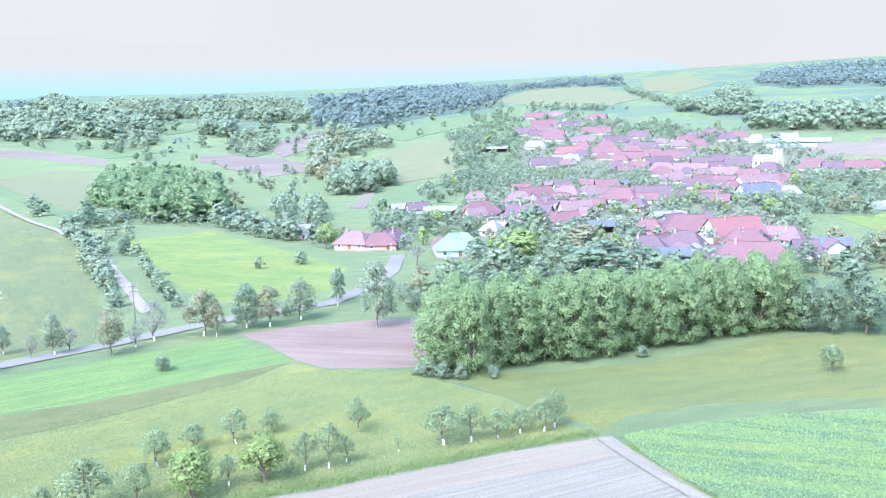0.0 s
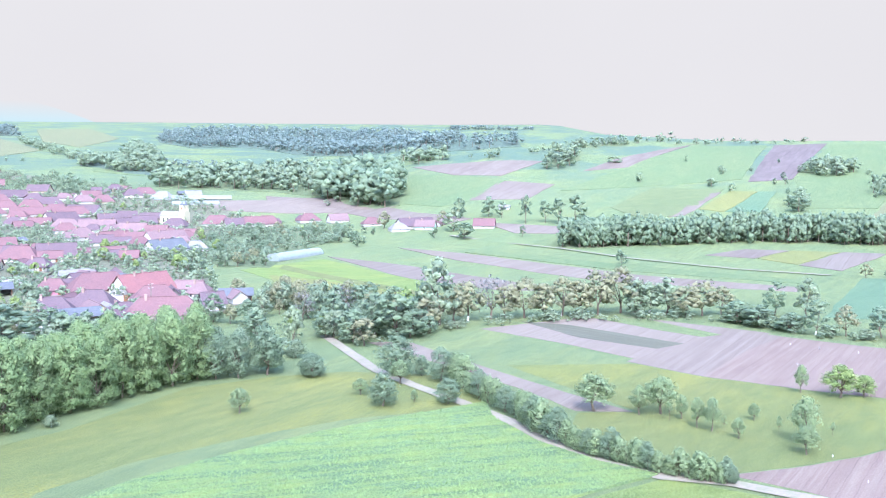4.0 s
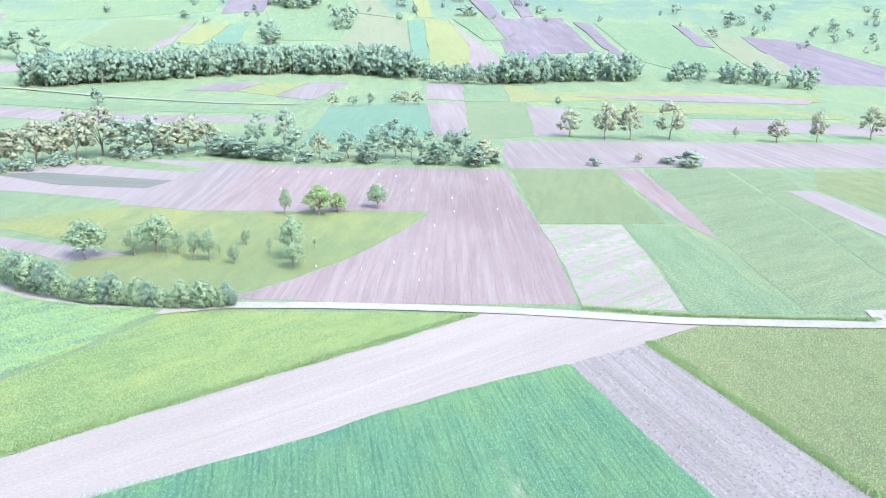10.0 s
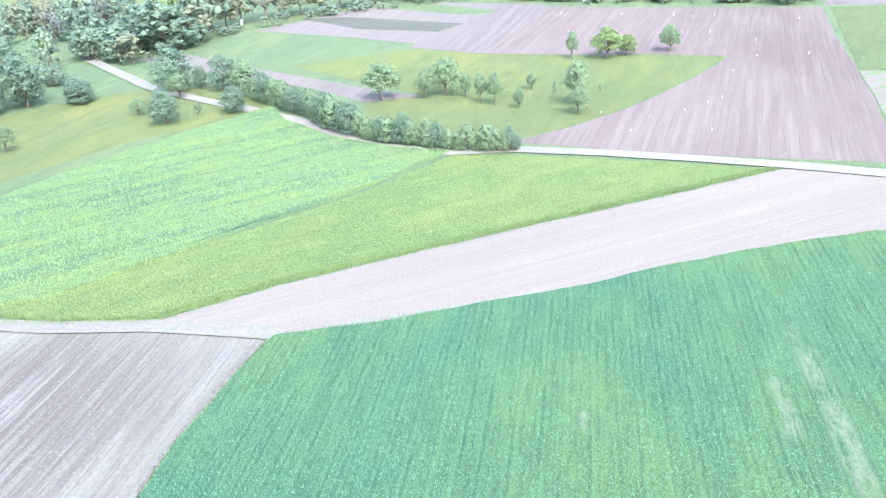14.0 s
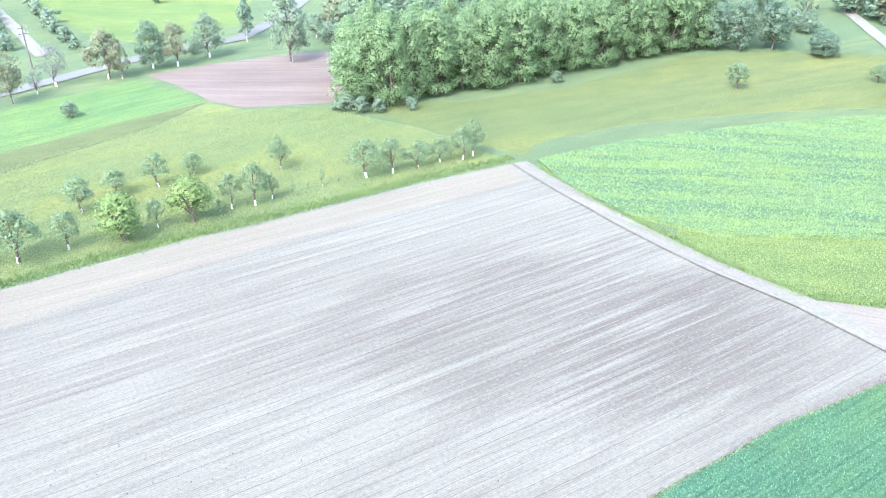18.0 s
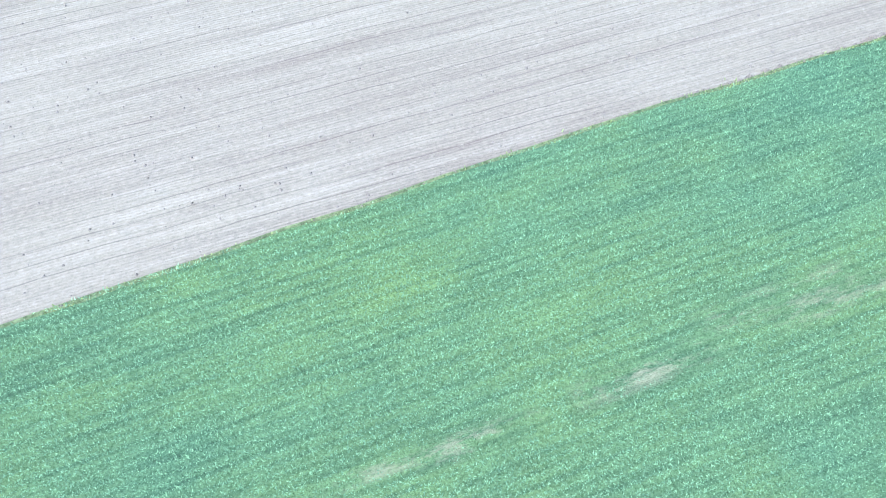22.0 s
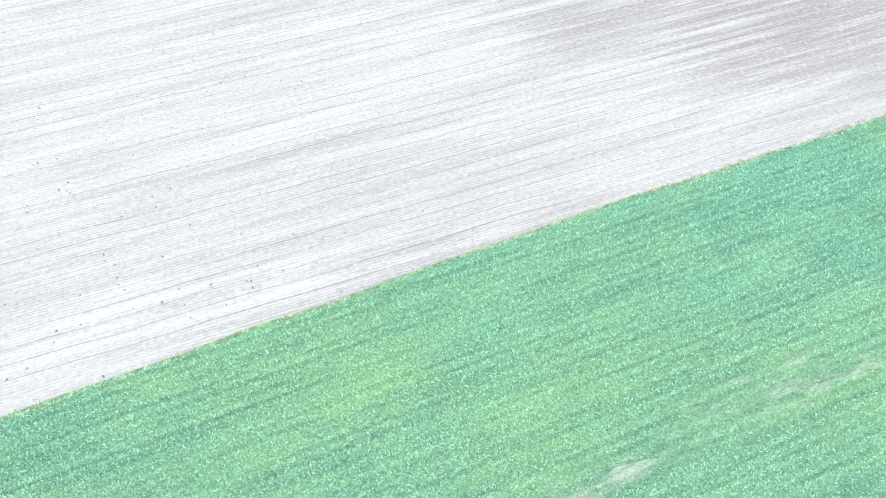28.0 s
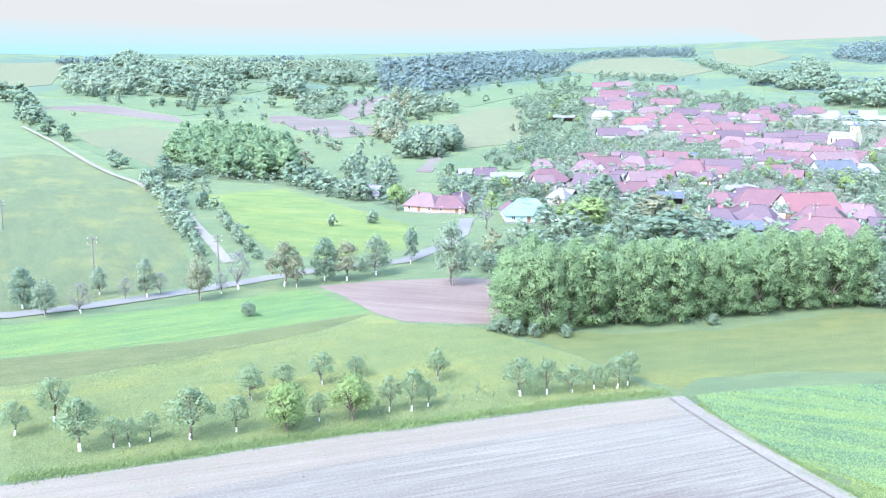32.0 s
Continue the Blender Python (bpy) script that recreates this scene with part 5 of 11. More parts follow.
shed(89.7, 482.4, 5, 26.0, 10.5, "slate")
house(68.4, 284.8, -22, 9.9, 6.5, "pink", "red", 2.4, 2.9, 3.3, 2, 1)
shed(70.0, 297.8, 68, 6.1, 4.9, "plum", 2.4, 1.7)
house(81.5, 280.0, -3, 19.7, 10.5, "cream", "red", 2.2, 4.7, 5.2, 3, 0)
house(77.6, 290.2, -3, 10.9, 5.8, "cream", "plum", 2.3, 2.1, 0.0, 1, 0, "outbuilding", "outbuilding")
house(55.4, 232.9, -17, 11.5, 7.6, "white", "plum", 2.6, 3.5, 3.8, 3, 1)
house(59.0, 242.9, -17, 10.0, 5.7, "cream", "plum", 2.3, 1.7, 0.0, 1, 0, "outbuilding", "outbuilding")
house(63.8, 242.3, -17, 11.7, 5.7, "white", "plum", 2.3, 2.0, 0.0, 1, 0, "outbuilding", "outbuilding")
house(67.5, 238.0, -33, 12.1, 8.0, "white", "plum", 2.6, 4.0, 4.0, 3, 1)
house(63.6, 250.7, 57, 12.0, 5.2, "grey", "red", 2.3, 1.9, 0.0, 1, 0, "outbuilding", "outbuilding")
house(90.3, 265.0, 16, 17.0, 10.5, "white", "bright", 2.7, 4.7, 0.0, 3, 1)
house(92.9, 276.8, 106, 9.4, 5.9, "grey", "red", 2.3, 1.8, 0.0, 1, 0, "outbuilding", "outbuilding")
house(88.2, 275.2, 106, 6.6, 5.9, "grey", "red", 2.3, 2.1, 0.0, 1, 0, "outbuilding", "outbuilding")
house(84.9, 238.7, -16, 13.7, 9.0, "cream", "red", 2.6, 3.9, 4.5, 3, 0)
house(93.3, 247.4, 74, 10.0, 5.4, "grey", "plum", 2.3, 2.3, 0.0, 1, 0, "outbuilding", "outbuilding")
house(75.4, 206.0, -25, 20.9, 10.5, "white", "red", 2.3, 5.1, 5.2, 3, 1)
house(83.2, 213.0, -25, 6.9, 5.2, "grey", "red", 2.3, 2.0, 0.0, 1, 0, "outbuilding", "outbuilding")
house(95.3, 222.8, -8, 6.0, 6.2, "white", "plum", 2.6, 2.8, 0.0, 2, 0)
house(107.2, 233.3, 82, 9.9, 4.6, "white", "rose", 2.3, 1.8, 0.0, 1, 0, "outbuilding", "outbuilding")
house(102.2, 248.1, -40, 7.0, 6.2, "white", "rose", 2.5, 2.9, 3.1, 2, 1)
house(104.3, 261.6, -40, 8.5, 4.6, "white", "rose", 2.3, 2.2, 0.0, 1, 0, "outbuilding", "outbuilding")
shed(108.5, 235.8, -26, 9.1, 6.2, "slate")
shed(58.4, 222.6, -5, 11.7, 7.8, "slate")
house(68.8, 217.1, -2, 9.6, 6.4, "white", "plum", 2.4, 2.9, 3.2, 2, 1)
shed(68.2, 225.5, 88, 11.3, 5.1, "white", 2.4, 1.7)
house(65.4, 229.4, 88, 11.6, 5.7, "cream", "rose", 2.3, 2.1, 0.0, 1, 0, "outbuilding", "outbuilding")
house(73.9, 620.7, 4, 23.7, 10.5, "white", "plum", 2.4, 4.9, 0.0, 0, 0)
house(79.0, 630.7, 94, 10.1, 4.8, "grey", "red", 2.3, 1.8, 0.0, 0, 0, "outbuilding", "outbuilding")
house(68.1, 630.5, 94, 9.4, 5.5, "grey", "plum", 2.3, 2.0, 0.0, 0, 0, "outbuilding", "outbuilding")
house(89.1, 632.6, 11, 20.4, 10.5, "white", "white", 2.4, 4.6, 0.0, 0, 1)
shed(94.8, 644.0, 101, 8.2, 5.1, "slate", 2.4, 1.7)
house(75.1, 708.2, -16, 20.1, 10.5, "white", "white", 2.5, 4.8, 5.2, 0, 0)
house(81.5, 716.9, 74, 6.4, 6.0, "white", "rose", 2.3, 2.1, 0.0, 0, 0, "outbuilding", "outbuilding")
shed(41.7, 701.2, -21, 21.5, 10.5, "white")
house(97.9, 668.2, -6, 26.0, 10.5, "white", "bright", 2.4, 5.0, 5.2, 0, 0)
house(105.9, 678.5, 84, 10.8, 4.8, "white", "red", 2.3, 2.2, 0.0, 0, 0, "outbuilding", "outbuilding")
house(95.3, 795.6, 24, 26.0, 10.5, "white", "rose", 2.2, 5.1, 5.2, 0, 0)
house(103.2, 808.0, 114, 7.9, 5.3, "grey", "rose", 2.3, 2.2, 0.0, 0, 0, "outbuilding", "outbuilding")
shed(98.3, 806.7, 114, 10.4, 5.7, "slate", 2.4, 1.7)
house(99.1, 849.5, 6, 26.0, 10.5, "white", "red", 2.3, 5.1, 0.0, 0, 0)
shed(108.1, 862.2, 6, 11.7, 4.9, "slate", 2.4, 1.7)
house(95.5, 747.3, -22, 23.5, 10.5, "white", "red", 2.7, 4.4, 5.2, 0, 0)
shed(97.2, 755.4, 68, 11.6, 5.8, "slate", 2.4, 1.7)
house(74.7, 791.4, -20, 19.9, 10.5, "cream", "plum", 2.7, 5.0, 0.0, 0, 0)
house(82.0, 801.8, -20, 8.6, 5.2, "white", "plum", 2.3, 1.9, 0.0, 0, 0, "outbuilding", "outbuilding")
house(125.8, 664.7, -21, 25.7, 10.5, "white", "red", 2.4, 4.5, 5.2, 0, 0)
house(124.6, 677.0, -21, 8.8, 5.1, "white", "red", 2.3, 2.2, 0.0, 0, 0, "outbuilding", "outbuilding")
house(133.3, 671.6, 69, 8.7, 5.1, "white", "red", 2.3, 1.9, 0.0, 0, 0, "outbuilding", "outbuilding")
house(138.8, 631.1, -16, 25.0, 10.5, "white", "red", 2.3, 4.6, 0.0, 0, 0)
shed(135.2, 642.5, 74, 6.2, 4.8, "white", 2.4, 1.7)
house(165.4, 623.5, -14, 22.2, 10.5, "white", "red", 2.4, 4.8, 5.2, 0, 0)
house(166.2, 633.6, -14, 6.2, 4.8, "white", "red", 2.3, 2.0, 0.0, 0, 0, "outbuilding", "outbuilding")
house(158.8, 670.5, -13, 22.8, 10.5, "cream", "plum", 2.7, 4.9, 5.2, 0, 0)
house(169.6, 681.4, 77, 10.7, 5.2, "grey", "rose", 2.3, 1.7, 0.0, 0, 0, "outbuilding", "outbuilding")
house(117.9, 728.9, 10, 21.8, 10.5, "white", "rose", 2.2, 5.0, 5.2, 0, 0)
shed(112.7, 738.6, 100, 10.1, 5.3, "white", 2.4, 1.7)
house(138.9, 778.4, -13, 25.6, 10.5, "white", "red", 2.4, 5.2, 0.0, 0, 0)
shed(148.3, 788.6, 77, 11.6, 5.0, "white", 2.4, 1.7)
house(135.6, 792.2, -13, 8.5, 5.3, "grey", "red", 2.3, 1.8, 0.0, 0, 0, "outbuilding", "outbuilding")
house(163.1, 899.2, 14, 13.9, 9.1, "cream", "rose", 2.7, 4.1, 0.0, 0, 0)
shed(169.6, 909.3, 104, 8.9, 4.8, "white", 2.4, 1.7)
house(158.8, 905.9, 104, 10.5, 4.6, "grey", "plum", 2.3, 1.9, 0.0, 0, 0, "outbuilding", "outbuilding")
house(175.0, 625.8, -49, 19.0, 10.5, "white", "plum", 2.4, 5.2, 0.0, 0, 0)
house(173.6, 637.7, 41, 10.7, 5.0, "cream", "plum", 2.3, 2.0, 0.0, 0, 0, "outbuilding", "outbuilding")
house(144.3, 562.3, -23, 18.7, 10.5, "white", "rose", 2.3, 5.0, 5.2, 1, 0)
house(154.3, 567.8, -23, 7.3, 5.1, "grey", "rose", 2.3, 2.2, 0.0, 0, 0, "outbuilding", "outbuilding")
house(159.2, 547.8, -26, 21.1, 10.5, "white", "rose", 2.2, 5.1, 0.0, 1, 0)
house(158.8, 561.9, -26, 6.7, 5.7, "grey", "plum", 2.3, 1.8, 0.0, 0, 0, "outbuilding", "outbuilding")
house(151.2, 602.3, 18, 21.8, 10.5, "white", "plum", 2.4, 4.9, 0.0, 0, 1)
shed(155.8, 614.6, 108, 10.9, 5.3, "white", 2.4, 1.7)
house(174.4, 551.9, 9, 24.2, 10.5, "white", "plum", 2.4, 4.8, 5.2, 1, 1)
shed(170.3, 562.1, 99, 9.1, 5.8, "plum", 2.4, 1.7)
house(197.1, 572.9, -10, 15.7, 10.3, "white", "plum", 2.3, 4.6, 0.0, 0, 0)
house(206.7, 580.3, 80, 10.4, 5.6, "cream", "rose", 2.3, 2.3, 0.0, 0, 0, "outbuilding", "outbuilding")
house(141.9, 459.5, 8, 15.1, 10.0, "white", "red", 2.4, 5.0, 0.0, 1, 0)
shed(137.3, 467.0, 8, 10.3, 5.3, "white", 2.4, 1.7)
house(151.7, 456.5, -26, 24.5, 10.5, "white", "red", 2.4, 4.4, 5.2, 1, 1)
house(149.7, 470.6, 64, 8.7, 5.2, "white", "red", 2.3, 2.0, 0.0, 0, 0, "outbuilding", "outbuilding")
house(166.8, 451.3, 15, 22.9, 10.5, "white", "rose", 2.6, 4.7, 0.0, 1, 1)
house(179.1, 463.4, 105, 7.3, 4.9, "white", "red", 2.3, 1.9, 0.0, 0, 0, "outbuilding", "outbuilding")
house(181.1, 458.4, 2, 12.0, 7.9, "white", "red", 2.3, 3.8, 4.0, 1, 1)
shed(185.7, 468.4, 92, 7.0, 4.8, "white", 2.4, 1.7)
house(149.1, 403.2, 15, 19.0, 10.5, "white", "slate", 2.7, 4.4, 0.0, 1, 1)
house(149.8, 411.9, 105, 6.3, 4.6, "cream", "rose", 2.3, 1.8, 0.0, 0, 0, "outbuilding", "outbuilding")
house(165.2, 405.5, -14, 10.8, 7.1, "white", "white", 2.2, 3.2, 3.6, 1, 0)
house(162.3, 415.6, 76, 10.5, 5.3, "cream", "plum", 2.3, 1.8, 0.0, 0, 0, "outbuilding", "outbuilding")
house(236.6, 542.8, -26, 19.7, 10.5, "white", "red", 2.5, 5.2, 5.2, 1, 0)
house(248.0, 549.9, 64, 10.9, 5.1, "grey", "red", 2.3, 1.9, 0.0, 0, 0, "outbuilding", "outbuilding")
house(249.1, 549.5, -26, 9.3, 5.0, "cream", "rose", 2.3, 2.2, 0.0, 0, 0, "outbuilding", "outbuilding")
house(243.7, 529.3, -15, 14.0, 9.2, "white", "plum", 2.5, 4.0, 0.0, 1, 1)
shed(256.3, 538.4, -15, 9.7, 5.4, "plum", 2.4, 1.7)
shed(252.3, 535.9, 75, 10.5, 5.2, "plum", 2.4, 1.7)
house(256.1, 524.4, -17, 14.8, 9.7, "white", "red", 2.6, 4.7, 0.0, 1, 1)
shed(258.0, 533.0, 73, 11.0, 4.9, "plum", 2.4, 1.7)
house(300.1, 530.3, -9, 15.7, 10.4, "white", "red", 2.3, 4.5, 5.2, 0, 1)
house(299.3, 539.1, 81, 6.5, 5.6, "white", "plum", 2.3, 2.3, 0.0, 0, 0, "outbuilding", "outbuilding")
house(212.4, 718.7, -30, 14.4, 9.5, "white", "plum", 2.4, 4.2, 0.0, 0, 0)
house(222.1, 723.4, -30, 6.9, 4.8, "cream", "red", 2.3, 2.1, 0.0, 0, 0, "outbuilding", "outbuilding")
house(227.8, 731.5, -25, 14.3, 9.4, "white", "plum", 2.5, 4.2, 4.7, 0, 0)
house(237.8, 735.9, -25, 9.2, 4.7, "cream", "red", 2.3, 2.3, 0.0, 0, 0, "outbuilding", "outbuilding")
house(243.0, 704.2, -13, 19.6, 10.5, "white", "red", 2.3, 4.7, 5.2, 0, 0)
house(243.3, 712.3, -13, 6.9, 4.6, "grey", "red", 2.3, 1.8, 0.0, 0, 0, "outbuilding", "outbuilding")
house(143.8, 712.5, 8, 21.4, 10.5, "white", "plum", 2.5, 5.1, 0.0, 0, 0)
shed(146.5, 722.5, 98, 7.8, 5.2, "white", 2.4, 1.7)
house(142.5, 723.5, 8, 10.5, 5.0, "white", "rose", 2.3, 1.9, 0.0, 0, 0, "outbuilding", "outbuilding")
house(100.4, 940.2, -12, 23.7, 10.5, "white", "red", 2.2, 4.9, 0.0, 0, 0)
house(95.6, 952.3, -12, 6.7, 5.4, "cream", "plum", 2.3, 2.1, 0.0, 0, 0, "outbuilding", "outbuilding")
house(119.3, 950.1, 3, 23.4, 10.5, "white", "rose", 2.4, 4.5, 0.0, 0, 0)
house(121.8, 960.3, 93, 9.8, 5.6, "grey", "rose", 2.3, 2.2, 0.0, 0, 0, "outbuilding", "outbuilding")
house(122.3, 831.7, 12, 19.7, 10.5, "white", "plum", 2.3, 4.5, 0.0, 0, 0)
house(128.2, 845.3, 102, 7.5, 4.9, "white", "red", 2.3, 1.9, 0.0, 0, 0, "outbuilding", "outbuilding")
house(170.1, 740.0, -41, 17.7, 10.5, "cream", "plum", 2.4, 4.9, 0.0, 0, 0)
shed(177.1, 745.8, 49, 10.7, 5.8, "white", 2.4, 1.7)
house(248.8, 677.4, -48, 16.6, 10.5, "white", "white", 2.3, 4.9, 5.2, 0, 0)
shed(251.5, 689.9, 42, 9.4, 5.1, "red", 2.4, 1.7)
house(274.8, 679.0, -8, 13.0, 8.6, "white", "white", 2.5, 3.7, 0.0, 0, 0)
shed(269.5, 689.2, -8, 6.4, 5.8, "slate", 2.4, 1.7)
house(273.2, 689.2, 82, 6.2, 5.0, "cream", "rose", 2.3, 2.2, 0.0, 0, 0, "outbuilding", "outbuilding")
house(168.6, 509.6, -32, 16.1, 10.5, "white", "rose", 2.3, 5.1, 0.0, 1, 1)
house(169.2, 523.4, -32, 7.1, 5.4, "white", "red", 2.3, 1.7, 0.0, 0, 0, "outbuilding", "outbuilding")
house(171.5, 519.1, 58, 11.9, 4.7, "white", "plum", 2.3, 2.1, 0.0, 0, 0, "outbuilding", "outbuilding")
house(133.5, 489.9, 9, 14.9, 9.8, "white", "rose", 2.7, 4.7, 4.9, 1, 1)
house(129.2, 501.2, 99, 6.1, 5.1, "white", "rose", 2.3, 2.1, 0.0, 0, 0, "outbuilding", "outbuilding")
house(132.8, 498.2, 99, 9.9, 4.6, "grey", "plum", 2.3, 2.2, 0.0, 0, 0, "outbuilding", "outbuilding")
house(206.7, 540.0, -46, 16.7, 10.5, "white", "plum", 2.3, 4.8, 5.2, 1, 0)
shed(209.6, 549.6, 44, 11.8, 5.4, "red", 2.4, 1.7)
house(210.2, 547.7, 44, 9.7, 5.7, "grey", "plum", 2.3, 1.8, 0.0, 0, 0, "outbuilding", "outbuilding")
house(-29.3, 264.3, -25, 11.1, 7.3, "orange", "rose", 2.6, 3.4, 3.6, 3, 1)
house(-23.4, 273.0, -25, 6.7, 5.1, "white", "rose", 2.3, 1.8, 0.0, 1, 0, "outbuilding", "outbuilding")
house(-21.4, 262.4, 5, 10.0, 6.6, "orange", "red", 2.3, 3.2, 3.3, 2, 0)
shed(-24.1, 272.2, 5, 7.1, 4.9, "red", 2.4, 1.7)
house(-17.4, 273.4, 55, 6.2, 6.2, "white", "plum", 2.3, 2.7, 3.1, 2, 1)
house(-19.5, 283.4, 55, 7.4, 5.3, "grey", "plum", 2.3, 2.0, 0.0, 1, 0, "outbuilding", "outbuilding")
house(-51.4, 296.1, -9, 6.0, 6.2, "white", "white", 2.2, 3.0, 0.0, 2, 0)
house(-57.3, 307.5, -9, 11.4, 4.8, "grey", "red", 2.3, 1.9, 0.0, 1, 0, "outbuilding", "outbuilding")
shed(-58.8, 307.3, 81, 10.3, 5.6, "red", 2.4, 1.7)
house(266.9, 528.7, -33, 17.9, 10.5, "white", "red", 2.3, 4.9, 5.2, 1, 1)
shed(272.8, 537.2, 57, 10.9, 4.6, "red", 2.4, 1.7)
house(278.3, 536.0, 57, 9.2, 5.8, "grey", "rose", 2.3, 2.3, 0.0, 0, 0, "outbuilding", "outbuilding")
house(311.8, 509.0, -11, 13.6, 9.0, "white", "rose", 2.4, 4.1, 0.0, 1, 0)
shed(318.9, 518.6, 79, 8.3, 5.3, "red", 2.4, 1.7)
house(308.6, 461.3, -21, 12.6, 8.3, "white", "red", 2.3, 3.8, 4.2, 1, 0)
house(312.9, 468.3, 69, 7.2, 4.8, "white", "plum", 2.3, 2.0, 0.0, 0, 0, "outbuilding", "outbuilding")
house(316.3, 423.1, -4, 24.6, 10.5, "white", "plum", 2.4, 4.5, 0.0, 1, 1)
house(317.0, 433.8, -4, 11.7, 5.2, "cream", "rose", 2.3, 2.3, 0.0, 0, 0, "outbuilding", "outbuilding")
house(316.3, 412.5, -52, 12.0, 7.9, "mint", "rose", 2.7, 3.7, 0.0, 1, 1)
house(327.8, 416.1, 38, 6.6, 5.6, "white", "red", 2.3, 1.9, 0.0, 0, 0, "outbuilding", "outbuilding")
house(343.0, 387.6, -48, 12.7, 8.4, "white", "red", 2.3, 4.0, 0.0, 1, 1)
house(350.6, 397.7, 42, 8.6, 5.4, "cream", "rose", 2.3, 1.9, 0.0, 0, 0, "outbuilding", "outbuilding")
house(301.8, 420.7, -18, 11.7, 7.7, "white", "white", 2.2, 3.3, 3.9, 1, 0)
house(315.7, 426.8, -18, 11.1, 5.1, "white", "plum", 2.3, 2.0, 0.0, 0, 0, "outbuilding", "outbuilding")
house(93.5, 814.6, -42, 20.7, 10.5, "white", "red", 2.4, 5.0, 0.0, 0, 0)
shed(97.0, 823.2, -42, 9.6, 4.7, "plum", 2.4, 1.7)
house(97.9, 765.1, -21, 19.1, 10.5, "white", "red", 2.6, 4.9, 0.0, 0, 0)
house(86.2, 776.9, 1, 18.7, 10.5, "cream", "plum", 2.4, 4.4, 0.0, 0, 0)
house(160.1, 889.6, -31, 17.9, 10.5, "cream", "red", 2.4, 5.0, 0.0, 0, 0)
shed(161.0, 899.0, 59, 10.8, 4.8, "white", 2.4, 1.7)
house(132.1, 696.2, -9, 15.6, 10.3, "cream", "red", 2.2, 4.6, 5.2, 0, 0)
house(130.0, 707.5, 81, 10.6, 5.5, "grey", "red", 2.3, 2.0, 0.0, 0, 0, "outbuilding", "outbuilding")
house(155.5, 692.4, -31, 14.5, 9.6, "white", "plum", 2.7, 4.7, 4.8, 0, 0)
shed(154.9, 704.5, 59, 9.1, 5.3, "red", 2.4, 1.7)
house(177.5, 697.1, 1, 13.1, 8.6, "white", "rose", 2.5, 3.7, 4.3, 0, 0)
house(182.7, 705.2, 1, 7.8, 5.0, "cream", "red", 2.3, 1.9, 0.0, 0, 0, "outbuilding", "outbuilding")
house(187.9, 705.5, 91, 6.3, 4.8, "white", "red", 2.3, 2.1, 0.0, 0, 0, "outbuilding", "outbuilding")
house(199.8, 702.5, 5, 14.9, 9.8, "white", "red", 2.2, 4.2, 0.0, 0, 0)
house(230.4, 695.5, -5, 15.9, 10.5, "white", "plum", 2.7, 4.7, 5.2, 0, 0)
house(104.1, 651.9, -12, 15.4, 10.2, "white", "plum", 2.4, 4.6, 5.1, 0, 0)
house(97.8, 663.1, 78, 7.4, 5.4, "white", "red", 2.3, 1.8, 0.0, 0, 0, "outbuilding", "outbuilding")
house(87.8, 617.2, 22, 11.0, 7.3, "grey", "rose", 2.5, 3.3, 3.6, 0, 1)
house(93.7, 630.4, 112, 8.2, 4.9, "white", "red", 2.3, 1.8, 0.0, 0, 0, "outbuilding", "outbuilding")
house(118.7, 639.2, 4, 12.5, 8.2, "white", "red", 2.5, 3.7, 4.1, 0, 0)
house(129.4, 623.1, -26, 12.2, 8.1, "white", "red", 2.6, 3.9, 4.0, 0, 0)
house(156.5, 635.3, -15, 18.1, 10.5, "white", "red", 2.7, 4.9, 5.2, 0, 0)
house(152.7, 646.8, 75, 7.3, 5.1, "cream", "red", 2.3, 2.0, 0.0, 0, 0, "outbuilding", "outbuilding")
house(169.1, 642.0, -7, 11.7, 7.7, "grey", "plum", 2.3, 3.4, 3.9, 0, 0)
shed(166.5, 651.5, 83, 11.6, 5.9, "red", 2.4, 1.7)
house(179.0, 590.7, -9, 13.7, 9.0, "grey", "plum", 2.6, 4.0, 0.0, 0, 1)
house(193.6, 596.5, -11, 12.4, 8.2, "cream", "plum", 2.7, 4.0, 0.0, 0, 0)
shed(188.9, 607.6, 79, 11.4, 4.9, "slate", 2.4, 1.7)
house(206.0, 585.3, -20, 13.6, 9.0, "cream", "plum", 2.4, 4.0, 0.0, 0, 0)
house(135.5, 590.8, -25, 13.5, 8.9, "white", "red", 2.4, 3.9, 0.0, 0, 1)
house(122.5, 577.9, 5, 10.9, 7.2, "grey", "red", 2.2, 3.3, 0.0, 1, 0)
house(129.3, 586.2, 95, 8.2, 4.9, "grey", "red", 2.3, 2.2, 0.0, 0, 0, "outbuilding", "outbuilding")
house(40.9, 461.8, 2, 10.1, 6.7, "cream", "red", 2.4, 3.1, 0.0, 1, 0)
house(52.1, 453.5, 4, 9.2, 6.2, "white", "plum", 2.2, 2.7, 3.1, 1, 1)
house(65.3, 474.8, 4, 8.7, 6.2, "white", "plum", 2.2, 2.8, 0.0, 1, 1)
house(59.7, 486.7, 4, 6.5, 4.9, "grey", "rose", 2.3, 1.7, 0.0, 0, 0, "outbuilding", "outbuilding")
house(80.1, 475.6, -9, 10.3, 6.8, "white", "red", 2.7, 3.0, 0.0, 1, 1)
house(88.5, 464.4, 0, 12.1, 8.0, "grey", "red", 2.4, 3.7, 0.0, 1, 0)
shed(96.1, 475.8, 90, 11.2, 4.9, "slate", 2.4, 1.7)
house(14.4, 419.9, -0, 10.4, 6.9, "white", "rose", 2.6, 3.0, 3.4, 1, 1)
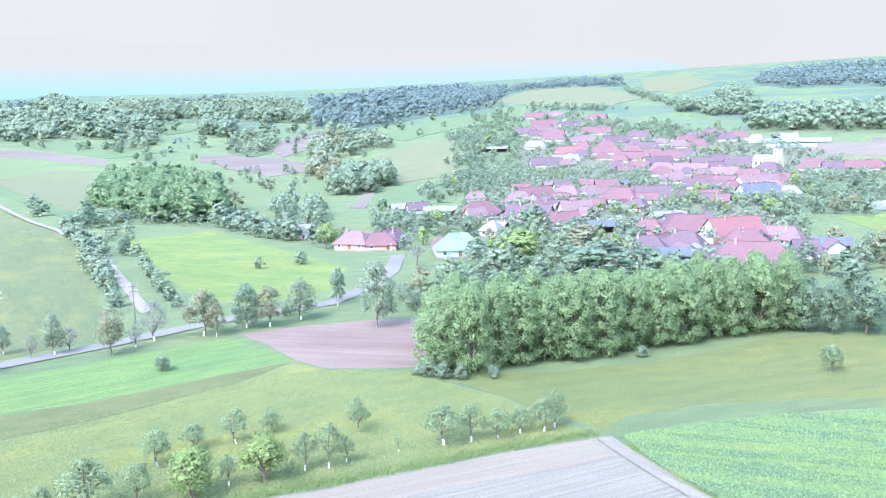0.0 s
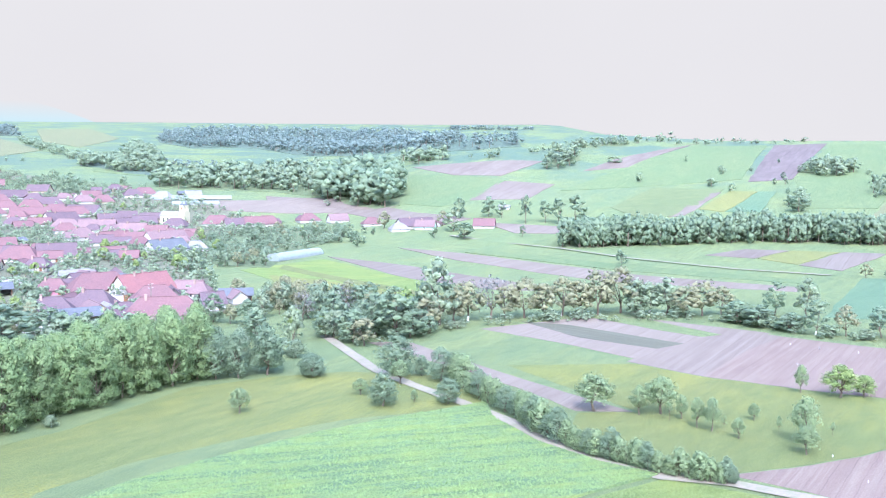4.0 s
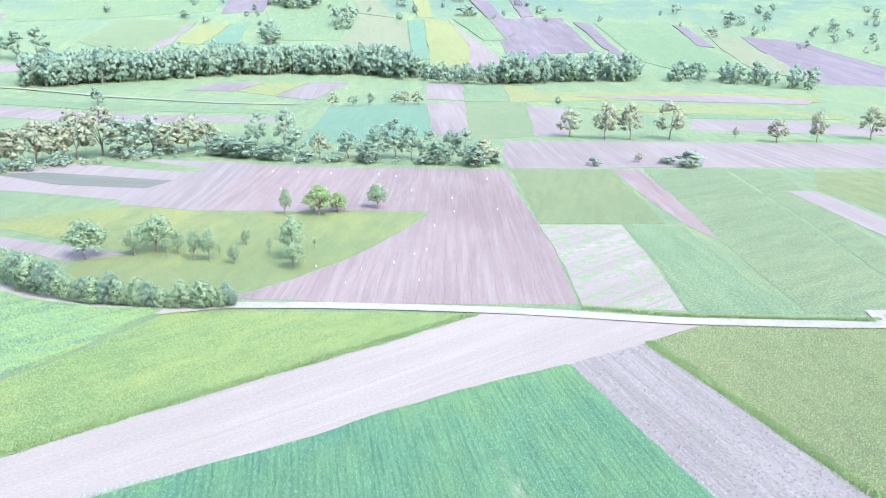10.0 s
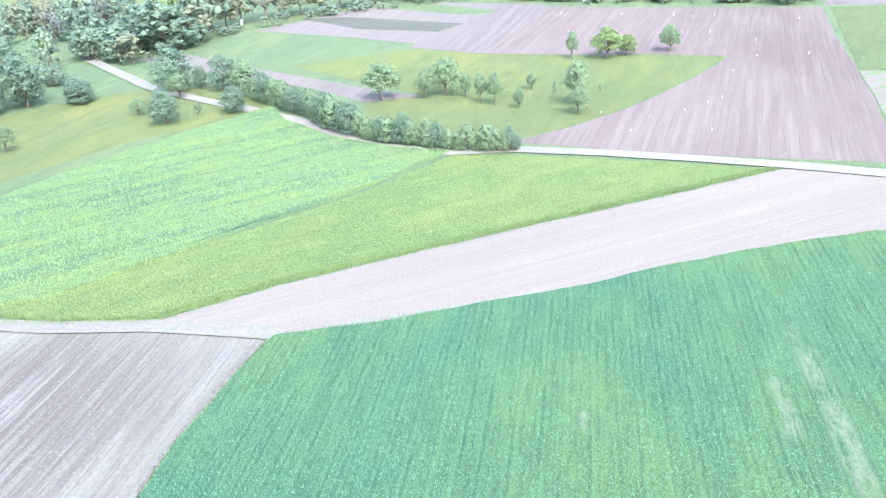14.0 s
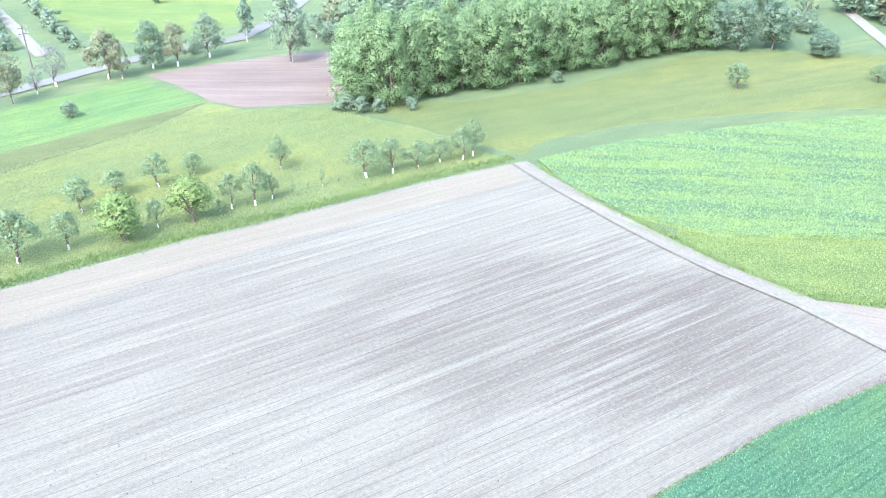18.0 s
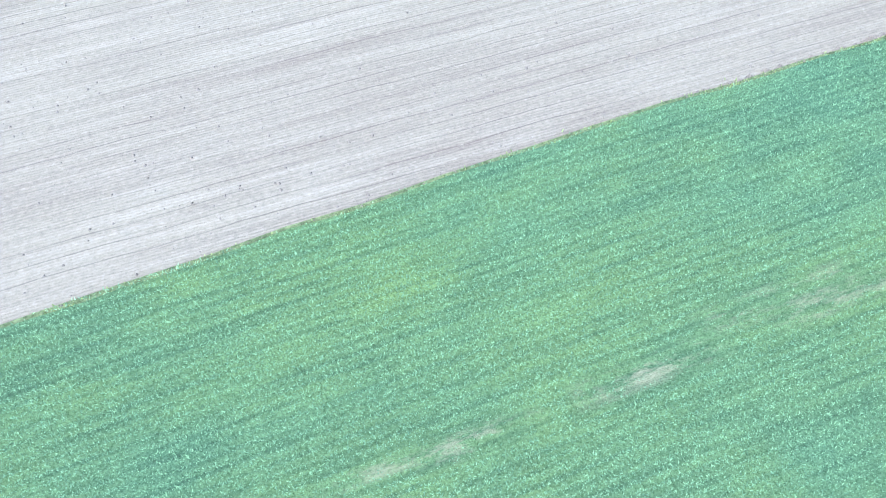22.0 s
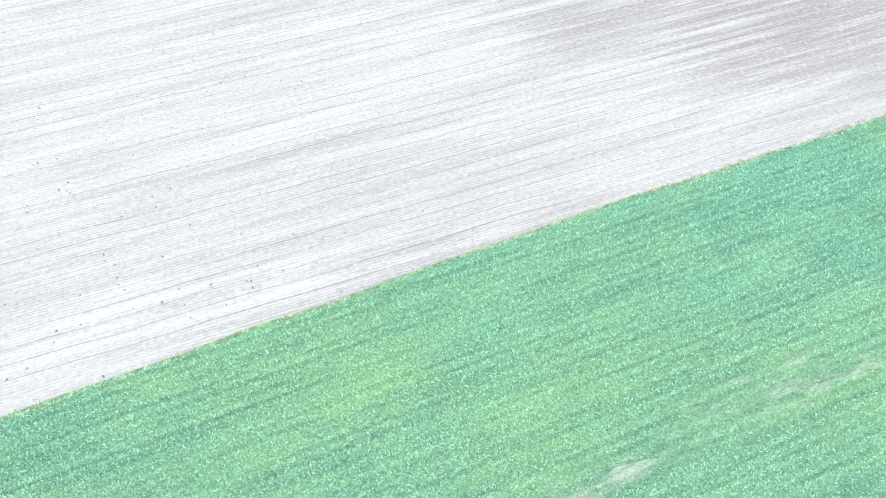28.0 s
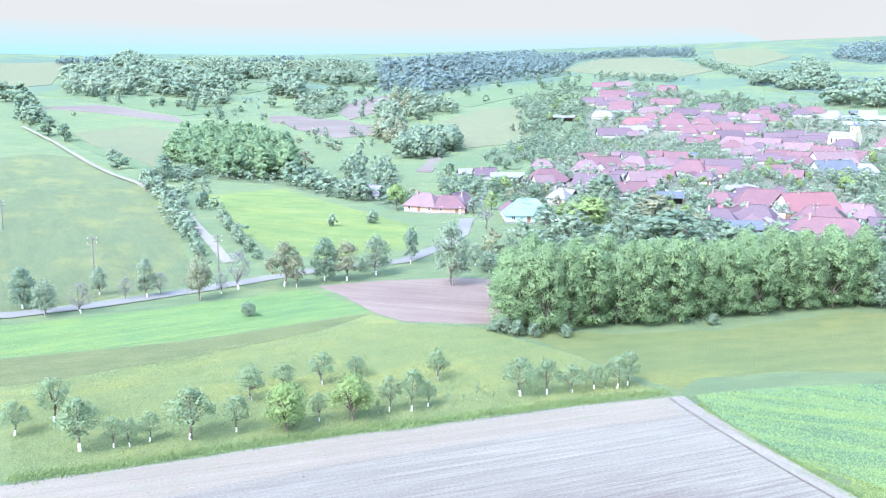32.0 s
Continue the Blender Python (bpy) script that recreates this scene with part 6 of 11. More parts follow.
house(16.5, 431.6, 90, 8.4, 5.1, "white", "plum", 2.3, 2.1, 0.0, 0, 0, "outbuilding", "outbuilding")
house(53.5, 403.4, 0, 7.5, 6.2, "white", "red", 2.3, 3.0, 0.0, 2, 0)
house(66.0, 372.4, -29, 8.8, 6.2, "cream", "red", 2.4, 2.7, 0.0, 2, 0)
house(86.6, 425.4, -34, 9.9, 6.5, "white", "plum", 2.3, 3.1, 0.0, 1, 0)
house(85.6, 436.8, -34, 9.6, 5.5, "cream", "red", 2.3, 2.1, 0.0, 0, 0, "outbuilding", "outbuilding")
house(98.2, 435.0, 8, 9.6, 6.4, "cream", "red", 2.3, 2.7, 3.2, 1, 0)
shed(95.2, 446.0, 98, 8.8, 4.8, "red", 2.4, 1.7)
house(93.3, 390.8, -12, 9.6, 6.4, "white", "red", 2.5, 2.8, 0.0, 2, 0)
house(37.5, 355.1, -29, 7.9, 6.2, "cream", "red", 2.5, 2.8, 3.1, 2, 1)
house(42.1, 366.0, -29, 9.7, 4.9, "cream", "rose", 2.3, 1.8, 0.0, 1, 0, "outbuilding", "outbuilding")
shed(43.7, 365.3, -29, 8.4, 5.5, "white", 2.4, 1.7)
house(137.3, 536.6, -7, 13.5, 8.9, "white", "red", 2.7, 4.0, 4.5, 1, 1)
house(137.7, 548.0, -7, 9.0, 5.7, "cream", "rose", 2.3, 1.9, 0.0, 0, 0, "outbuilding", "outbuilding")
house(153.1, 535.2, -39, 9.9, 6.5, "white", "plum", 2.5, 3.0, 3.3, 1, 0)
house(160.4, 520.7, 17, 12.5, 8.3, "white", "rose", 2.4, 3.6, 4.1, 1, 0)
shed(169.2, 532.8, 107, 8.1, 5.9, "white", 2.4, 1.7)
house(134.4, 455.9, -15, 11.4, 7.5, "white", "plum", 2.6, 3.6, 0.0, 1, 1)
house(141.5, 446.9, -18, 9.6, 6.3, "white", "plum", 2.4, 3.0, 0.0, 1, 0)
house(147.8, 436.6, 5, 11.0, 7.3, "grey", "red", 2.6, 3.4, 3.6, 1, 0)
shed(144.7, 446.5, 95, 9.2, 5.9, "white", 2.4, 1.7)
house(179.1, 498.9, -28, 12.5, 8.2, "cream", "red", 2.6, 3.8, 0.0, 1, 1)
house(186.3, 509.6, -28, 11.2, 5.1, "white", "plum", 2.3, 1.9, 0.0, 0, 0, "outbuilding", "outbuilding")
house(182.4, 484.8, -43, 10.0, 6.6, "cream", "red", 2.3, 3.1, 3.3, 1, 1)
shed(190.9, 490.3, 47, 9.5, 5.6, "slate", 2.4, 1.7)
house(189.1, 475.2, -37, 10.6, 7.0, "white", "red", 2.5, 3.0, 0.0, 1, 1)
shed(192.8, 484.4, -37, 6.1, 5.0, "white", 2.4, 1.7)
house(156.9, 420.5, -29, 10.5, 6.9, "white", "red", 2.4, 3.4, 0.0, 1, 1)
house(157.5, 429.7, -29, 11.3, 4.7, "white", "red", 2.3, 2.1, 0.0, 0, 0, "outbuilding", "outbuilding")
shed(163.1, 428.3, 61, 11.3, 5.0, "red", 2.4, 1.7)
house(121.1, 392.4, -7, 10.0, 6.6, "white", "red", 2.6, 3.2, 0.0, 2, 0)
shed(128.8, 400.4, 83, 11.6, 5.2, "white", 2.4, 1.7)
house(122.5, 375.7, -26, 7.6, 6.2, "grey", "red", 2.5, 2.7, 0.0, 2, 1)
house(119.7, 389.2, -26, 7.4, 5.6, "white", "plum", 2.3, 2.3, 0.0, 1, 0, "outbuilding", "outbuilding")
house(121.1, 389.7, -26, 7.9, 5.9, "cream", "red", 2.3, 2.2, 0.0, 1, 0, "outbuilding", "outbuilding")
house(121.9, 599.0, -15, 13.7, 9.0, "white", "plum", 2.2, 3.9, 4.5, 0, 1)
house(186.4, 675.7, 1, 16.5, 10.5, "white", "rose", 2.6, 4.7, 5.2, 0, 0)
house(200.2, 672.8, -10, 16.1, 10.5, "cream", "red", 2.3, 5.0, 5.2, 0, 0)
house(211.7, 682.3, 80, 8.3, 5.4, "grey", "plum", 2.3, 2.0, 0.0, 0, 0, "outbuilding", "outbuilding")
house(157.8, 577.9, 4, 11.4, 7.5, "white", "plum", 2.7, 3.6, 0.0, 1, 0)
house(175.9, 534.8, -6, 10.2, 6.7, "white", "plum", 2.5, 3.0, 0.0, 1, 1)
house(170.0, 435.8, -30, 10.1, 6.6, "grey", "rose", 2.5, 3.2, 3.3, 1, 0)
shed(170.3, 448.3, 60, 8.8, 4.8, "white", 2.4, 1.7)
house(56.5, 336.9, -2, 6.7, 6.2, "grey", "rose", 2.2, 3.0, 0.0, 2, 0)
house(46.2, 387.5, -36, 9.0, 6.2, "white", "plum", 2.4, 2.8, 3.1, 2, 0)
house(81.5, 302.5, 24, 7.5, 6.2, "white", "plum", 2.3, 2.7, 0.0, 2, 0)
house(87.1, 313.3, 114, 8.1, 5.9, "grey", "rose", 2.3, 2.1, 0.0, 1, 0, "outbuilding", "outbuilding")
house(95.6, 309.1, 4, 6.1, 6.2, "grey", "plum", 2.3, 3.0, 3.1, 2, 0)
shed(90.6, 320.6, 94, 7.5, 5.2, "white", 2.4, 1.7)
house(99.0, 288.1, 7, 6.5, 6.2, "white", "red", 2.6, 2.7, 3.1, 2, 1)
shed(95.7, 298.4, 97, 6.4, 5.8, "slate", 2.4, 1.7)
house(146.1, 663.0, -12, 17.2, 10.5, "white", "red", 2.3, 5.0, 5.2, 0, 0)
house(153.9, 670.4, 78, 7.9, 5.7, "cream", "plum", 2.3, 1.9, 0.0, 0, 0, "outbuilding", "outbuilding")
house(112.6, 697.7, -16, 13.4, 8.8, "white", "red", 2.2, 4.4, 4.4, 0, 0)
shed(113.5, 707.3, 74, 7.7, 4.6, "plum", 2.4, 1.7)
house(115.7, 709.7, -16, 7.5, 4.8, "white", "plum", 2.3, 2.0, 0.0, 0, 0, "outbuilding", "outbuilding")

# ---- planting ----
plant("orchard", -45.4, 73.4, 5.6, 5.4, True, group="orchard rows")
plant("orchard", -42.4, 74.5, 3.4, 2.6, True, group="orchard rows")
plant("orchard", -40.9, 74.9, 3.1, 2.4, True, group="orchard rows")
plant("orchard", -39.4, 76.3, 3.3, 3.1, True, group="orchard rows")
plant("orchard", -35.4, 77.2, 5.6, 6.3, True, group="orchard rows")
plant("orchard", -31.3, 79.6, 4.1, 3.6, True, group="orchard rows")
plant("orchard", -52.1, 80.6, 5.0, 4.6, True, group="orchard rows")
plant("orchard", -32.6, 89.0, 4.3, 4.5, True, group="orchard rows")
plant("orchard", -29.9, 93.8, 3.1, 3.8, True, group="orchard rows")
plant("orchard", -23.2, 83.3, 3.4, 2.1, True, group="orchard rows")
plant("orchard", -25.5, 95.3, 4.2, 3.9, True, group="orchard rows")
plant("orchard", -22.0, 98.9, 2.8, 3.5, True, group="orchard rows")
plant("orchard", -15.9, 86.9, 4.3, 3.1, True, group="orchard rows")
plant("orchard", -13.4, 87.3, 5.0, 3.7, True, group="orchard rows")
plant("orchard", -11.7, 88.9, 3.2, 2.2, True, group="orchard rows")
plant("orchard", -11.3, 98.1, 4.3, 3.6, True, group="orchard rows")
plant("orchard", -1.0, 93.4, 4.8, 5.2, True, group="orchard rows")
plant("orchard", 2.2, 94.2, 4.5, 3.4, True, group="orchard rows")
plant("orchard", 5.3, 95.1, 3.4, 4.1, True, group="orchard rows")
plant("orchard", 8.1, 96.8, 3.1, 3.2, True, group="orchard rows")
plant("orchard", 11.0, 97.1, 4.1, 3.9, True, group="orchard rows")
plant("orchard", 12.4, 98.3, 4.5, 3.7, True, group="orchard rows")
plant("orchard", -54.2, 76.7, 3.8, 3.6, True, group="orchard rows")
plant("young", -9.4, 89.3, 1.8, 0.9, True, group="orchard saplings")
plant("young", -7.6, 89.9, 1.4, 0.7, True, group="orchard saplings")
plant("young", -6.1, 91.5, 2.3, 1.2, True, group="orchard saplings")
plant("young", 9.5, 96.8, 1.8, 1.0, True, group="orchard saplings")
plant("young", -17.1, 86.4, 1.7, 0.8, True, group="orchard saplings")
plant("young", -4.2, 91.3, 1.3, 0.7, True, group="orchard saplings")
plant("lime", -26.0, 80.6, 5.4, 5.6)
plant("lime", -19.6, 84.1, 5.3, 5.8)
plant("fruit", 55.1, 118.9, 4.0, 3.7)
plant("fruit", 76.4, 117.1, 2.8, 3.1)
plant("fruit", 86.2, 119.4, 4.4, 4.5)
plant("fruit", 80.6, 107.5, 2.1, 1.5)
plant("dark", 75.2, 108.7, 5.5, 5.5)
plant("dark", 84.4, 103.3, 4.3, 4.9)
plant("dark", 89.2, 124.8, 8.0, 7.8)
plant("dark", 93.5, 116.6, 6.3, 5.3)
plant("dark", 93.0, 121.8, 4.1, 3.1)
plant("dark", 77.1, 135.1, 4.2, 5.8)
plant("dark", 61.7, 143.0, 8.6, 6.0)
plant("dark", 65.3, 141.2, 8.8, 5.4)
plant("dark", 70.8, 140.6, 9.4, 7.0)
plant("bush", 82.8, 151.3, 3.7, 4.8)
plant("fruit", 99.7, 85.5, 6.0, 7.4)
plant("fruit", 103.7, 79.8, 4.7, 3.6)
plant("fruit", 106.7, 78.0, 5.9, 6.5)
plant("fruit", 104.7, 70.0, 4.6, 2.5)
plant("fruit", 104.8, 67.6, 5.0, 2.8)
plant("fruit", 104.7, 63.2, 3.1, 2.1)
plant("fruit", 114.9, 67.0, 2.7, 2.0)
plant("fruit", 109.7, 56.1, 6.7, 4.5)
plant("fruit", 105.5, 53.6, 4.0, 3.9)
plant("young", 116.4, 55.6, 2.1, 1.1)
plant("fruit", 136.4, 71.1, 5.0, 2.8)
plant("lime", 138.8, 65.4, 5.6, 6.8)
plant("lime", 142.3, 63.0, 3.9, 4.3)
plant("fruit", 147.7, 57.2, 4.9, 4.8)
plant("young", 111.2, 60.8, 2.8, 1.2)
plant("young", 104.6, 74.8, 2.8, 1.3)
plant("young", 106.9, 66.9, 2.2, 1.1)
plant("fruit", 106.8, 74.2, 3.8, 2.2)
plant("shrub", 95.2, 114.1, 5.3, 4.9, group="hedge row")
plant("shrub", 93.3, 109.9, 6.0, 5.6, group="hedge row")
plant("shrub", 91.5, 105.8, 3.7, 3.5, group="hedge row")
plant("dark", 90.6, 102.7, 5.1, 3.6, group="hedge row")
plant("shrub", 90.0, 99.9, 4.6, 3.9, group="hedge row")
plant("shrub", 89.2, 96.9, 4.8, 3.5, group="hedge row")
plant("dark", 88.6, 94.2, 4.1, 3.7, group="hedge row")
plant("dark", 88.1, 91.6, 3.8, 2.7, group="hedge row")
plant("shrub", 87.1, 89.1, 4.7, 3.1, group="hedge row")
plant("shrub", 86.0, 86.5, 5.1, 3.8, group="hedge row")
plant("dark", 85.0, 84.2, 5.3, 3.9, group="hedge row")
plant("shrub", 84.2, 82.0, 5.2, 4.5, group="hedge row")
plant("dark", 83.6, 79.9, 3.6, 3.1, group="hedge row")
plant("dark", 83.3, 77.8, 5.1, 3.8, group="hedge row")
plant("shrub", 83.1, 75.9, 3.9, 2.7, group="hedge row")
plant("shrub", 82.9, 74.3, 3.3, 2.7, group="hedge row")
plant("shrub", 82.8, 73.0, 3.1, 2.4, group="hedge row")
plant("dark", 82.8, 71.7, 3.6, 2.9, group="hedge row")
plant("shrub", 83.0, 70.6, 3.7, 3.2, group="hedge row")
plant("dark", 83.1, 69.4, 3.1, 2.1, group="hedge row")
plant("dark", 83.5, 68.5, 4.5, 3.1, group="hedge row")
plant("shrub", 83.6, 67.4, 3.5, 3.0, group="hedge row")
plant("shrub", 83.7, 66.0, 2.4, 1.7, group="hedge row")
plant("shrub", 83.9, 64.5, 3.8, 3.3, group="hedge row")
plant("dark", 84.0, 63.0, 3.7, 2.8, group="hedge row")
plant("shrub", 84.3, 61.6, 2.8, 2.5, group="hedge row")
plant("shrub", 84.7, 60.3, 2.5, 2.2, group="hedge row")
plant("shrub", 85.2, 59.1, 3.6, 3.3, group="hedge row")
plant("shrub", 85.5, 57.8, 2.4, 2.1, group="hedge row")
plant("shrub", 86.0, 56.7, 3.7, 3.4, group="hedge row")
plant("shrub", 86.5, 55.5, 3.1, 2.4, group="hedge row")
plant("shrub", 86.9, 54.5, 2.6, 1.8, group="hedge row")
plant("dark", 87.5, 54.0, 3.4, 2.4, group="hedge row")
plant("dark", 87.9, 53.5, 2.4, 1.9, group="hedge row")
plant("grove", -1.9, 124.0, 10.0, 8.0, group="grove")
plant("grove", 0.7, 124.7, 12.3, 7.6, group="grove")
plant("grove", 3.3, 122.6, 13.4, 6.9, group="grove")
plant("grove", 6.7, 124.6, 13.2, 7.1, group="grove")
plant("grove", 10.6, 126.7, 13.5, 8.1, group="grove")
plant("grove", 14.8, 128.4, 11.5, 7.7, group="grove")
plant("grove", 19.4, 128.5, 13.2, 7.4, group="grove")
plant("grove", 24.3, 130.7, 13.6, 8.5, group="grove")
plant("grove", 29.6, 134.1, 12.3, 7.8, group="grove")
plant("grove", 34.6, 135.8, 12.3, 7.4, group="grove")
plant("grove", 39.1, 137.1, 11.6, 7.6, group="grove")
plant("grove", 44.0, 140.4, 13.5, 8.1, group="grove")
plant("grove", 48.5, 141.3, 12.0, 7.0, group="grove")
plant("grove", 53.6, 142.8, 13.1, 8.5, group="grove")
plant("grove", 59.1, 145.2, 13.1, 8.3, group="grove")
plant("grove", -2.0, 131.2, 10.9, 8.3, group="grove")
plant("grove", 1.0, 130.1, 12.9, 7.4, group="grove")
plant("grove", 3.9, 130.1, 13.0, 8.2, group="grove")
plant("grove", 8.0, 131.0, 13.5, 8.1, group="grove")
plant("grove", 12.4, 133.3, 11.2, 7.9, group="grove")
plant("grove", 17.3, 134.2, 12.8, 7.7, group="grove")
plant("grove", 22.9, 137.2, 12.8, 8.4, group="grove")
plant("grove", 28.2, 138.0, 12.7, 8.3, group="grove")
plant("grove", 34.2, 141.5, 12.0, 8.5, group="grove")
plant("grove", 39.8, 143.8, 12.9, 8.8, group="grove")
plant("grove", 44.9, 146.1, 12.4, 7.9, group="grove")
plant("grove", 49.5, 146.3, 13.2, 8.7, group="grove")
plant("grove", 55.7, 149.2, 12.9, 8.2, group="grove")
plant("grove", 61.9, 152.0, 11.6, 8.4, group="grove")
plant("grove", -2.1, 137.4, 10.9, 7.6, group="grove")
plant("grove", 1.3, 137.2, 13.1, 8.1, group="grove")
plant("grove", 4.7, 137.1, 11.3, 7.1, group="grove")
plant("grove", 9.5, 138.2, 12.8, 7.2, group="grove")
plant("grove", 14.6, 140.6, 12.7, 6.9, group="grove")
plant("grove", 20.5, 141.8, 11.7, 6.9, group="grove")
plant("grove", 26.5, 142.8, 12.0, 7.2, group="grove")
plant("grove", 32.9, 145.4, 11.3, 7.7, group="grove")
plant("grove", 39.5, 148.3, 12.7, 8.0, group="grove")
plant("grove", 45.0, 150.1, 13.4, 6.8, group="grove")
plant("grove", 50.8, 152.7, 11.9, 7.6, group="grove")
plant("grove", 57.1, 154.3, 13.2, 7.5, group="grove")
plant("grove", 63.8, 156.5, 12.7, 7.0, group="grove")
plant("bush", -3.4, 121.6, 2.9, 3.4)
plant("bush", -1.0, 119.7, 2.6, 3.0)
plant("bush", 1.5, 119.1, 2.3, 2.5)
plant("bush", 6.1, 119.5, 2.1, 2.2)
plant("bush", 30.1, 128.9, 2.0, 2.3)
plant("bush", -4.9, 122.4, 1.6, 2.1)
plant("pale", -13.4, 154.2, 12.3, 9.0, True, group="roadside row")
plant("pale", -29.3, 162.7, 8.3, 7.5, True, group="roadside row")
plant("pale", -77.9, 124.7, 6.2, 5.1, True, group="roadside row")
plant("pale", -67.1, 139.2, 7.0, 4.6, True, group="roadside row")
plant("pale", -76.5, 140.4, 5.2, 3.6, True, group="roadside row")
plant("bush", -6.3, 167.5, 4.5, 5.1, True, group="roadside row")
plant("pale", -9.5, 174.7, 4.9, 4.8, True, group="roadside row")
plant("brown", -57.0, 138.2, 8.5, 5.9, True, group="roadside row")
plant("brown", -45.0, 150.7, 8.5, 8.1, True, group="roadside row")
plant("brown", -34.2, 156.9, 7.9, 6.8, True, group="roadside row")
plant("brown", -42.5, 150.0, 6.5, 4.2, True, group="roadside row")
plant("grey", -54.8, 143.2, 4.2, 3.1, True, group="roadside row")
plant("grey", -53.0, 147.5, 7.5, 6.5, True, group="roadside row")
plant("grey", -65.8, 142.0, 4.2, 4.1, True, group="roadside row")
plant("grey", -73.3, 127.4, 5.2, 5.2, True, group="roadside row")
plant("grey", -70.3, 137.6, 4.1, 3.0, True, group="roadside row")
plant("dark", -84.5, 129.3, 7.2, 4.9, True, group="roadside row")
plant("dark", -38.5, 156.4, 8.7, 6.1, True, group="roadside row")
plant("slim", -23.6, 175.0, 8.1, 3.6, True, group="roadside row")
plant("dark", -102.9, 266.0, 6.2, 4.0, True, group="roadside row")
plant("dark", -193.5, 397.6, 8.1, 10.7, True, group="roadside row")
plant("dark", -148.8, 345.8, 9.4, 7.0, True, group="roadside row")
plant("bush", -139.4, 310.0, 5.7, 6.5)
plant("bush", -153.1, 337.5, 6.2, 6.6)
plant("bush", -138.3, 310.2, 6.1, 6.5)
plant("bush", -126.8, 289.6, 6.2, 6.1)
plant("bush", -116.0, 267.3, 5.7, 6.0)
plant("bush", -105.2, 244.4, 5.6, 5.5)
plant("bush", -96.5, 227.1, 4.9, 5.5)
plant("bush", -90.0, 214.0, 4.9, 4.9)
plant("bush", -83.5, 201.4, 4.9, 4.9)
plant("bush", -77.5, 189.4, 4.7, 4.6)
plant("bush", -72.8, 180.1, 3.9, 4.1)
plant("bush", -78.5, 218.2, 3.4, 3.7)
plant("bush", -71.7, 203.5, 3.5, 3.8)
plant("bush", -67.6, 195.2, 3.1, 3.3)
plant("bush", -62.8, 186.2, 3.5, 3.7)
plant("bush", -58.5, 177.9, 2.6, 3.0)
plant("bush", -163.1, 384.7, 6.5, 5.9)
plant("dark", -158.5, 367.0, 10.3, 7.7)
plant("dark", -102.9, 262.7, 5.6, 3.7)
plant("bush", -32.9, 166.2, 2.9, 2.6)
plant("bush", -44.9, 127.6, 2.5, 2.8)
plant("bush", -51.9, 229.4, 3.6, 3.9)
plant("bush", -41.7, 236.1, 4.0, 4.3)
plant("bush", -207.4, 419.5, 8.8, 7.1)
plant("dark", -315.0, 550.1, 13.1, 13.8)
plant("dark", -295.1, 535.1, 12.0, 11.2)
plant("dark", -396.8, 660.4, 20.2, 18.4)
plant("dark", -424.7, 683.0, 17.1, 19.0)
plant("bush", -353.1, 599.9, 12.6, 20.9)
plant("bush", -96.0, 357.2, 8.4, 10.9)
plant("bush", -83.7, 337.2, 7.0, 9.3)
plant("bush", -72.7, 318.9, 6.7, 8.8)
plant("bush", -62.4, 300.2, 6.3, 8.3)
plant("bush", -114.3, 406.8, 8.5, 11.2)
plant("brown", -103.3, 408.4, 9.6, 11.3)
plant("pale", -47.2, 311.5, 9.9, 8.6)
plant("bush", -54.7, 292.0, 8.1, 8.1)
plant("pale", 12.0, 194.8, 8.9, 12.3)
plant("pale", 0.0, 184.4, 8.9, 8.8)
plant("brown", -6.1, 180.4, 7.5, 7.3)
plant("grey", -8.6, 228.4, 10.9, 8.0)
plant("lime", 19.7, 228.6, 9.5, 14.4)
plant("brown", 38.5, 232.0, 10.0, 16.0)
plant("dark", 36.1, 193.1, 10.6, 17.4)
plant("pale", 28.6, 218.7, 7.6, 10.5)
plant("dark", 48.5, 205.3, 7.3, 10.0)
plant("pale", 7.8, 223.0, 6.1, 9.1)
plant("pale", 50.4, 185.0, 7.4, 7.8)
plant("dark", 2.4, 245.4, 7.4, 7.3)
plant("dark", 28.4, 273.8, 12.4, 12.3)
plant("dark", 43.4, 282.8, 7.0, 8.9)
plant("lime", -39.0, 266.8, 8.6, 8.5)
plant("slim", -23.9, 179.5, 8.1, 4.1)
plant("dark", 6.6, 293.1, 6.0, 7.1)
plant("dark", 64.4, 149.3, 8.8, 6.0)
plant("pale", 68.0, 146.2, 8.6, 5.9)
plant("dark", 72.0, 143.1, 8.3, 6.2)
plant("pale", 88.9, 164.1, 9.0, 6.7)
plant("brown", 89.8, 198.6, 5.2, 5.7)
plant("dark", 76.5, 133.5, 4.0, 4.9)
plant("bush", 82.3, 156.5, 3.5, 5.7)
plant("bush", -6.4, 170.4, 3.5, 5.1)
plant("bush", 80.2, 198.8, 4.9, 6.2)
plant("plain", -13.4, 261.2, 5.0, 4.9)
plant("pale", 16.8, 221.2, 6.1, 7.6)
plant("plain", 64.0, 193.8, 4.2, 6.8)
plant("plain", 55.7, 259.0, 8.0, 8.2)
plant("dark", 106.4, 163.9, 6.1, 6.0)
plant("dark", 113.4, 165.8, 7.4, 6.8)
plant("pale", 105.3, 170.7, 5.6, 6.2)
plant("dark", 111.2, 164.5, 10.0, 9.1, True, group="tree row by the lane")
plant("dark", 111.3, 155.8, 12.5, 12.3, group="tree row by the lane")
plant("pale", 130.9, 164.5, 17.2, 15.5, group="tree row by the lane")
plant("brown", 140.8, 164.9, 11.3, 12.3, True, group="tree row by the lane")
plant("grey", 147.5, 163.3, 11.9, 12.6, group="tree row by the lane")
plant("brown", 156.2, 159.5, 11.2, 12.8, group="tree row by the lane")
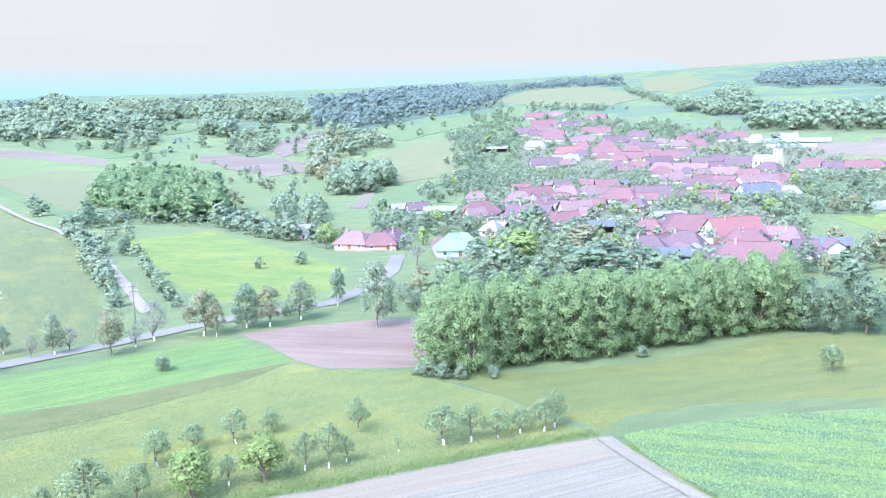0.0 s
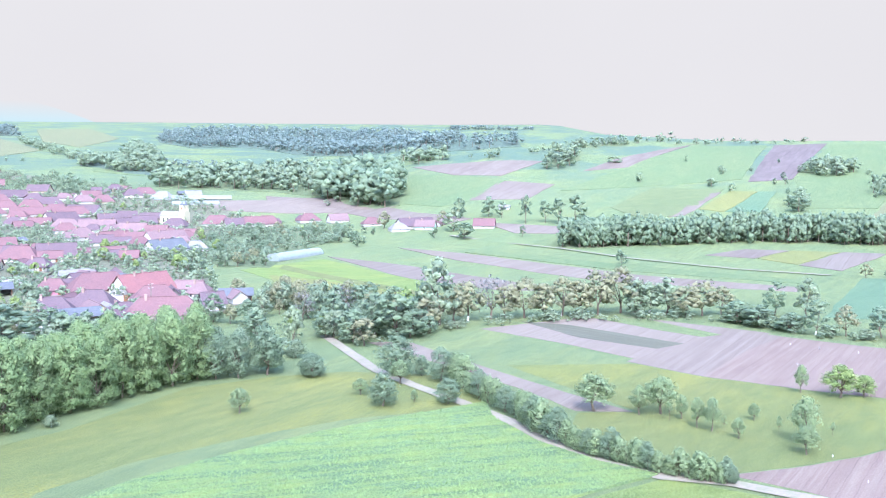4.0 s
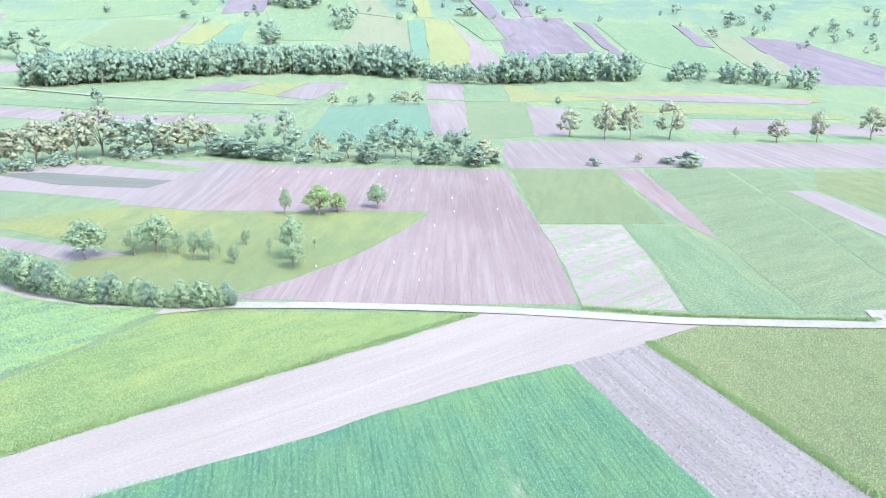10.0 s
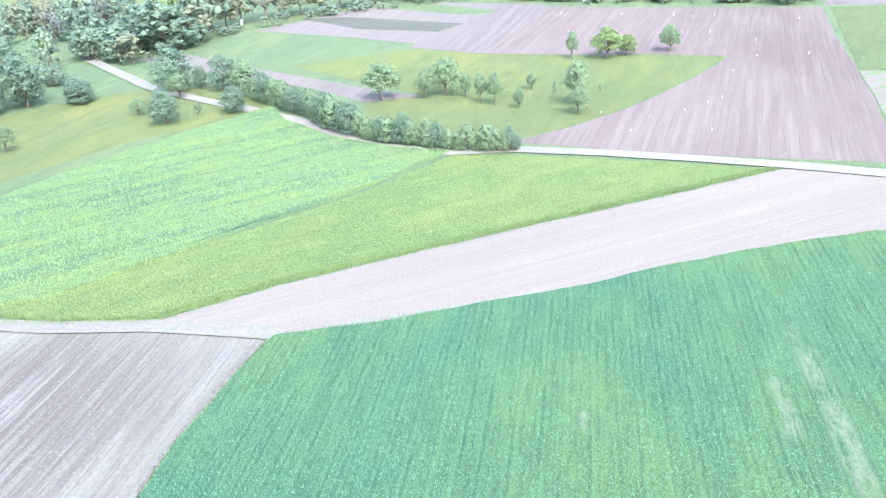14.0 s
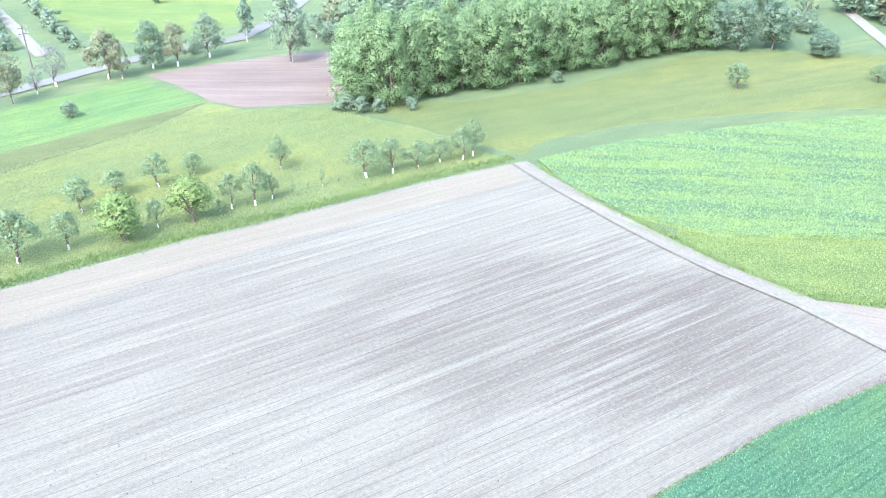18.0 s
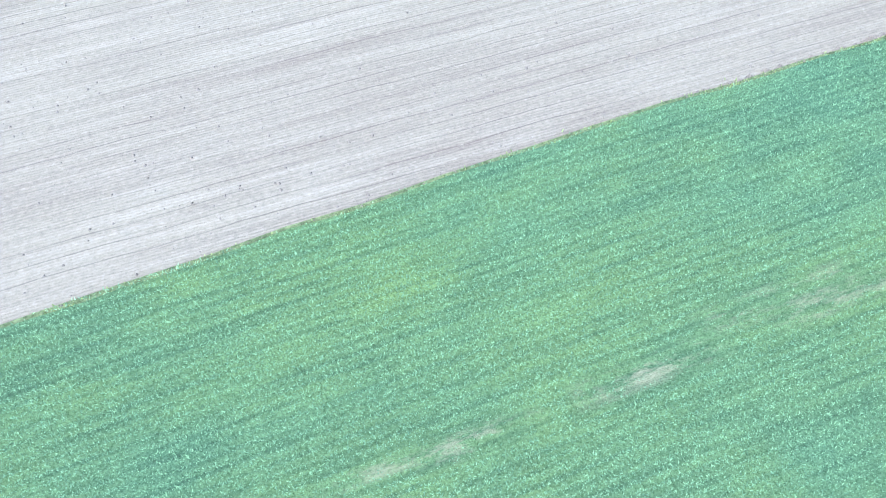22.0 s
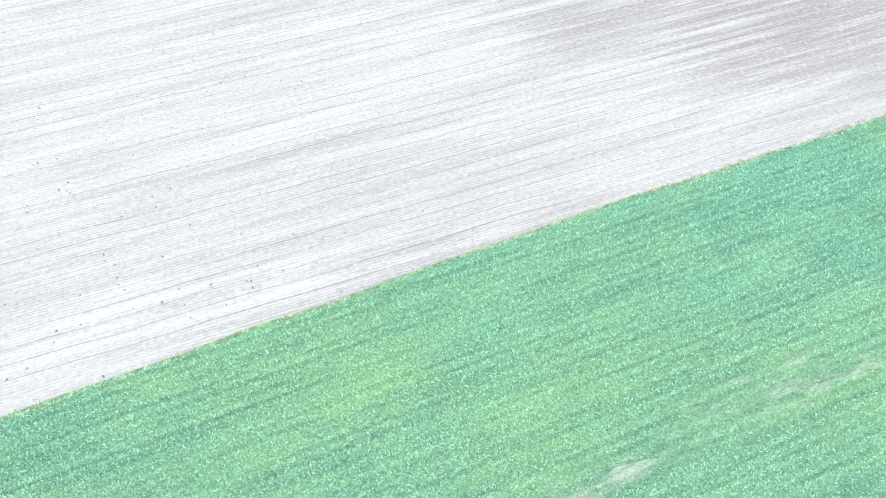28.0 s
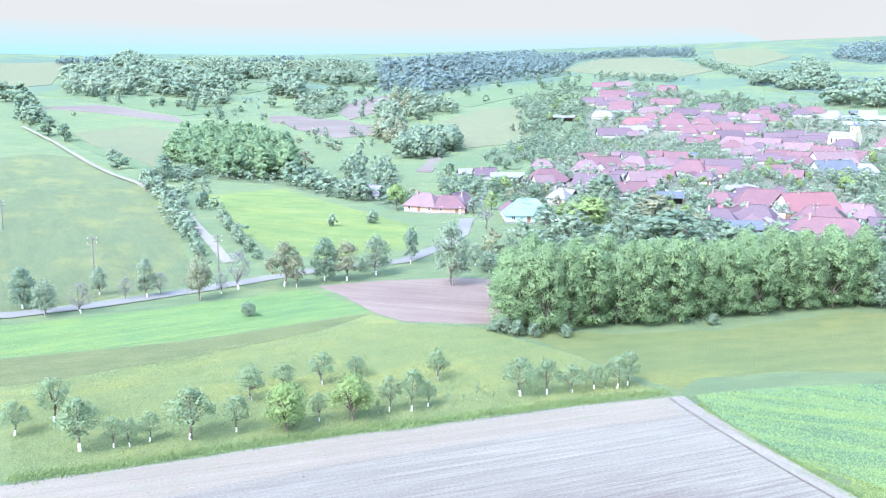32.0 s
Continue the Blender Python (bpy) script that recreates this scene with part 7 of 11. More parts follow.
plant("brown", 166.5, 155.5, 10.9, 11.6, True, group="tree row by the lane")
plant("brown", 175.4, 150.5, 13.2, 13.5, group="tree row by the lane")
plant("brown", 183.2, 149.0, 13.1, 13.9, group="tree row by the lane")
plant("pale", 188.9, 143.6, 9.0, 9.8, True, group="tree row by the lane")
plant("pale", 191.0, 139.3, 10.4, 11.9, group="tree row by the lane")
plant("brown", 196.9, 131.9, 10.4, 11.9, group="tree row by the lane")
plant("brown", 202.6, 129.9, 8.1, 8.7, True, group="tree row by the lane")
plant("slim", 213.3, 120.2, 10.1, 7.5, group="tree row by the lane")
plant("pale", 213.6, 111.1, 11.3, 8.7, group="tree row by the lane")
plant("slim", 192.9, 97.9, 9.0, 7.9, True, group="tree row by the lane")
plant("brown", 197.0, 92.6, 7.6, 6.6, group="tree row by the lane")
plant("slim", 201.8, 86.5, 8.0, 7.9, group="tree row by the lane")
plant("slim", 204.4, 78.9, 9.6, 7.9, True, group="tree row by the lane")
plant("slim", 205.4, 74.6, 10.9, 8.1, group="tree row by the lane")
plant("slim", 206.3, 70.7, 9.2, 6.9, group="tree row by the lane")
plant("slim", 204.4, 65.0, 8.6, 8.3, True, group="tree row by the lane")
plant("slim", 206.2, 60.0, 8.6, 5.7, group="tree row by the lane")
plant("slim", 205.2, 56.1, 9.2, 6.3, group="tree row by the lane")
plant("brown", 204.7, 50.4, 6.5, 9.2, True, group="tree row by the lane")
plant("bush", 117.2, 156.5, 5.0, 5.4)
plant("bush", 121.5, 156.4, 4.3, 5.0)
plant("bush", 158.8, 153.2, 3.5, 5.8)
plant("bush", 167.5, 149.5, 3.3, 5.9)
plant("bush", 182.0, 142.2, 3.4, 6.8)
plant("bush", 190.4, 135.0, 3.2, 6.3)
plant("bush", 195.0, 119.5, 3.4, 7.7)
plant("bush", 195.4, 114.3, 3.7, 7.6)
plant("bush", 195.0, 107.1, 3.6, 6.6)
plant("bush", 193.3, 94.5, 2.9, 5.2)
plant("bush", 196.3, 87.9, 2.6, 5.2)
plant("bush", 198.4, 81.0, 2.3, 5.2)
plant("bush", 200.2, 65.2, 2.3, 5.6)
plant("bush", 204.1, 53.7, 2.5, 5.5)
plant("bush", 206.8, 47.6, 2.5, 4.9)
plant("bush", 103.1, 159.5, 4.7, 5.1)
plant("bush", 198.5, 79.5, 2.3, 4.3)
plant("brown", 135.0, 163.1, 9.2, 10.5, group="tree row by the lane")
plant("brown", 150.6, 160.7, 10.1, 11.0, group="tree row by the lane")
plant("brown", 159.2, 155.6, 9.6, 11.3, group="tree row by the lane")
plant("brown", 169.2, 152.0, 10.2, 11.6, group="tree row by the lane")
plant("pale", 183.6, 143.5, 10.2, 12.0, group="tree row by the lane")
plant("brown", 191.4, 133.8, 8.8, 11.3, group="tree row by the lane")
plant("dark", 194.5, 120.1, 5.9, 9.9, group="tree row by the lane")
plant("dark", 192.9, 112.8, 5.8, 9.8, group="tree row by the lane")
plant("dark", 191.8, 103.6, 5.0, 7.6, group="tree row by the lane")
plant("dark", 196.9, 78.8, 5.8, 7.3, group="tree row by the lane")
plant("dark", 202.0, 61.5, 5.7, 7.2, group="tree row by the lane")
plant("dark", 201.0, 51.5, 5.3, 6.9, group="tree row by the lane")
plant("dark", 114.4, 154.7, 8.3, 10.3, group="tree row by the lane")
plant("brown", 123.4, 159.7, 8.7, 9.8, group="tree row by the lane")
plant("dark", 101.4, 158.8, 7.8, 9.0, group="tree row by the lane")
plant("brown", 100.7, 153.1, 6.4, 8.1, group="tree row by the lane")
plant("brown", 266.4, 38.2, 9.1, 9.7)
plant("brown", 264.0, 26.8, 12.1, 9.5)
plant("brown", 267.0, 19.3, 11.4, 9.2)
plant("brown", 271.7, 7.5, 12.2, 12.1)
plant("brown", 277.7, -24.6, 7.4, 8.8)
plant("brown", 282.4, -36.5, 10.3, 6.7)
plant("brown", 296.2, -53.9, 10.6, 9.8)
plant("bush", 220.7, -0.0, 4.1, 7.8)
plant("brown", 223.2, 13.2, 2.7, 3.0)
plant("bush", 212.6, 23.7, 2.3, 4.3)
plant("brown", 283.9, -12.6, 3.7, 2.5)
plant("dark", 364.7, 58.5, 3.4, 3.4)
plant("bush", 223.1, 6.0, 2.1, 4.4)
plant("slim", 281.1, 228.8, 6.3, 5.4)
plant("brown", 322.2, 145.5, 5.7, 5.6)
plant("slim", 325.5, 138.0, 4.7, 5.7)
plant("slim", 330.1, 132.3, 5.3, 5.7)
plant("brown", 337.6, 119.8, 6.3, 7.2)
plant("brown", 340.0, 114.3, 5.8, 6.3)
plant("dark", 516.9, 278.5, 10.6, 15.1)
plant("bush", 345.8, 126.7, 4.5, 4.9)
plant("slim", 471.6, -31.8, 7.7, 5.9)
plant("slim", 491.5, 10.1, 7.5, 6.3)
plant("dark", 354.1, 425.6, 14.3, 10.0)
plant("dark", 369.7, 414.2, 13.7, 10.8)
plant("slim", 372.4, 404.0, 10.8, 9.3)
plant("slim", 369.9, 378.7, 18.1, 10.4)
plant("slim", 381.0, 372.7, 15.5, 10.5)
plant("slim", 384.4, 363.9, 16.8, 14.0)
plant("slim", 394.3, 358.8, 17.7, 15.5)
plant("brown", 331.4, 414.2, 9.6, 10.2)
plant("pale", 322.4, 393.0, 13.2, 15.1)
plant("slim", 307.0, 365.0, 10.6, 17.4)
plant("slim", 297.8, 379.9, 6.9, 7.5)
plant("slim", 338.3, 348.8, 7.1, 6.4)
plant("slim", 289.0, 236.0, 7.0, 6.0)
plant("brown", 303.4, 439.4, 11.5, 11.5)
plant("slim", 343.0, 577.0, 5.7, 8.2)
plant("plain", 670.5, 341.1, 13.6, 12.7)
plant("plain", 665.0, 327.6, 14.4, 16.3)
plant("plain", 676.2, 320.0, 12.5, 14.5)
plant("plain", 670.7, 352.2, 9.8, 11.8)
plant("plain", 532.7, 287.2, 10.3, 11.9)
plant("plain", 534.9, 295.2, 7.2, 9.6)
plant("plain", 600.1, 269.2, 14.4, 10.2)
plant("plain", 627.3, 270.0, 13.1, 10.5)
plant("plain", 593.7, 257.3, 10.0, 10.8)
plant("plain", 566.8, 376.9, 6.3, 10.7)
plant("plain", 541.5, 425.4, 8.2, 7.2)
plant("plain", 801.6, 298.6, 9.7, 9.7)
plant("plain", 810.6, 285.4, 9.7, 7.5)
plant("plain", 807.9, 263.0, 9.5, 7.4)
plant("plain", 769.3, 220.4, 7.9, 11.8)
plant("plain", 695.6, 191.8, 8.9, 19.5)
plant("plain", 713.4, 257.4, 9.5, 11.4)
plant("plain", 732.5, 138.2, 7.1, 10.6)
plant("plain", 929.1, 220.4, 5.7, 5.7)
plant("plain", 927.5, 247.7, 8.2, 8.2)
plant("plain", 773.5, 168.4, 5.7, 4.7)
plant("plain", 527.3, 514.7, 10.5, 12.4)
plant("plain", 538.0, 511.7, 13.5, 16.4)
plant("plain", 552.4, 512.0, 14.7, 14.7)
plant("plain", 592.9, 494.8, 7.1, 15.1)
plant("plain", 939.0, 297.9, 7.3, 8.5)
plant("plain", 873.3, 467.5, 5.1, 8.9)
plant("plain", 903.8, 385.8, 6.2, 6.2)
plant("plain", -24.4, 815.3, 7.6, 7.6)
plant("plain", -124.5, 695.8, 12.2, 9.4)
plant("plain", -67.2, 689.3, 6.5, 7.4)
plant("brown", -105.5, 767.5, 15.5, 15.5)
plant("brown", -91.1, 734.0, 16.8, 14.8)
plant("plain", -85.1, 770.5, 15.5, 15.5)
plant("dark", -182.7, 863.8, 15.1, 17.5)
plant("plain", -274.9, 864.6, 11.7, 14.1)
plant("plain", -279.2, 831.7, 11.3, 13.6)
plant("plain", -214.0, 742.3, 11.1, 15.1)
plant("plain", -133.1, 564.7, 6.2, 7.7)
plant("plain", -113.0, 524.3, 7.2, 10.7)
plant("plain", -342.3, 637.4, 4.4, 4.4)
plant("dark", 32, 710, 6.5, 6.8, group="village gardens")
plant("dark", 15, 544, 6.7, 6.2, group="village gardens")
plant("plain", 28, 765, 5.0, 4.3, group="village gardens")
plant("lime", 44, 789, 6.7, 6.0, group="village gardens")
plant("plain", 22, 597, 5.8, 5.6, group="village gardens")
plant("dark", 27, 684, 5.6, 5.2, group="village gardens")
plant("lime", 8, 666, 4.9, 4.1, group="village gardens")
plant("plain", 17, 664, 6.5, 7.0, group="village gardens")
plant("plain", 57, 743, 5.4, 5.5, group="village gardens")
plant("plain", 8, 662, 8.0, 6.0, group="village gardens")
plant("plain", 41, 621, 7.1, 6.4, group="village gardens")
plant("plain", 12, 579, 6.6, 4.9, group="village gardens")
plant("plain", 28, 604, 4.9, 3.7, group="village gardens")
plant("lime", 52, 677, 6.5, 6.8, group="village gardens")
plant("plain", 56, 661, 6.9, 7.3, group="village gardens")
plant("plain", 20, 571, 5.6, 5.5, group="village gardens")
plant("dark", 23, 731, 7.2, 5.8, group="village gardens")
plant("dark", 23, 643, 6.2, 5.9, group="village gardens")
plant("plain", 19, 645, 4.7, 3.9, group="village gardens")
plant("plain", 70, 707, 6.0, 6.6, group="village gardens")
plant("plain", 56, 830, 7.4, 7.2, group="village gardens")
plant("dark", 66, 799, 7.6, 7.6, group="village gardens")
plant("plain", 25, 772, 5.1, 4.0, group="village gardens")
plant("plain", 1, 643, 6.8, 5.8, group="village gardens")
plant("plain", 40, 799, 5.9, 4.4, group="village gardens")
plant("plain", 27, 706, 6.8, 5.4, group="village gardens")
plant("dark", 8, 639, 6.9, 7.3, group="village gardens")
plant("plain", 29, 621, 5.4, 4.5, group="village gardens")
plant("plain", 47, 649, 5.0, 5.2, group="village gardens")
plant("plain", 23, 694, 5.0, 4.9, group="village gardens")
plant("lime", 39, 748, 7.6, 8.2, group="village gardens")
plant("lime", 31, 694, 7.5, 7.4, group="village gardens")
plant("dark", 65, 786, 6.7, 7.0, group="village gardens")
plant("lime", 5, 496, 7.0, 6.1, group="village gardens")
plant("brown", 231, 436, 5.5, 6.0, group="village gardens")
plant("dark", 180, 421, 7.8, 5.8, group="village gardens")
plant("brown", 162, 337, 6.7, 5.8, group="village gardens")
plant("plain", 233, 487, 6.8, 6.0, group="village gardens")
plant("dark", 158, 340, 5.0, 4.0, group="village gardens")
plant("dark", 274, 528, 7.6, 8.2, group="village gardens")
plant("brown", 153, 331, 6.9, 6.3, group="village gardens")
plant("dark", 280, 488, 6.8, 6.2, group="village gardens")
plant("dark", 189, 377, 6.7, 6.6, group="village gardens")
plant("brown", 192, 451, 4.7, 3.8, group="village gardens")
plant("lime", 166, 381, 7.8, 7.0, group="village gardens")
plant("plain", 146, 363, 5.9, 4.5, group="village gardens")
plant("plain", 164, 327, 7.0, 7.5, group="village gardens")
plant("plain", 160, 329, 4.7, 4.6, group="village gardens")
plant("brown", 173, 354, 4.7, 4.2, group="village gardens")
plant("brown", 269, 467, 6.9, 5.7, group="village gardens")
plant("plain", 146, 335, 7.3, 6.8, group="village gardens")
plant("lime", 260, 467, 4.6, 4.0, group="village gardens")
plant("plain", 169, 358, 6.3, 6.4, group="village gardens")
plant("plain", 166, 348, 5.3, 4.2, group="village gardens")
plant("brown", 172, 355, 5.4, 4.7, group="village gardens")
plant("plain", 188, 397, 5.4, 4.9, group="village gardens")
plant("dark", 164, 374, 7.3, 7.7, group="village gardens")
plant("lime", 148, 365, 5.8, 4.4, group="village gardens")
plant("plain", 148, 332, 5.0, 4.5, group="village gardens")
plant("brown", 241, 459, 7.3, 7.0, group="village gardens")
plant("brown", 208, 460, 5.0, 4.9, group="village gardens")
plant("lime", 188, 453, 7.5, 5.7, group="village gardens")
plant("dark", 248, 504, 5.2, 3.9, group="village gardens")
plant("plain", 174, 345, 7.0, 5.9, group="village gardens")
plant("brown", 194, 381, 5.0, 5.1, group="village gardens")
plant("brown", 191, 463, 7.7, 7.4, group="village gardens")
plant("brown", 254, 489, 6.2, 5.9, group="village gardens")
plant("plain", 146, 356, 6.0, 4.9, group="village gardens")
plant("plain", 185, 774, 5.8, 5.0, group="village gardens")
plant("dark", 194, 725, 8.1, 7.1, group="village gardens")
plant("dark", 230, 700, 7.5, 6.5, group="village gardens")
plant("plain", 164, 818, 6.5, 5.3, group="village gardens")
plant("plain", 249, 775, 7.7, 7.5, group="village gardens")
plant("plain", 247, 767, 5.0, 4.8, group="village gardens")
plant("plain", 206, 714, 5.1, 3.9, group="village gardens")
plant("plain", 182, 788, 6.9, 6.8, group="village gardens")
plant("plain", 185, 724, 7.3, 6.9, group="village gardens")
plant("plain", 155, 837, 6.7, 5.0, group="village gardens")
plant("plain", 233, 735, 8.5, 7.6, group="village gardens")
plant("dark", 154, 851, 8.8, 9.4, group="village gardens")
plant("plain", 213, 708, 8.0, 7.5, group="village gardens")
plant("dark", 218, 830, 5.5, 6.0, group="village gardens")
plant("dark", 212, 777, 5.0, 4.4, group="village gardens")
plant("plain", 233, 747, 5.8, 5.6, group="village gardens")
plant("plain", 203, 831, 7.8, 7.7, group="village gardens")
plant("plain", 156, 811, 8.2, 6.4, group="village gardens")
plant("plain", 203, 816, 7.6, 7.2, group="village gardens")
plant("dark", 228, 697, 7.9, 6.6, group="village gardens")
plant("dark", 197, 749, 6.0, 5.1, group="village gardens")
plant("plain", 178, 858, 5.5, 5.2, group="village gardens")
plant("plain", 213, 770, 6.3, 6.2, group="village gardens")
plant("dark", 217, 722, 5.2, 4.2, group="village gardens")
plant("plain", 102, 375, 5.2, 5.5, group="village gardens")
plant("lime", 115, 388, 6.3, 6.4, group="village gardens")
plant("lime", 128, 333, 6.8, 6.6, group="village gardens")
plant("plain", 113, 445, 4.6, 3.7, group="village gardens")
plant("lime", 127, 426, 6.7, 6.7, group="village gardens")
plant("plain", 133, 350, 4.9, 5.3, group="village gardens")
plant("plain", 126, 374, 4.5, 4.8, group="village gardens")
plant("plain", 106, 377, 4.4, 3.3, group="village gardens")
plant("plain", 122, 383, 5.6, 6.0, group="village gardens")
plant("plain", 142, 363, 4.1, 3.6, group="village gardens")
plant("lime", 140, 369, 5.8, 5.6, group="village gardens")
plant("plain", 126, 401, 5.4, 4.1, group="village gardens")
plant("lime", 131, 423, 5.9, 6.2, group="village gardens")
plant("lime", 108, 413, 6.8, 5.1, group="village gardens")
plant("lime", 103, 381, 4.8, 4.2, group="village gardens")
plant("lime", 118, 387, 5.4, 4.9, group="village gardens")
plant("pale", -8, 344, 4.0, 3.2, group="village gardens")
plant("pale", -0, 341, 4.6, 3.6, group="village gardens")
plant("dark", 8, 317, 5.2, 5.6, group="village gardens")
plant("dark", 13, 295, 4.8, 4.1, group="village gardens")
plant("pale", -0, 331, 5.9, 6.1, group="village gardens")
plant("pale", 5, 330, 4.2, 4.4, group="village gardens")
plant("plain", 10, 307, 5.3, 5.2, group="village gardens")
plant("dark", 18, 272, 5.2, 4.0, group="village gardens")
plant("plain", 106, 898, 6.0, 6.0, group="village gardens")
plant("plain", 93, 876, 8.6, 8.2, group="village gardens")
plant("plain", 56, 872, 8.4, 7.9, group="village gardens")
plant("plain", 99, 868, 8.9, 6.8, group="village gardens")
plant("plain", 111, 956, 8.1, 8.8, group="village gardens")
plant("dark", 108, 964, 7.6, 6.4, group="village gardens")
plant("dark", 108, 907, 9.6, 8.5, group="village gardens")
plant("plain", 72, 893, 7.8, 6.8, group="village gardens")
plant("dark", 57, 936, 8.5, 6.9, group="village gardens")
plant("dark", 60, 920, 8.7, 9.4, group="village gardens")
plant("plain", 82, 901, 8.0, 7.6, group="village gardens")
plant("dark", 103, 930, 9.1, 7.8, group="village gardens")
plant("dark", 62, 975, 7.4, 6.8, group="village gardens")
plant("dark", 65, 1017, 9.5, 9.9, group="village gardens")
plant("dark", 94, 866, 7.0, 7.4, group="village gardens")
plant("dark", 124, 951, 7.2, 6.4, group="village gardens")
plant("lime", 72, 527, 5.8, 4.6, group="village gardens")
plant("lime", 62, 602, 4.1, 4.0, group="village gardens")
plant("plain", 71, 590, 4.7, 4.3, group="village gardens")
plant("lime", 64, 576, 4.5, 5.0, group="village gardens")
plant("plain", 63, 603, 5.0, 4.4, group="village gardens")
plant("plain", 52, 530, 5.1, 4.3, group="village gardens")
plant("lime", 71, 546, 4.6, 3.9, group="village gardens")
plant("brown", 135, 230, 5.9, 5.7, group="village gardens")
plant("brown", 111, 240, 6.8, 6.9, group="village gardens")
plant("brown", 123, 235, 5.0, 3.9, group="village gardens")
plant("plain", 115, 218, 7.4, 7.7, group="village gardens")
plant("brown", 123, 231, 7.5, 6.6, group="village gardens")
plant("pale", 111, 220, 6.6, 6.9, group="village gardens")
plant("plain", 118, 218, 6.4, 6.8, group="village gardens")
plant("brown", 107, 205, 4.5, 3.7, group="village gardens")
plant("pale", 105, 212, 6.4, 5.5, group="village gardens")
plant("brown", 128, 220, 6.8, 7.0, group="village gardens")
plant("pale", 125, 219, 5.9, 6.2, group="village gardens")
plant("brown", 129, 213, 5.5, 5.8, group="village gardens")
plant("plain", 116, 205, 4.8, 4.6, group="village gardens")
plant("pale", 129, 220, 5.7, 4.8, group="village gardens")
plant("brown", 115, 210, 7.1, 5.5, group="village gardens")
plant("plain", 115, 247, 4.1, 3.2, group="village gardens")
plant("plain", 235, 415, 6.4, 5.5, group="village gardens")
plant("dark", 197, 398, 6.1, 5.9, group="village gardens")
plant("dark", 243, 377, 6.1, 5.1, group="village gardens")
plant("plain", 245, 405, 5.5, 5.5, group="village gardens")
plant("plain", 217, 417, 6.7, 5.5, group="village gardens")
plant("dark", 213, 438, 4.9, 5.2, group="village gardens")
plant("plain", 221, 438, 4.6, 4.1, group="village gardens")
plant("plain", 237, 419, 4.1, 3.8, group="village gardens")
plant("plain", 208, 401, 6.5, 6.6, group="village gardens")
plant("dark", 254, 400, 6.0, 5.7, group="village gardens")
plant("dark", 264, 425, 5.7, 5.7, group="village gardens")
plant("plain", 267, 423, 5.6, 4.9, group="village gardens")
plant("plain", 207, 414, 5.1, 4.9, group="village gardens")
plant("plain", 215, 417, 6.1, 6.2, group="village gardens")
plant("plain", 246, 400, 6.5, 6.5, group="village gardens")
plant("plain", 254, 388, 5.1, 5.1, group="village gardens")
plant("plain", 218, 410, 6.7, 6.4, group="village gardens")
plant("plain", 257, 441, 5.3, 5.8, group="village gardens")
plant("brown", 129, 182, 5.3, 5.1, group="village gardens")
plant("plain", 121, 205, 8.4, 7.2, group="village gardens")
plant("plain", 113, 171, 7.5, 6.9, group="village gardens")
plant("brown", 114, 205, 7.5, 5.8, group="village gardens")
plant("brown", 109, 218, 5.8, 4.6, group="village gardens")
plant("brown", 129, 166, 8.7, 7.2, group="village gardens")
plant("brown", 118, 214, 8.3, 7.7, group="village gardens")
plant("plain", 109, 177, 6.7, 6.4, group="village gardens")
plant("dark", 118, 200, 5.5, 4.8, group="village gardens")
plant("dark", 119, 236, 5.6, 4.3, group="village gardens")
plant("brown", 112, 216, 7.8, 7.4, group="village gardens")
plant("plain", 116, 199, 6.9, 5.6, group="village gardens")
plant("plain", 123, 202, 7.5, 6.8, group="village gardens")
plant("dark", 110, 194, 5.5, 5.7, group="village gardens")
plant("dark", 121, 174, 6.8, 5.6, group="village gardens")
plant("brown", 118, 223, 8.6, 7.9, group="village gardens")
plant("dark", 125, 173, 6.0, 6.3, group="village gardens")
plant("plain", 109, 218, 6.4, 4.9, group="village gardens")
plant("plain", 125, 204, 7.1, 7.6, group="village gardens")
plant("dark", 141, 179, 6.3, 5.7, group="village gardens")
plant("plain", 92, 785, 3.7, 3.7, group="village gardens")
plant("dark", 130, 689, 5.8, 5.9, group="village gardens")
plant("plain", 89, 809, 4.2, 3.7, group="village gardens")
plant("dark", 67, 623, 5.6, 5.1, group="village gardens")
plant("lime", 91, 845, 5.4, 4.4, group="village gardens")
plant("lime", 132, 823, 4.7, 4.0, group="village gardens")
plant("plain", 111, 820, 3.7, 3.2, group="village gardens")
plant("lime", 75, 693, 3.5, 3.6, group="village gardens")
plant("dark", 115, 759, 4.5, 3.8, group="village gardens")
plant("dark", 68, 647, 5.0, 4.0, group="village gardens")
plant("plain", 93, 865, 4.3, 3.5, group="village gardens")
plant("lime", 86, 684, 4.0, 3.2, group="village gardens")
plant("lime", 137, 799, 5.0, 5.0, group="village gardens")
plant("lime", 120, 714, 5.7, 4.9, group="village gardens")
plant("lime", 77, 697, 5.0, 4.9, group="village gardens")
plant("lime", 110, 681, 4.9, 5.4, group="village gardens")
plant("dark", 81, 813, 5.5, 4.6, group="village gardens")
plant("plain", 94, 693, 5.1, 4.2, group="village gardens")
plant("lime", 100, 685, 5.4, 5.8, group="village gardens")
plant("plain", 59, 723, 4.2, 3.5, group="village gardens")
plant("dark", 128, 769, 5.6, 4.3, group="village gardens")
plant("plain", 82, 674, 5.1, 4.9, group="village gardens")
plant("lime", 157, 571, 3.7, 3.4, group="village gardens")
plant("lime", 139, 605, 5.7, 6.1, group="village gardens")
plant("dark", 169, 609, 4.1, 3.6, group="village gardens")
plant("plain", 214, 640, 5.3, 5.7, group="village gardens")
plant("plain", 196, 579, 5.6, 5.3, group="village gardens")
plant("plain", 207, 584, 4.3, 3.9, group="village gardens")
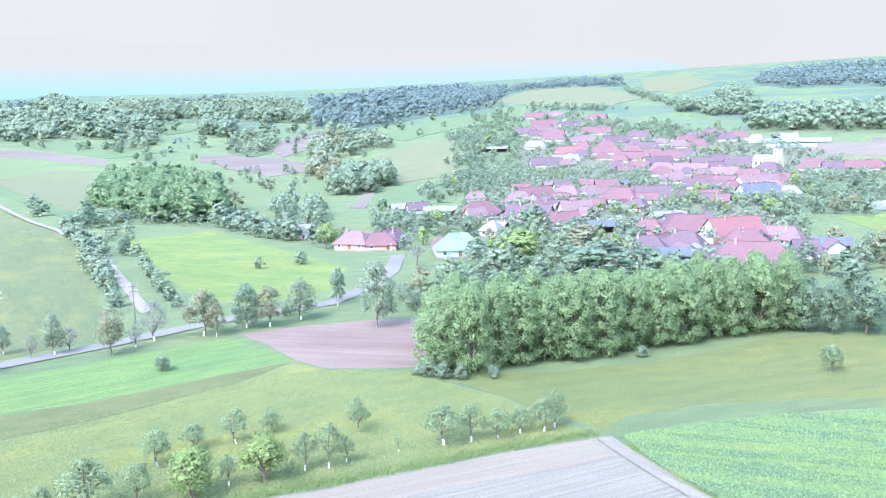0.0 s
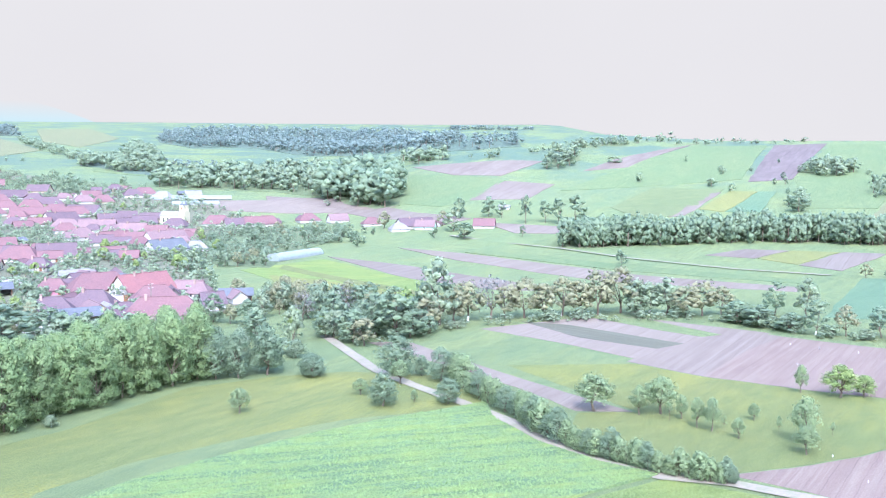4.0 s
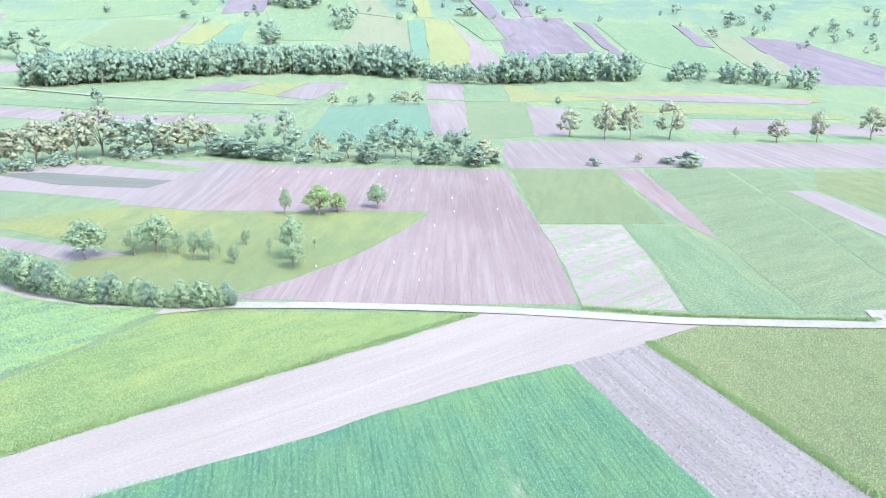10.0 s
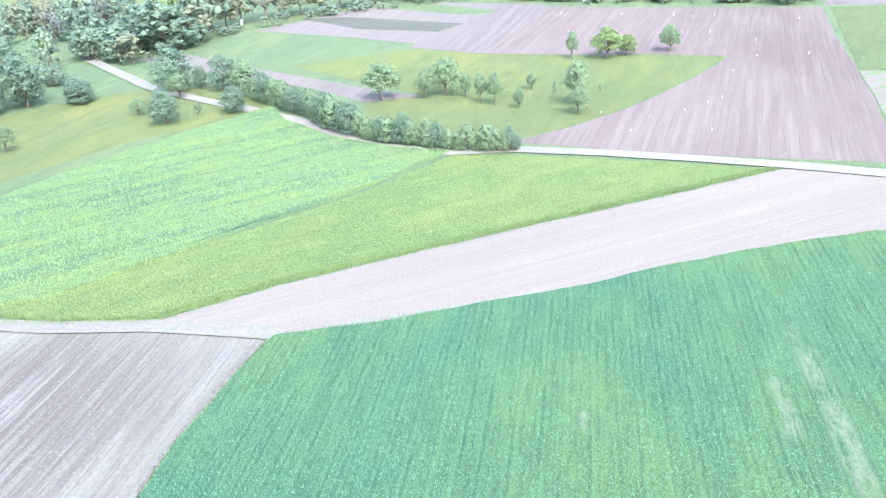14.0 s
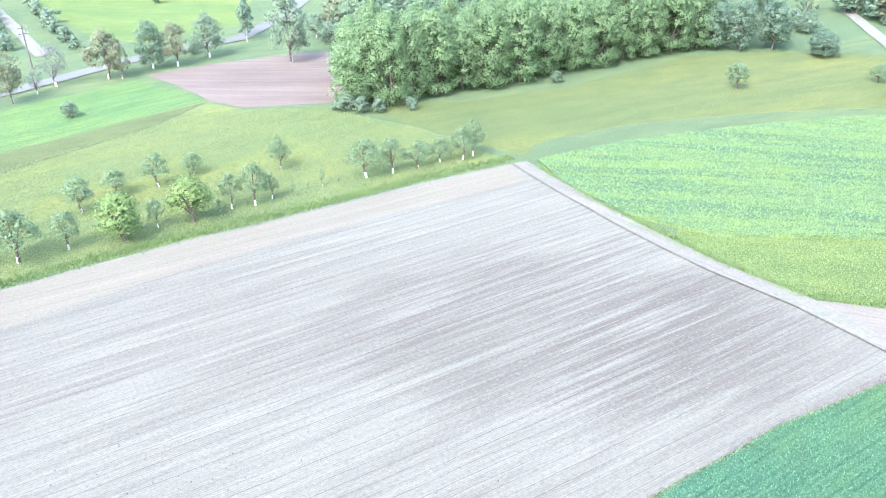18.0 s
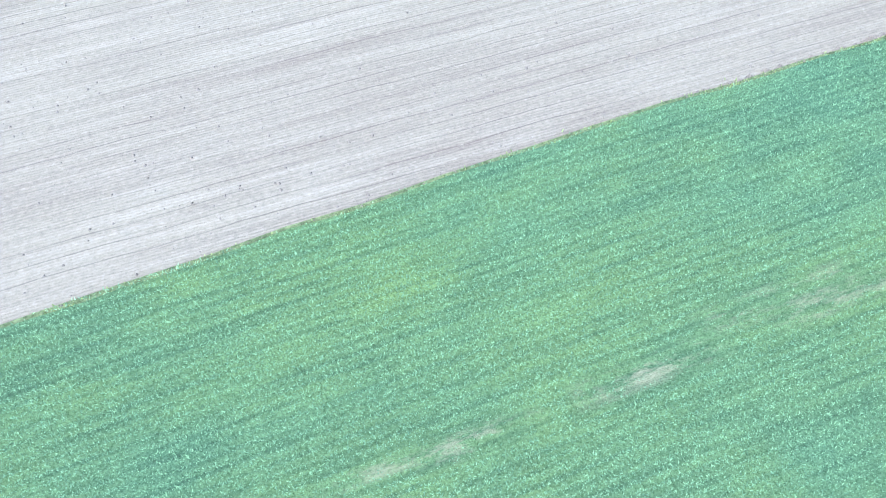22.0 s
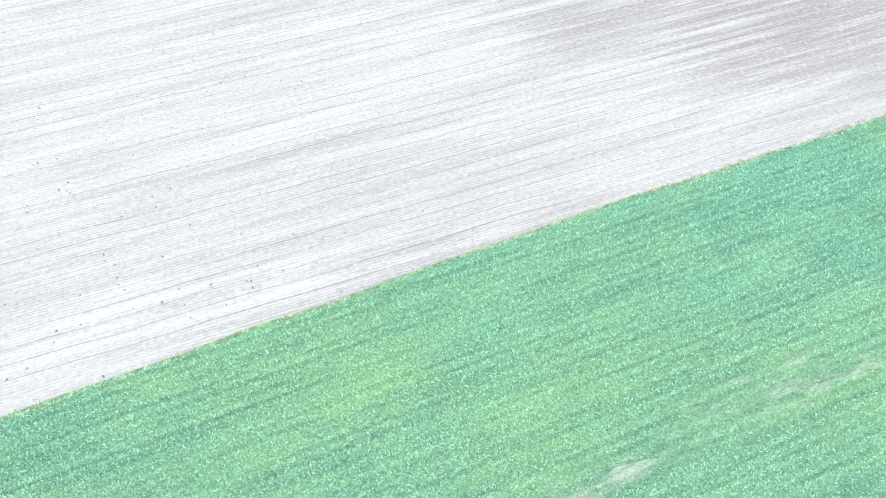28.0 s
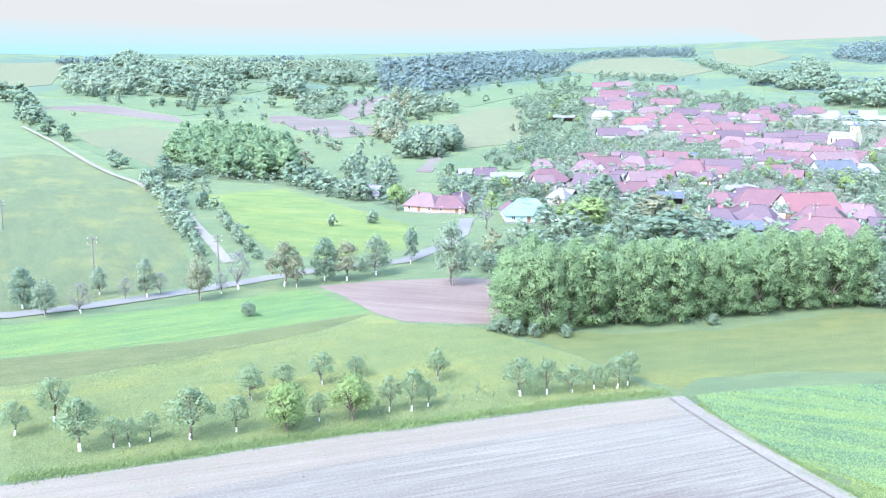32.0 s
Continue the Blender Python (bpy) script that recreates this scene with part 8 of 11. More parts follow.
plant("lime", 163, 554, 4.0, 3.7, group="village gardens")
plant("plain", 178, 600, 4.2, 3.6, group="village gardens")
plant("lime", 175, 515, 3.8, 3.7, group="village gardens")
plant("plain", 175, 572, 6.1, 4.6, group="village gardens")
plant("plain", 197, 585, 3.9, 4.0, group="village gardens")
plant("plain", 252, 696, 4.8, 5.2, group="village gardens")
plant("dark", 224, 643, 5.8, 5.8, group="village gardens")
plant("plain", 177, 596, 5.2, 5.3, group="village gardens")
plant("plain", 205, 668, 6.4, 6.6, group="village gardens")
plant("lime", 149, 602, 5.2, 4.3, group="village gardens")
plant("dark", 191, 681, 4.8, 3.8, group="village gardens")
plant("dark", 154, 671, 5.8, 5.9, group="village gardens")
plant("dark", 206, 668, 5.1, 3.9, group="village gardens")
plant("dark", 180, 543, 3.8, 3.9, group="village gardens")
plant("plain", 167, 545, 4.5, 3.4, group="village gardens")
plant("dark", 233, 620, 3.5, 3.7, group="village gardens")
plant("plain", 194, 642, 3.8, 2.8, group="village gardens")
plant("plain", 165, 636, 6.2, 5.5, group="village gardens")
plant("plain", 163, 642, 6.4, 5.8, group="village gardens")
plant("plain", 193, 660, 5.8, 6.4, group="village gardens")
plant("lime", 138, 621, 5.4, 5.1, group="village gardens")
plant("dark", 195, 587, 5.1, 4.2, group="village gardens")
plant("lime", 203, 634, 6.4, 5.5, group="village gardens")
plant("plain", 164, 668, 5.0, 4.1, group="village gardens")
plant("lime", 130, 378, 4.3, 4.7, group="village gardens")
plant("plain", 143, 419, 4.0, 3.6, group="village gardens")
plant("plain", 130, 318, 4.1, 4.1, group="village gardens")
plant("pale", 136, 343, 4.2, 4.0, group="village gardens")
plant("lime", 140, 339, 4.0, 3.7, group="village gardens")
plant("plain", 121, 285, 6.3, 4.9, group="village gardens")
plant("lime", 129, 306, 3.6, 3.2, group="village gardens")
plant("pale", 114, 352, 5.3, 4.7, group="village gardens")
plant("pale", 109, 396, 5.7, 5.6, group="village gardens")
plant("pale", 115, 355, 5.2, 5.6, group="village gardens")
plant("pale", 124, 374, 5.8, 5.1, group="village gardens")
plant("plain", 123, 296, 4.5, 4.4, group="village gardens")
plant("lime", 119, 372, 4.4, 4.1, group="village gardens")
plant("plain", 133, 313, 5.3, 4.1, group="village gardens")
plant("lime", 130, 330, 5.6, 5.6, group="village gardens")
plant("plain", 133, 322, 6.3, 6.3, group="village gardens")
plant("pale", 137, 369, 6.2, 6.2, group="village gardens")
plant("lime", 140, 361, 4.3, 3.3, group="village gardens")
plant("plain", 110, 356, 5.3, 4.5, group="village gardens")
plant("pale", 113, 415, 5.2, 5.7, group="village gardens")
plant("lime", 114, 342, 4.6, 3.7, group="village gardens")
plant("plain", 127, 326, 5.3, 4.9, group="village gardens")
plant("plain", 138, 379, 3.7, 2.9, group="village gardens")
plant("plain", 149, 379, 5.5, 4.7, group="village gardens")
plant("plain", 127, 319, 6.5, 6.2, group="village gardens")
plant("plain", 138, 330, 5.0, 4.1, group="village gardens")
plant("dark", 58, 332, 5.8, 6.0, group="village gardens")
plant("dark", 37, 453, 5.7, 4.8, group="village gardens")
plant("plain", 75, 374, 3.6, 3.9, group="village gardens")
plant("lime", 66, 360, 4.7, 4.9, group="village gardens")
plant("dark", 53, 389, 5.4, 5.8, group="village gardens")
plant("dark", 31, 318, 5.9, 6.2, group="village gardens")
plant("lime", 76, 342, 5.8, 5.0, group="village gardens")
plant("plain", 38, 413, 3.7, 3.6, group="village gardens")
plant("lime", 45, 435, 5.9, 5.3, group="village gardens")
plant("dark", 45, 299, 4.5, 3.9, group="village gardens")
plant("lime", 34, 340, 3.5, 3.4, group="village gardens")
plant("plain", 59, 412, 4.7, 4.3, group="village gardens")
plant("plain", 68, 286, 4.8, 4.7, group="village gardens")
plant("plain", 72, 311, 4.4, 3.4, group="village gardens")
plant("plain", 42, 434, 4.3, 3.8, group="village gardens")
plant("lime", 35, 316, 4.5, 3.4, group="village gardens")
plant("plain", 64, 274, 4.7, 3.9, group="village gardens")
plant("plain", 64, 368, 5.7, 5.1, group="village gardens")
plant("plain", 55, 318, 4.2, 3.6, group="village gardens")
plant("plain", 61, 268, 5.2, 5.3, group="village gardens")
plant("plain", 73, 352, 5.5, 4.5, group="village gardens")
plant("lime", 69, 346, 4.2, 4.4, group="village gardens")
plant("plain", -8, 446, 5.1, 5.3, group="village gardens")
plant("dark", 11, 476, 4.8, 4.2, group="village gardens")
plant("dark", -0, 503, 5.1, 5.4, group="village gardens")
plant("dark", 20, 519, 5.5, 4.4, group="village gardens")
plant("plain", 27, 503, 6.3, 6.1, group="village gardens")
plant("plain", 2, 456, 5.5, 6.0, group="village gardens")
plant("plain", 19, 534, 4.3, 4.4, group="village gardens")
plant("plain", 22, 533, 5.7, 5.6, group="village gardens")
plant("plain", 45, 560, 6.9, 7.1, group="village gardens")
plant("plain", 7, 493, 5.3, 5.1, group="village gardens")
plant("plain", 7, 474, 5.7, 4.3, group="village gardens")
plant("plain", 23, 479, 4.1, 4.2, group="village gardens")
plant("dark", 24, 516, 4.7, 4.3, group="village gardens")
plant("dark", -9, 439, 5.0, 4.4, group="village gardens")
plant("plain", 16, 471, 6.0, 5.8, group="village gardens")
plant("dark", 30, 551, 5.3, 4.8, group="village gardens")
plant("plain", -7, 445, 5.1, 3.8, group="village gardens")
plant("plain", -15, 465, 4.8, 5.1, group="village gardens")
plant("plain", 27, 489, 5.0, 3.9, group="village gardens")
plant("plain", 10, 460, 6.8, 6.2, group="village gardens")
plant("plain", 28, 246, 5.1, 5.5, group="village gardens")
plant("lime", -4, 321, 6.7, 7.1, group="village gardens")
plant("lime", 49, 244, 5.9, 4.6, group="village gardens")
plant("pale", 5, 332, 8.0, 6.1, group="village gardens")
plant("lime", -8, 271, 6.4, 5.4, group="village gardens")
plant("dark", 32, 225, 5.3, 4.8, group="village gardens")
plant("brown", 5, 252, 5.4, 5.4, group="village gardens")
plant("brown", -2, 293, 4.5, 4.0, group="village gardens")
plant("pale", 9, 272, 4.5, 4.4, group="village gardens")
plant("dark", 34, 237, 6.8, 5.9, group="village gardens")
plant("brown", 48, 222, 6.7, 6.9, group="village gardens")
plant("dark", 18, 230, 7.4, 6.5, group="village gardens")
plant("plain", 8, 292, 5.8, 4.7, group="village gardens")
plant("lime", -8, 334, 5.4, 4.9, group="village gardens")
plant("brown", 14, 280, 4.2, 4.2, group="village gardens")
plant("dark", -8, 309, 7.1, 6.2, group="village gardens")
plant("plain", -15, 311, 6.3, 5.1, group="village gardens")
plant("lime", 14, 249, 5.2, 5.4, group="village gardens")
plant("brown", -1, 297, 4.5, 3.8, group="village gardens")
plant("dark", 0, 280, 4.7, 4.5, group="village gardens")
plant("pale", 27, 241, 6.0, 5.0, group="village gardens")
plant("pale", 49, 222, 7.2, 8.0, group="village gardens")
plant("dark", 43, 252, 7.0, 6.5, group="village gardens")
plant("plain", 7, 297, 5.2, 5.3, group="village gardens")
plant("lime", 38, 244, 4.8, 5.1, group="village gardens")
plant("brown", 12, 306, 5.9, 4.8, group="village gardens")
plant("dark", 251, 410, 5.1, 4.5, group="village gardens")
plant("dark", 269, 471, 5.9, 5.5, group="village gardens")
plant("dark", 282, 420, 4.7, 3.7, group="village gardens")
plant("plain", 262, 423, 6.1, 5.9, group="village gardens")
plant("plain", 259, 452, 6.9, 5.6, group="village gardens")
plant("dark", 264, 410, 5.0, 4.3, group="village gardens")
plant("plain", 279, 448, 5.3, 4.1, group="village gardens")
plant("plain", 282, 446, 6.2, 4.9, group="village gardens")
plant("plain", 233, 397, 6.3, 4.8, group="village gardens")
plant("plain", 280, 427, 4.4, 4.2, group="village gardens")
plant("plain", 239, 428, 5.9, 5.1, group="village gardens")
plant("plain", 243, 459, 6.8, 6.0, group="village gardens")
plant("plain", 240, 404, 6.6, 6.5, group="village gardens")
plant("plain", 239, 449, 5.0, 4.8, group="village gardens")
plant("plain", 268, 470, 4.8, 4.9, group="village gardens")
plant("plain", 277, 472, 6.0, 6.5, group="village gardens")
plant("dark", 276, 452, 6.7, 6.2, group="village gardens")
plant("dark", 251, 446, 6.1, 6.7, group="village gardens")
plant("dark", 260, 407, 5.6, 5.0, group="village gardens")
plant("plain", 276, 443, 5.9, 5.9, group="village gardens")
plant("plain", 6, 474, 4.1, 3.8, group="village gardens")
plant("plain", 17, 532, 5.0, 4.5, group="village gardens")
plant("dark", -11, 387, 5.1, 5.1, group="village gardens")
plant("dark", -3, 421, 5.5, 5.8, group="village gardens")
plant("plain", 20, 486, 4.1, 4.4, group="village gardens")
plant("dark", -20, 336, 4.2, 4.4, group="village gardens")
plant("dark", 8, 388, 5.0, 5.2, group="village gardens")
plant("plain", 24, 567, 5.6, 5.3, group="village gardens")
plant("dark", -21, 356, 5.4, 4.2, group="village gardens")
plant("plain", 10, 436, 5.0, 3.8, group="village gardens")
plant("plain", 12, 415, 6.8, 5.6, group="village gardens")
plant("dark", -7, 372, 4.6, 4.6, group="village gardens")
plant("dark", -30, 390, 6.0, 6.3, group="village gardens")
plant("dark", 10, 465, 4.6, 4.4, group="village gardens")
plant("plain", -148, 604, 4.9, 4.8, group="village gardens")
plant("plain", -201, 680, 4.1, 3.2, group="village gardens")
plant("plain", -92, 504, 6.9, 6.0, group="village gardens")
plant("brown", -179, 650, 4.1, 4.4, group="village gardens")
plant("plain", -118, 618, 6.9, 7.4, group="village gardens")
plant("plain", -162, 597, 4.9, 5.3, group="village gardens")
plant("brown", -143, 557, 5.7, 5.8, group="village gardens")
plant("plain", -111, 607, 6.7, 5.9, group="village gardens")
plant("brown", -113, 550, 4.2, 3.6, group="village gardens")
plant("plain", -109, 610, 4.2, 3.6, group="village gardens")
plant("plain", -165, 631, 4.2, 3.3, group="village gardens")
plant("plain", -99, 553, 5.3, 4.1, group="village gardens")
plant("plain", -132, 594, 5.8, 5.4, group="village gardens")
plant("plain", -145, 622, 4.5, 4.0, group="village gardens")
plant("plain", -143, 603, 6.6, 5.4, group="village gardens")
plant("plain", -161, 597, 4.7, 4.2, group="village gardens")
plant("plain", -92, 549, 5.7, 5.8, group="village gardens")
plant("plain", -160, 593, 4.5, 4.2, group="village gardens")
plant("brown", -106, 505, 4.9, 5.4, group="village gardens")
plant("plain", -140, 625, 4.7, 3.9, group="village gardens")
plant("plain", -201, 668, 5.7, 5.9, group="village gardens")
plant("brown", -117, 529, 6.7, 5.4, group="village gardens")
plant("brown", -148, 621, 4.4, 3.7, group="village gardens")
plant("plain", -136, 609, 4.9, 4.2, group="village gardens")
plant("brown", -202, 683, 4.1, 4.0, group="village gardens")
plant("plain", -123, 557, 4.9, 4.9, group="village gardens")
plant("dark", -362, 727, 7.8, 6.1, group="village gardens")
plant("dark", -270, 702, 5.7, 5.1, group="village gardens")
plant("plain", -372, 749, 6.0, 6.1, group="village gardens")
plant("plain", -286, 723, 5.2, 5.5, group="village gardens")
plant("dark", -240, 678, 8.9, 7.9, group="village gardens")
plant("dark", -249, 696, 5.3, 4.5, group="village gardens")
plant("plain", -306, 704, 5.4, 4.4, group="village gardens")
plant("dark", -380, 747, 7.3, 7.8, group="village gardens")
plant("dark", -292, 726, 6.3, 6.9, group="village gardens")
plant("dark", -234, 664, 7.8, 7.4, group="village gardens")
plant("plain", -229, 684, 6.6, 6.2, group="village gardens")
plant("dark", -357, 721, 6.0, 4.7, group="village gardens")
plant("dark", -277, 708, 8.2, 6.2, group="village gardens")
plant("plain", -274, 707, 7.8, 6.4, group="village gardens")
plant("dark", -277, 721, 7.0, 7.0, group="village gardens")
plant("dark", -312, 717, 5.8, 5.8, group="village gardens")
plant("dark", -305, 719, 8.1, 8.7, group="village gardens")
plant("dark", -315, 731, 5.1, 4.0, group="village gardens")
plant("dark", -289, 718, 5.7, 6.0, group="village gardens")
plant("dark", -245, 667, 7.0, 5.3, group="village gardens")
plant("plain", -341, 714, 8.3, 7.2, group="village gardens")
plant("dark", -231, 708, 5.7, 6.1, group="village gardens")
plant("dark", 595, -103, 4.3, 3.3, group="village gardens")
plant("dark", 719, -43, 8.1, 7.9, group="village gardens")
plant("plain", 623, -81, 7.1, 7.0, group="village gardens")
plant("plain", 584, -95, 4.6, 4.1, group="village gardens")
plant("plain", 605, -63, 5.2, 4.8, group="village gardens")
plant("plain", 684, 20, 4.3, 3.8, group="village gardens")
plant("dark", 683, -14, 6.7, 6.9, group="village gardens")
plant("dark", 648, -32, 7.8, 6.1, group="village gardens")
plant("plain", 685, -86, 7.2, 5.5, group="village gardens")
plant("dark", 696, -110, 4.3, 3.7, group="village gardens")
plant("plain", 778, -50, 6.8, 6.4, group="village gardens")
plant("dark", 757, -38, 8.0, 7.7, group="village gardens")
plant("plain", 669, -39, 4.5, 4.6, group="village gardens")
plant("dark", 721, -19, 4.4, 4.7, group="village gardens")
plant("plain", 741, 39, 5.2, 4.0, group="village gardens")
plant("plain", 752, 124, 4.8, 4.7, group="village gardens")
plant("plain", 620, -104, 7.0, 6.5, group="village gardens")
plant("plain", 599, -57, 4.5, 4.5, group="village gardens")
plant("plain", 640, -4, 8.0, 8.8, group="village gardens")
plant("plain", 766, -120, 6.6, 6.9, group="village gardens")
plant("dark", 688, 125, 6.0, 5.0, group="village gardens")
plant("plain", 766, 156, 6.2, 6.4, group="village gardens")
plant("plain", 696, 83, 6.2, 5.2, group="village gardens")
plant("plain", 689, -116, 7.1, 6.2, group="village gardens")
plant("plain", 665, -86, 7.0, 6.0, group="village gardens")
plant("dark", 711, -15, 8.6, 9.1, group="village gardens")
plant("plain", 644, -69, 5.2, 4.6, group="village gardens")
plant("plain", 698, -24, 8.5, 7.8, group="village gardens")
plant("plain", 755, 27, 8.7, 9.5, group="village gardens")
plant("plain", 662, -73, 6.9, 5.6, group="village gardens")
plant("plain", 669, -84, 7.3, 7.1, group="village gardens")
plant("plain", 733, -122, 8.4, 7.9, group="village gardens")
plant("plain", 757, -10, 4.1, 3.8, group="village gardens")
plant("plain", 644, -93, 6.9, 6.1, group="village gardens")
plant("plain", 771, 275, 6.8, 5.7, group="village gardens")
plant("plain", 743, 228, 6.3, 5.3, group="village gardens")
plant("plain", 556, 352, 6.6, 6.5, group="village gardens")
plant("dark", 794, 282, 7.0, 7.1, group="village gardens")
plant("plain", 617, 400, 6.3, 6.2, group="village gardens")
plant("plain", 729, 224, 3.9, 3.6, group="village gardens")
plant("plain", 771, 164, 5.3, 4.4, group="village gardens")
plant("plain", 604, 337, 6.4, 5.0, group="village gardens")
plant("plain", 707, 164, 5.2, 4.4, group="village gardens")
plant("dark", 862, 274, 5.1, 4.6, group="village gardens")
plant("plain", 730, 224, 4.4, 4.7, group="village gardens")
plant("plain", 777, 254, 4.0, 3.2, group="village gardens")
plant("plain", 684, 167, 5.2, 5.3, group="village gardens")
plant("plain", 630, 411, 5.2, 5.4, group="village gardens")
plant("dark", 572, 317, 4.5, 3.7, group="village gardens")
plant("plain", 737, 298, 6.3, 5.8, group="village gardens")
plant("dark", 695, 395, 3.7, 3.6, group="village gardens")
plant("dark", 629, 353, 4.7, 5.0, group="village gardens")
plant("dark", 689, 236, 6.7, 6.4, group="village gardens")
plant("plain", 671, 270, 5.3, 5.0, group="village gardens")
plant("plain", 721, 375, 4.2, 4.1, group="village gardens")
plant("plain", 651, 460, 5.7, 4.6, group="village gardens")
plant("plain", 846, 271, 5.7, 4.7, group="village gardens")
plant("dark", 775, 227, 6.8, 6.5, group="village gardens")
plant("plain", 642, 389, 4.2, 4.5, group="village gardens")
plant("plain", 659, 356, 5.9, 6.1, group="village gardens")
plant("dark", 599, 343, 5.0, 4.5, group="village gardens")
plant("plain", 669, 305, 5.3, 4.8, group="village gardens")
plant("plain", 857, 283, 3.9, 4.1, group="village gardens")
plant("dark", 650, 236, 6.6, 6.2, group="village gardens")
plant("dark", -136, 777, 6.1, 6.3, group="village gardens")
plant("plain", -69, 1005, 6.9, 5.6, group="village gardens")
plant("plain", -137, 816, 7.2, 7.6, group="village gardens")
plant("dark", -110, 791, 6.6, 6.9, group="village gardens")
plant("plain", 60, 1102, 10.3, 9.7, group="village gardens")
plant("dark", 112, 1075, 10.2, 9.1, group="village gardens")
plant("plain", 111, 932, 6.2, 4.7, group="village gardens")
plant("dark", 20, 1042, 8.1, 8.6, group="village gardens")
plant("dark", 32, 989, 6.3, 4.8, group="village gardens")
plant("dark", -151, 851, 9.9, 10.9, group="village gardens")
plant("plain", 70, 948, 10.8, 8.5, group="village gardens")
plant("dark", 55, 963, 7.6, 6.2, group="village gardens")
plant("dark", 35, 933, 9.5, 9.8, group="village gardens")
plant("dark", 74, 1100, 8.9, 7.3, group="village gardens")
plant("plain", -53, 910, 7.4, 6.3, group="village gardens")
plant("plain", -78, 846, 6.6, 6.9, group="village gardens")
plant("plain", -1, 878, 6.1, 6.4, group="village gardens")
plant("dark", -61, 877, 6.5, 6.7, group="village gardens")
plant("plain", -65, 800, 10.5, 9.0, group="village gardens")
plant("plain", -172, 852, 7.9, 6.5, group="village gardens")
plant("plain", -156, 843, 6.7, 5.3, group="village gardens")
plant("plain", -83, 919, 8.1, 8.3, group="village gardens")
plant("plain", 33, 1030, 10.6, 11.3, group="village gardens")
plant("dark", 41, 911, 8.2, 7.3, group="village gardens")
plant("plain", -163, 826, 6.8, 5.6, group="village gardens")
plant("dark", -133, 799, 6.7, 7.3, group="village gardens")
plant("plain", -13, 951, 10.5, 11.5, group="village gardens")
plant("plain", 66, 940, 6.2, 6.7, group="village gardens")
plant("plain", -139, 869, 8.5, 8.6, group="village gardens")
plant("plain", 105, 1010, 9.5, 8.0, group="village gardens")
plant("plain", -35, 908, 6.4, 5.0, group="village gardens")
plant("plain", -124, 925, 8.8, 8.4, group="village gardens")
plant("dark", -144, 772, 6.6, 7.0, group="village gardens")
plant("dark", -79, 983, 9.2, 9.7, group="village gardens")
plant("dark", -45, 861, 9.1, 9.8, group="village gardens")
plant("plain", -138, 926, 10.9, 9.4, group="village gardens")
plant("dark", -116, 858, 11.0, 11.4, group="village gardens")
plant("dark", -95, 872, 7.0, 6.9, group="village gardens")
plant("plain", 80, 1023, 10.4, 9.6, group="village gardens")
plant("plain", 46, 983, 7.2, 6.8, group="village gardens")
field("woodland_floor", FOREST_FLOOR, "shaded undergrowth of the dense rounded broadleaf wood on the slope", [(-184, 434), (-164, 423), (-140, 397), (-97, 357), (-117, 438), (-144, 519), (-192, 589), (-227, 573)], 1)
woods("woodland", LEAF_SLOPE, "dense rounded broadleaf wood on the slope", [(-184, 434), (-164, 423), (-140, 397), (-97, 357), (-117, 438), (-144, 519), (-192, 589), (-227, 573)], 6.0, 13, 1, 20, 16, 0.8)
woods("woodland", LEAF_HAZED, "thin belt of wood on the western skyline", [(-625, 1136), (-614, 1174), (-628, 1266), (-595, 1236), (-572, 1187), (-584, 1116), (-588, 1069)], 10, 9, 101, 10, 10, 0.85)
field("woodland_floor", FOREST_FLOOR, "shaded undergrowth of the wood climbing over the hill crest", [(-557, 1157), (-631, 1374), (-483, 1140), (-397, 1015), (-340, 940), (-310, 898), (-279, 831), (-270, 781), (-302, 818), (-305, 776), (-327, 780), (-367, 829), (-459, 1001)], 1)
woods("woodland", LEAF_WOOD, "wood climbing over the hill crest", [(-557, 1157), (-631, 1374), (-483, 1140), (-397, 1015), (-340, 940), (-310, 898), (-279, 831), (-270, 781), (-302, 818), (-305, 776), (-327, 780), (-367, 829), (-459, 1001)], 10, 15, 102, 14, 12, 0.95)
field("woodland_floor", FOREST_FLOOR, "shaded undergrowth of the loose pale-leaved wood on the slope", [(-518, 951), (-520, 992), (-507, 1041), (-448, 972), (-375, 839), (-342, 772), (-364, 747), (-394, 747), (-408, 747)], 1)
woods("woodland", LEAF_PALE, "loose pale-leaved wood on the slope", [(-518, 951), (-520, 992), (-507, 1041), (-448, 972), (-375, 839), (-342, 772), (-364, 747), (-394, 747), (-408, 747)], 9.5, 12, 103, 12, 12, 1.0)
woods("woodland", LEAF_PALE, "clump of pale willows under the wooded hill", [(-298, 765), (-305, 817), (-281, 805), (-255, 768), (-254, 722), (-270, 719)], 8, 9, 104, 12, 12, 1.1)
field("woodland_floor", FOREST_FLOOR, "shaded undergrowth of the light green wood along the far ridge", [(-491, 1239), (-451, 1243), (-392, 1212), (-319, 1243), (-274, 1344), (-216, 1244), (-176, 1092), (-205, 1077), (-264, 1114), (-330, 1112), (-388, 1087)], 1)
woods("woodland", LEAF_PALE, "light green wood along the far ridge", [(-491, 1239), (-451, 1243), (-392, 1212), (-319, 1243), (-274, 1344), (-216, 1244), (-176, 1092), (-205, 1077), (-264, 1114), (-330, 1112), (-388, 1087)], 14, 13, 105, 10, 10, 0.95)
field("woodland_floor", FOREST_FLOOR, "shaded undergrowth of the dark edge of the ridge wood", [(-371, 1019), (-353, 1091), (-311, 1059), (-273, 1061), (-224, 1061), (-168, 1041), (-151, 938), (-202, 954), (-230, 969), (-265, 1028), (-283, 960), (-310, 944), (-346, 976)], 1)
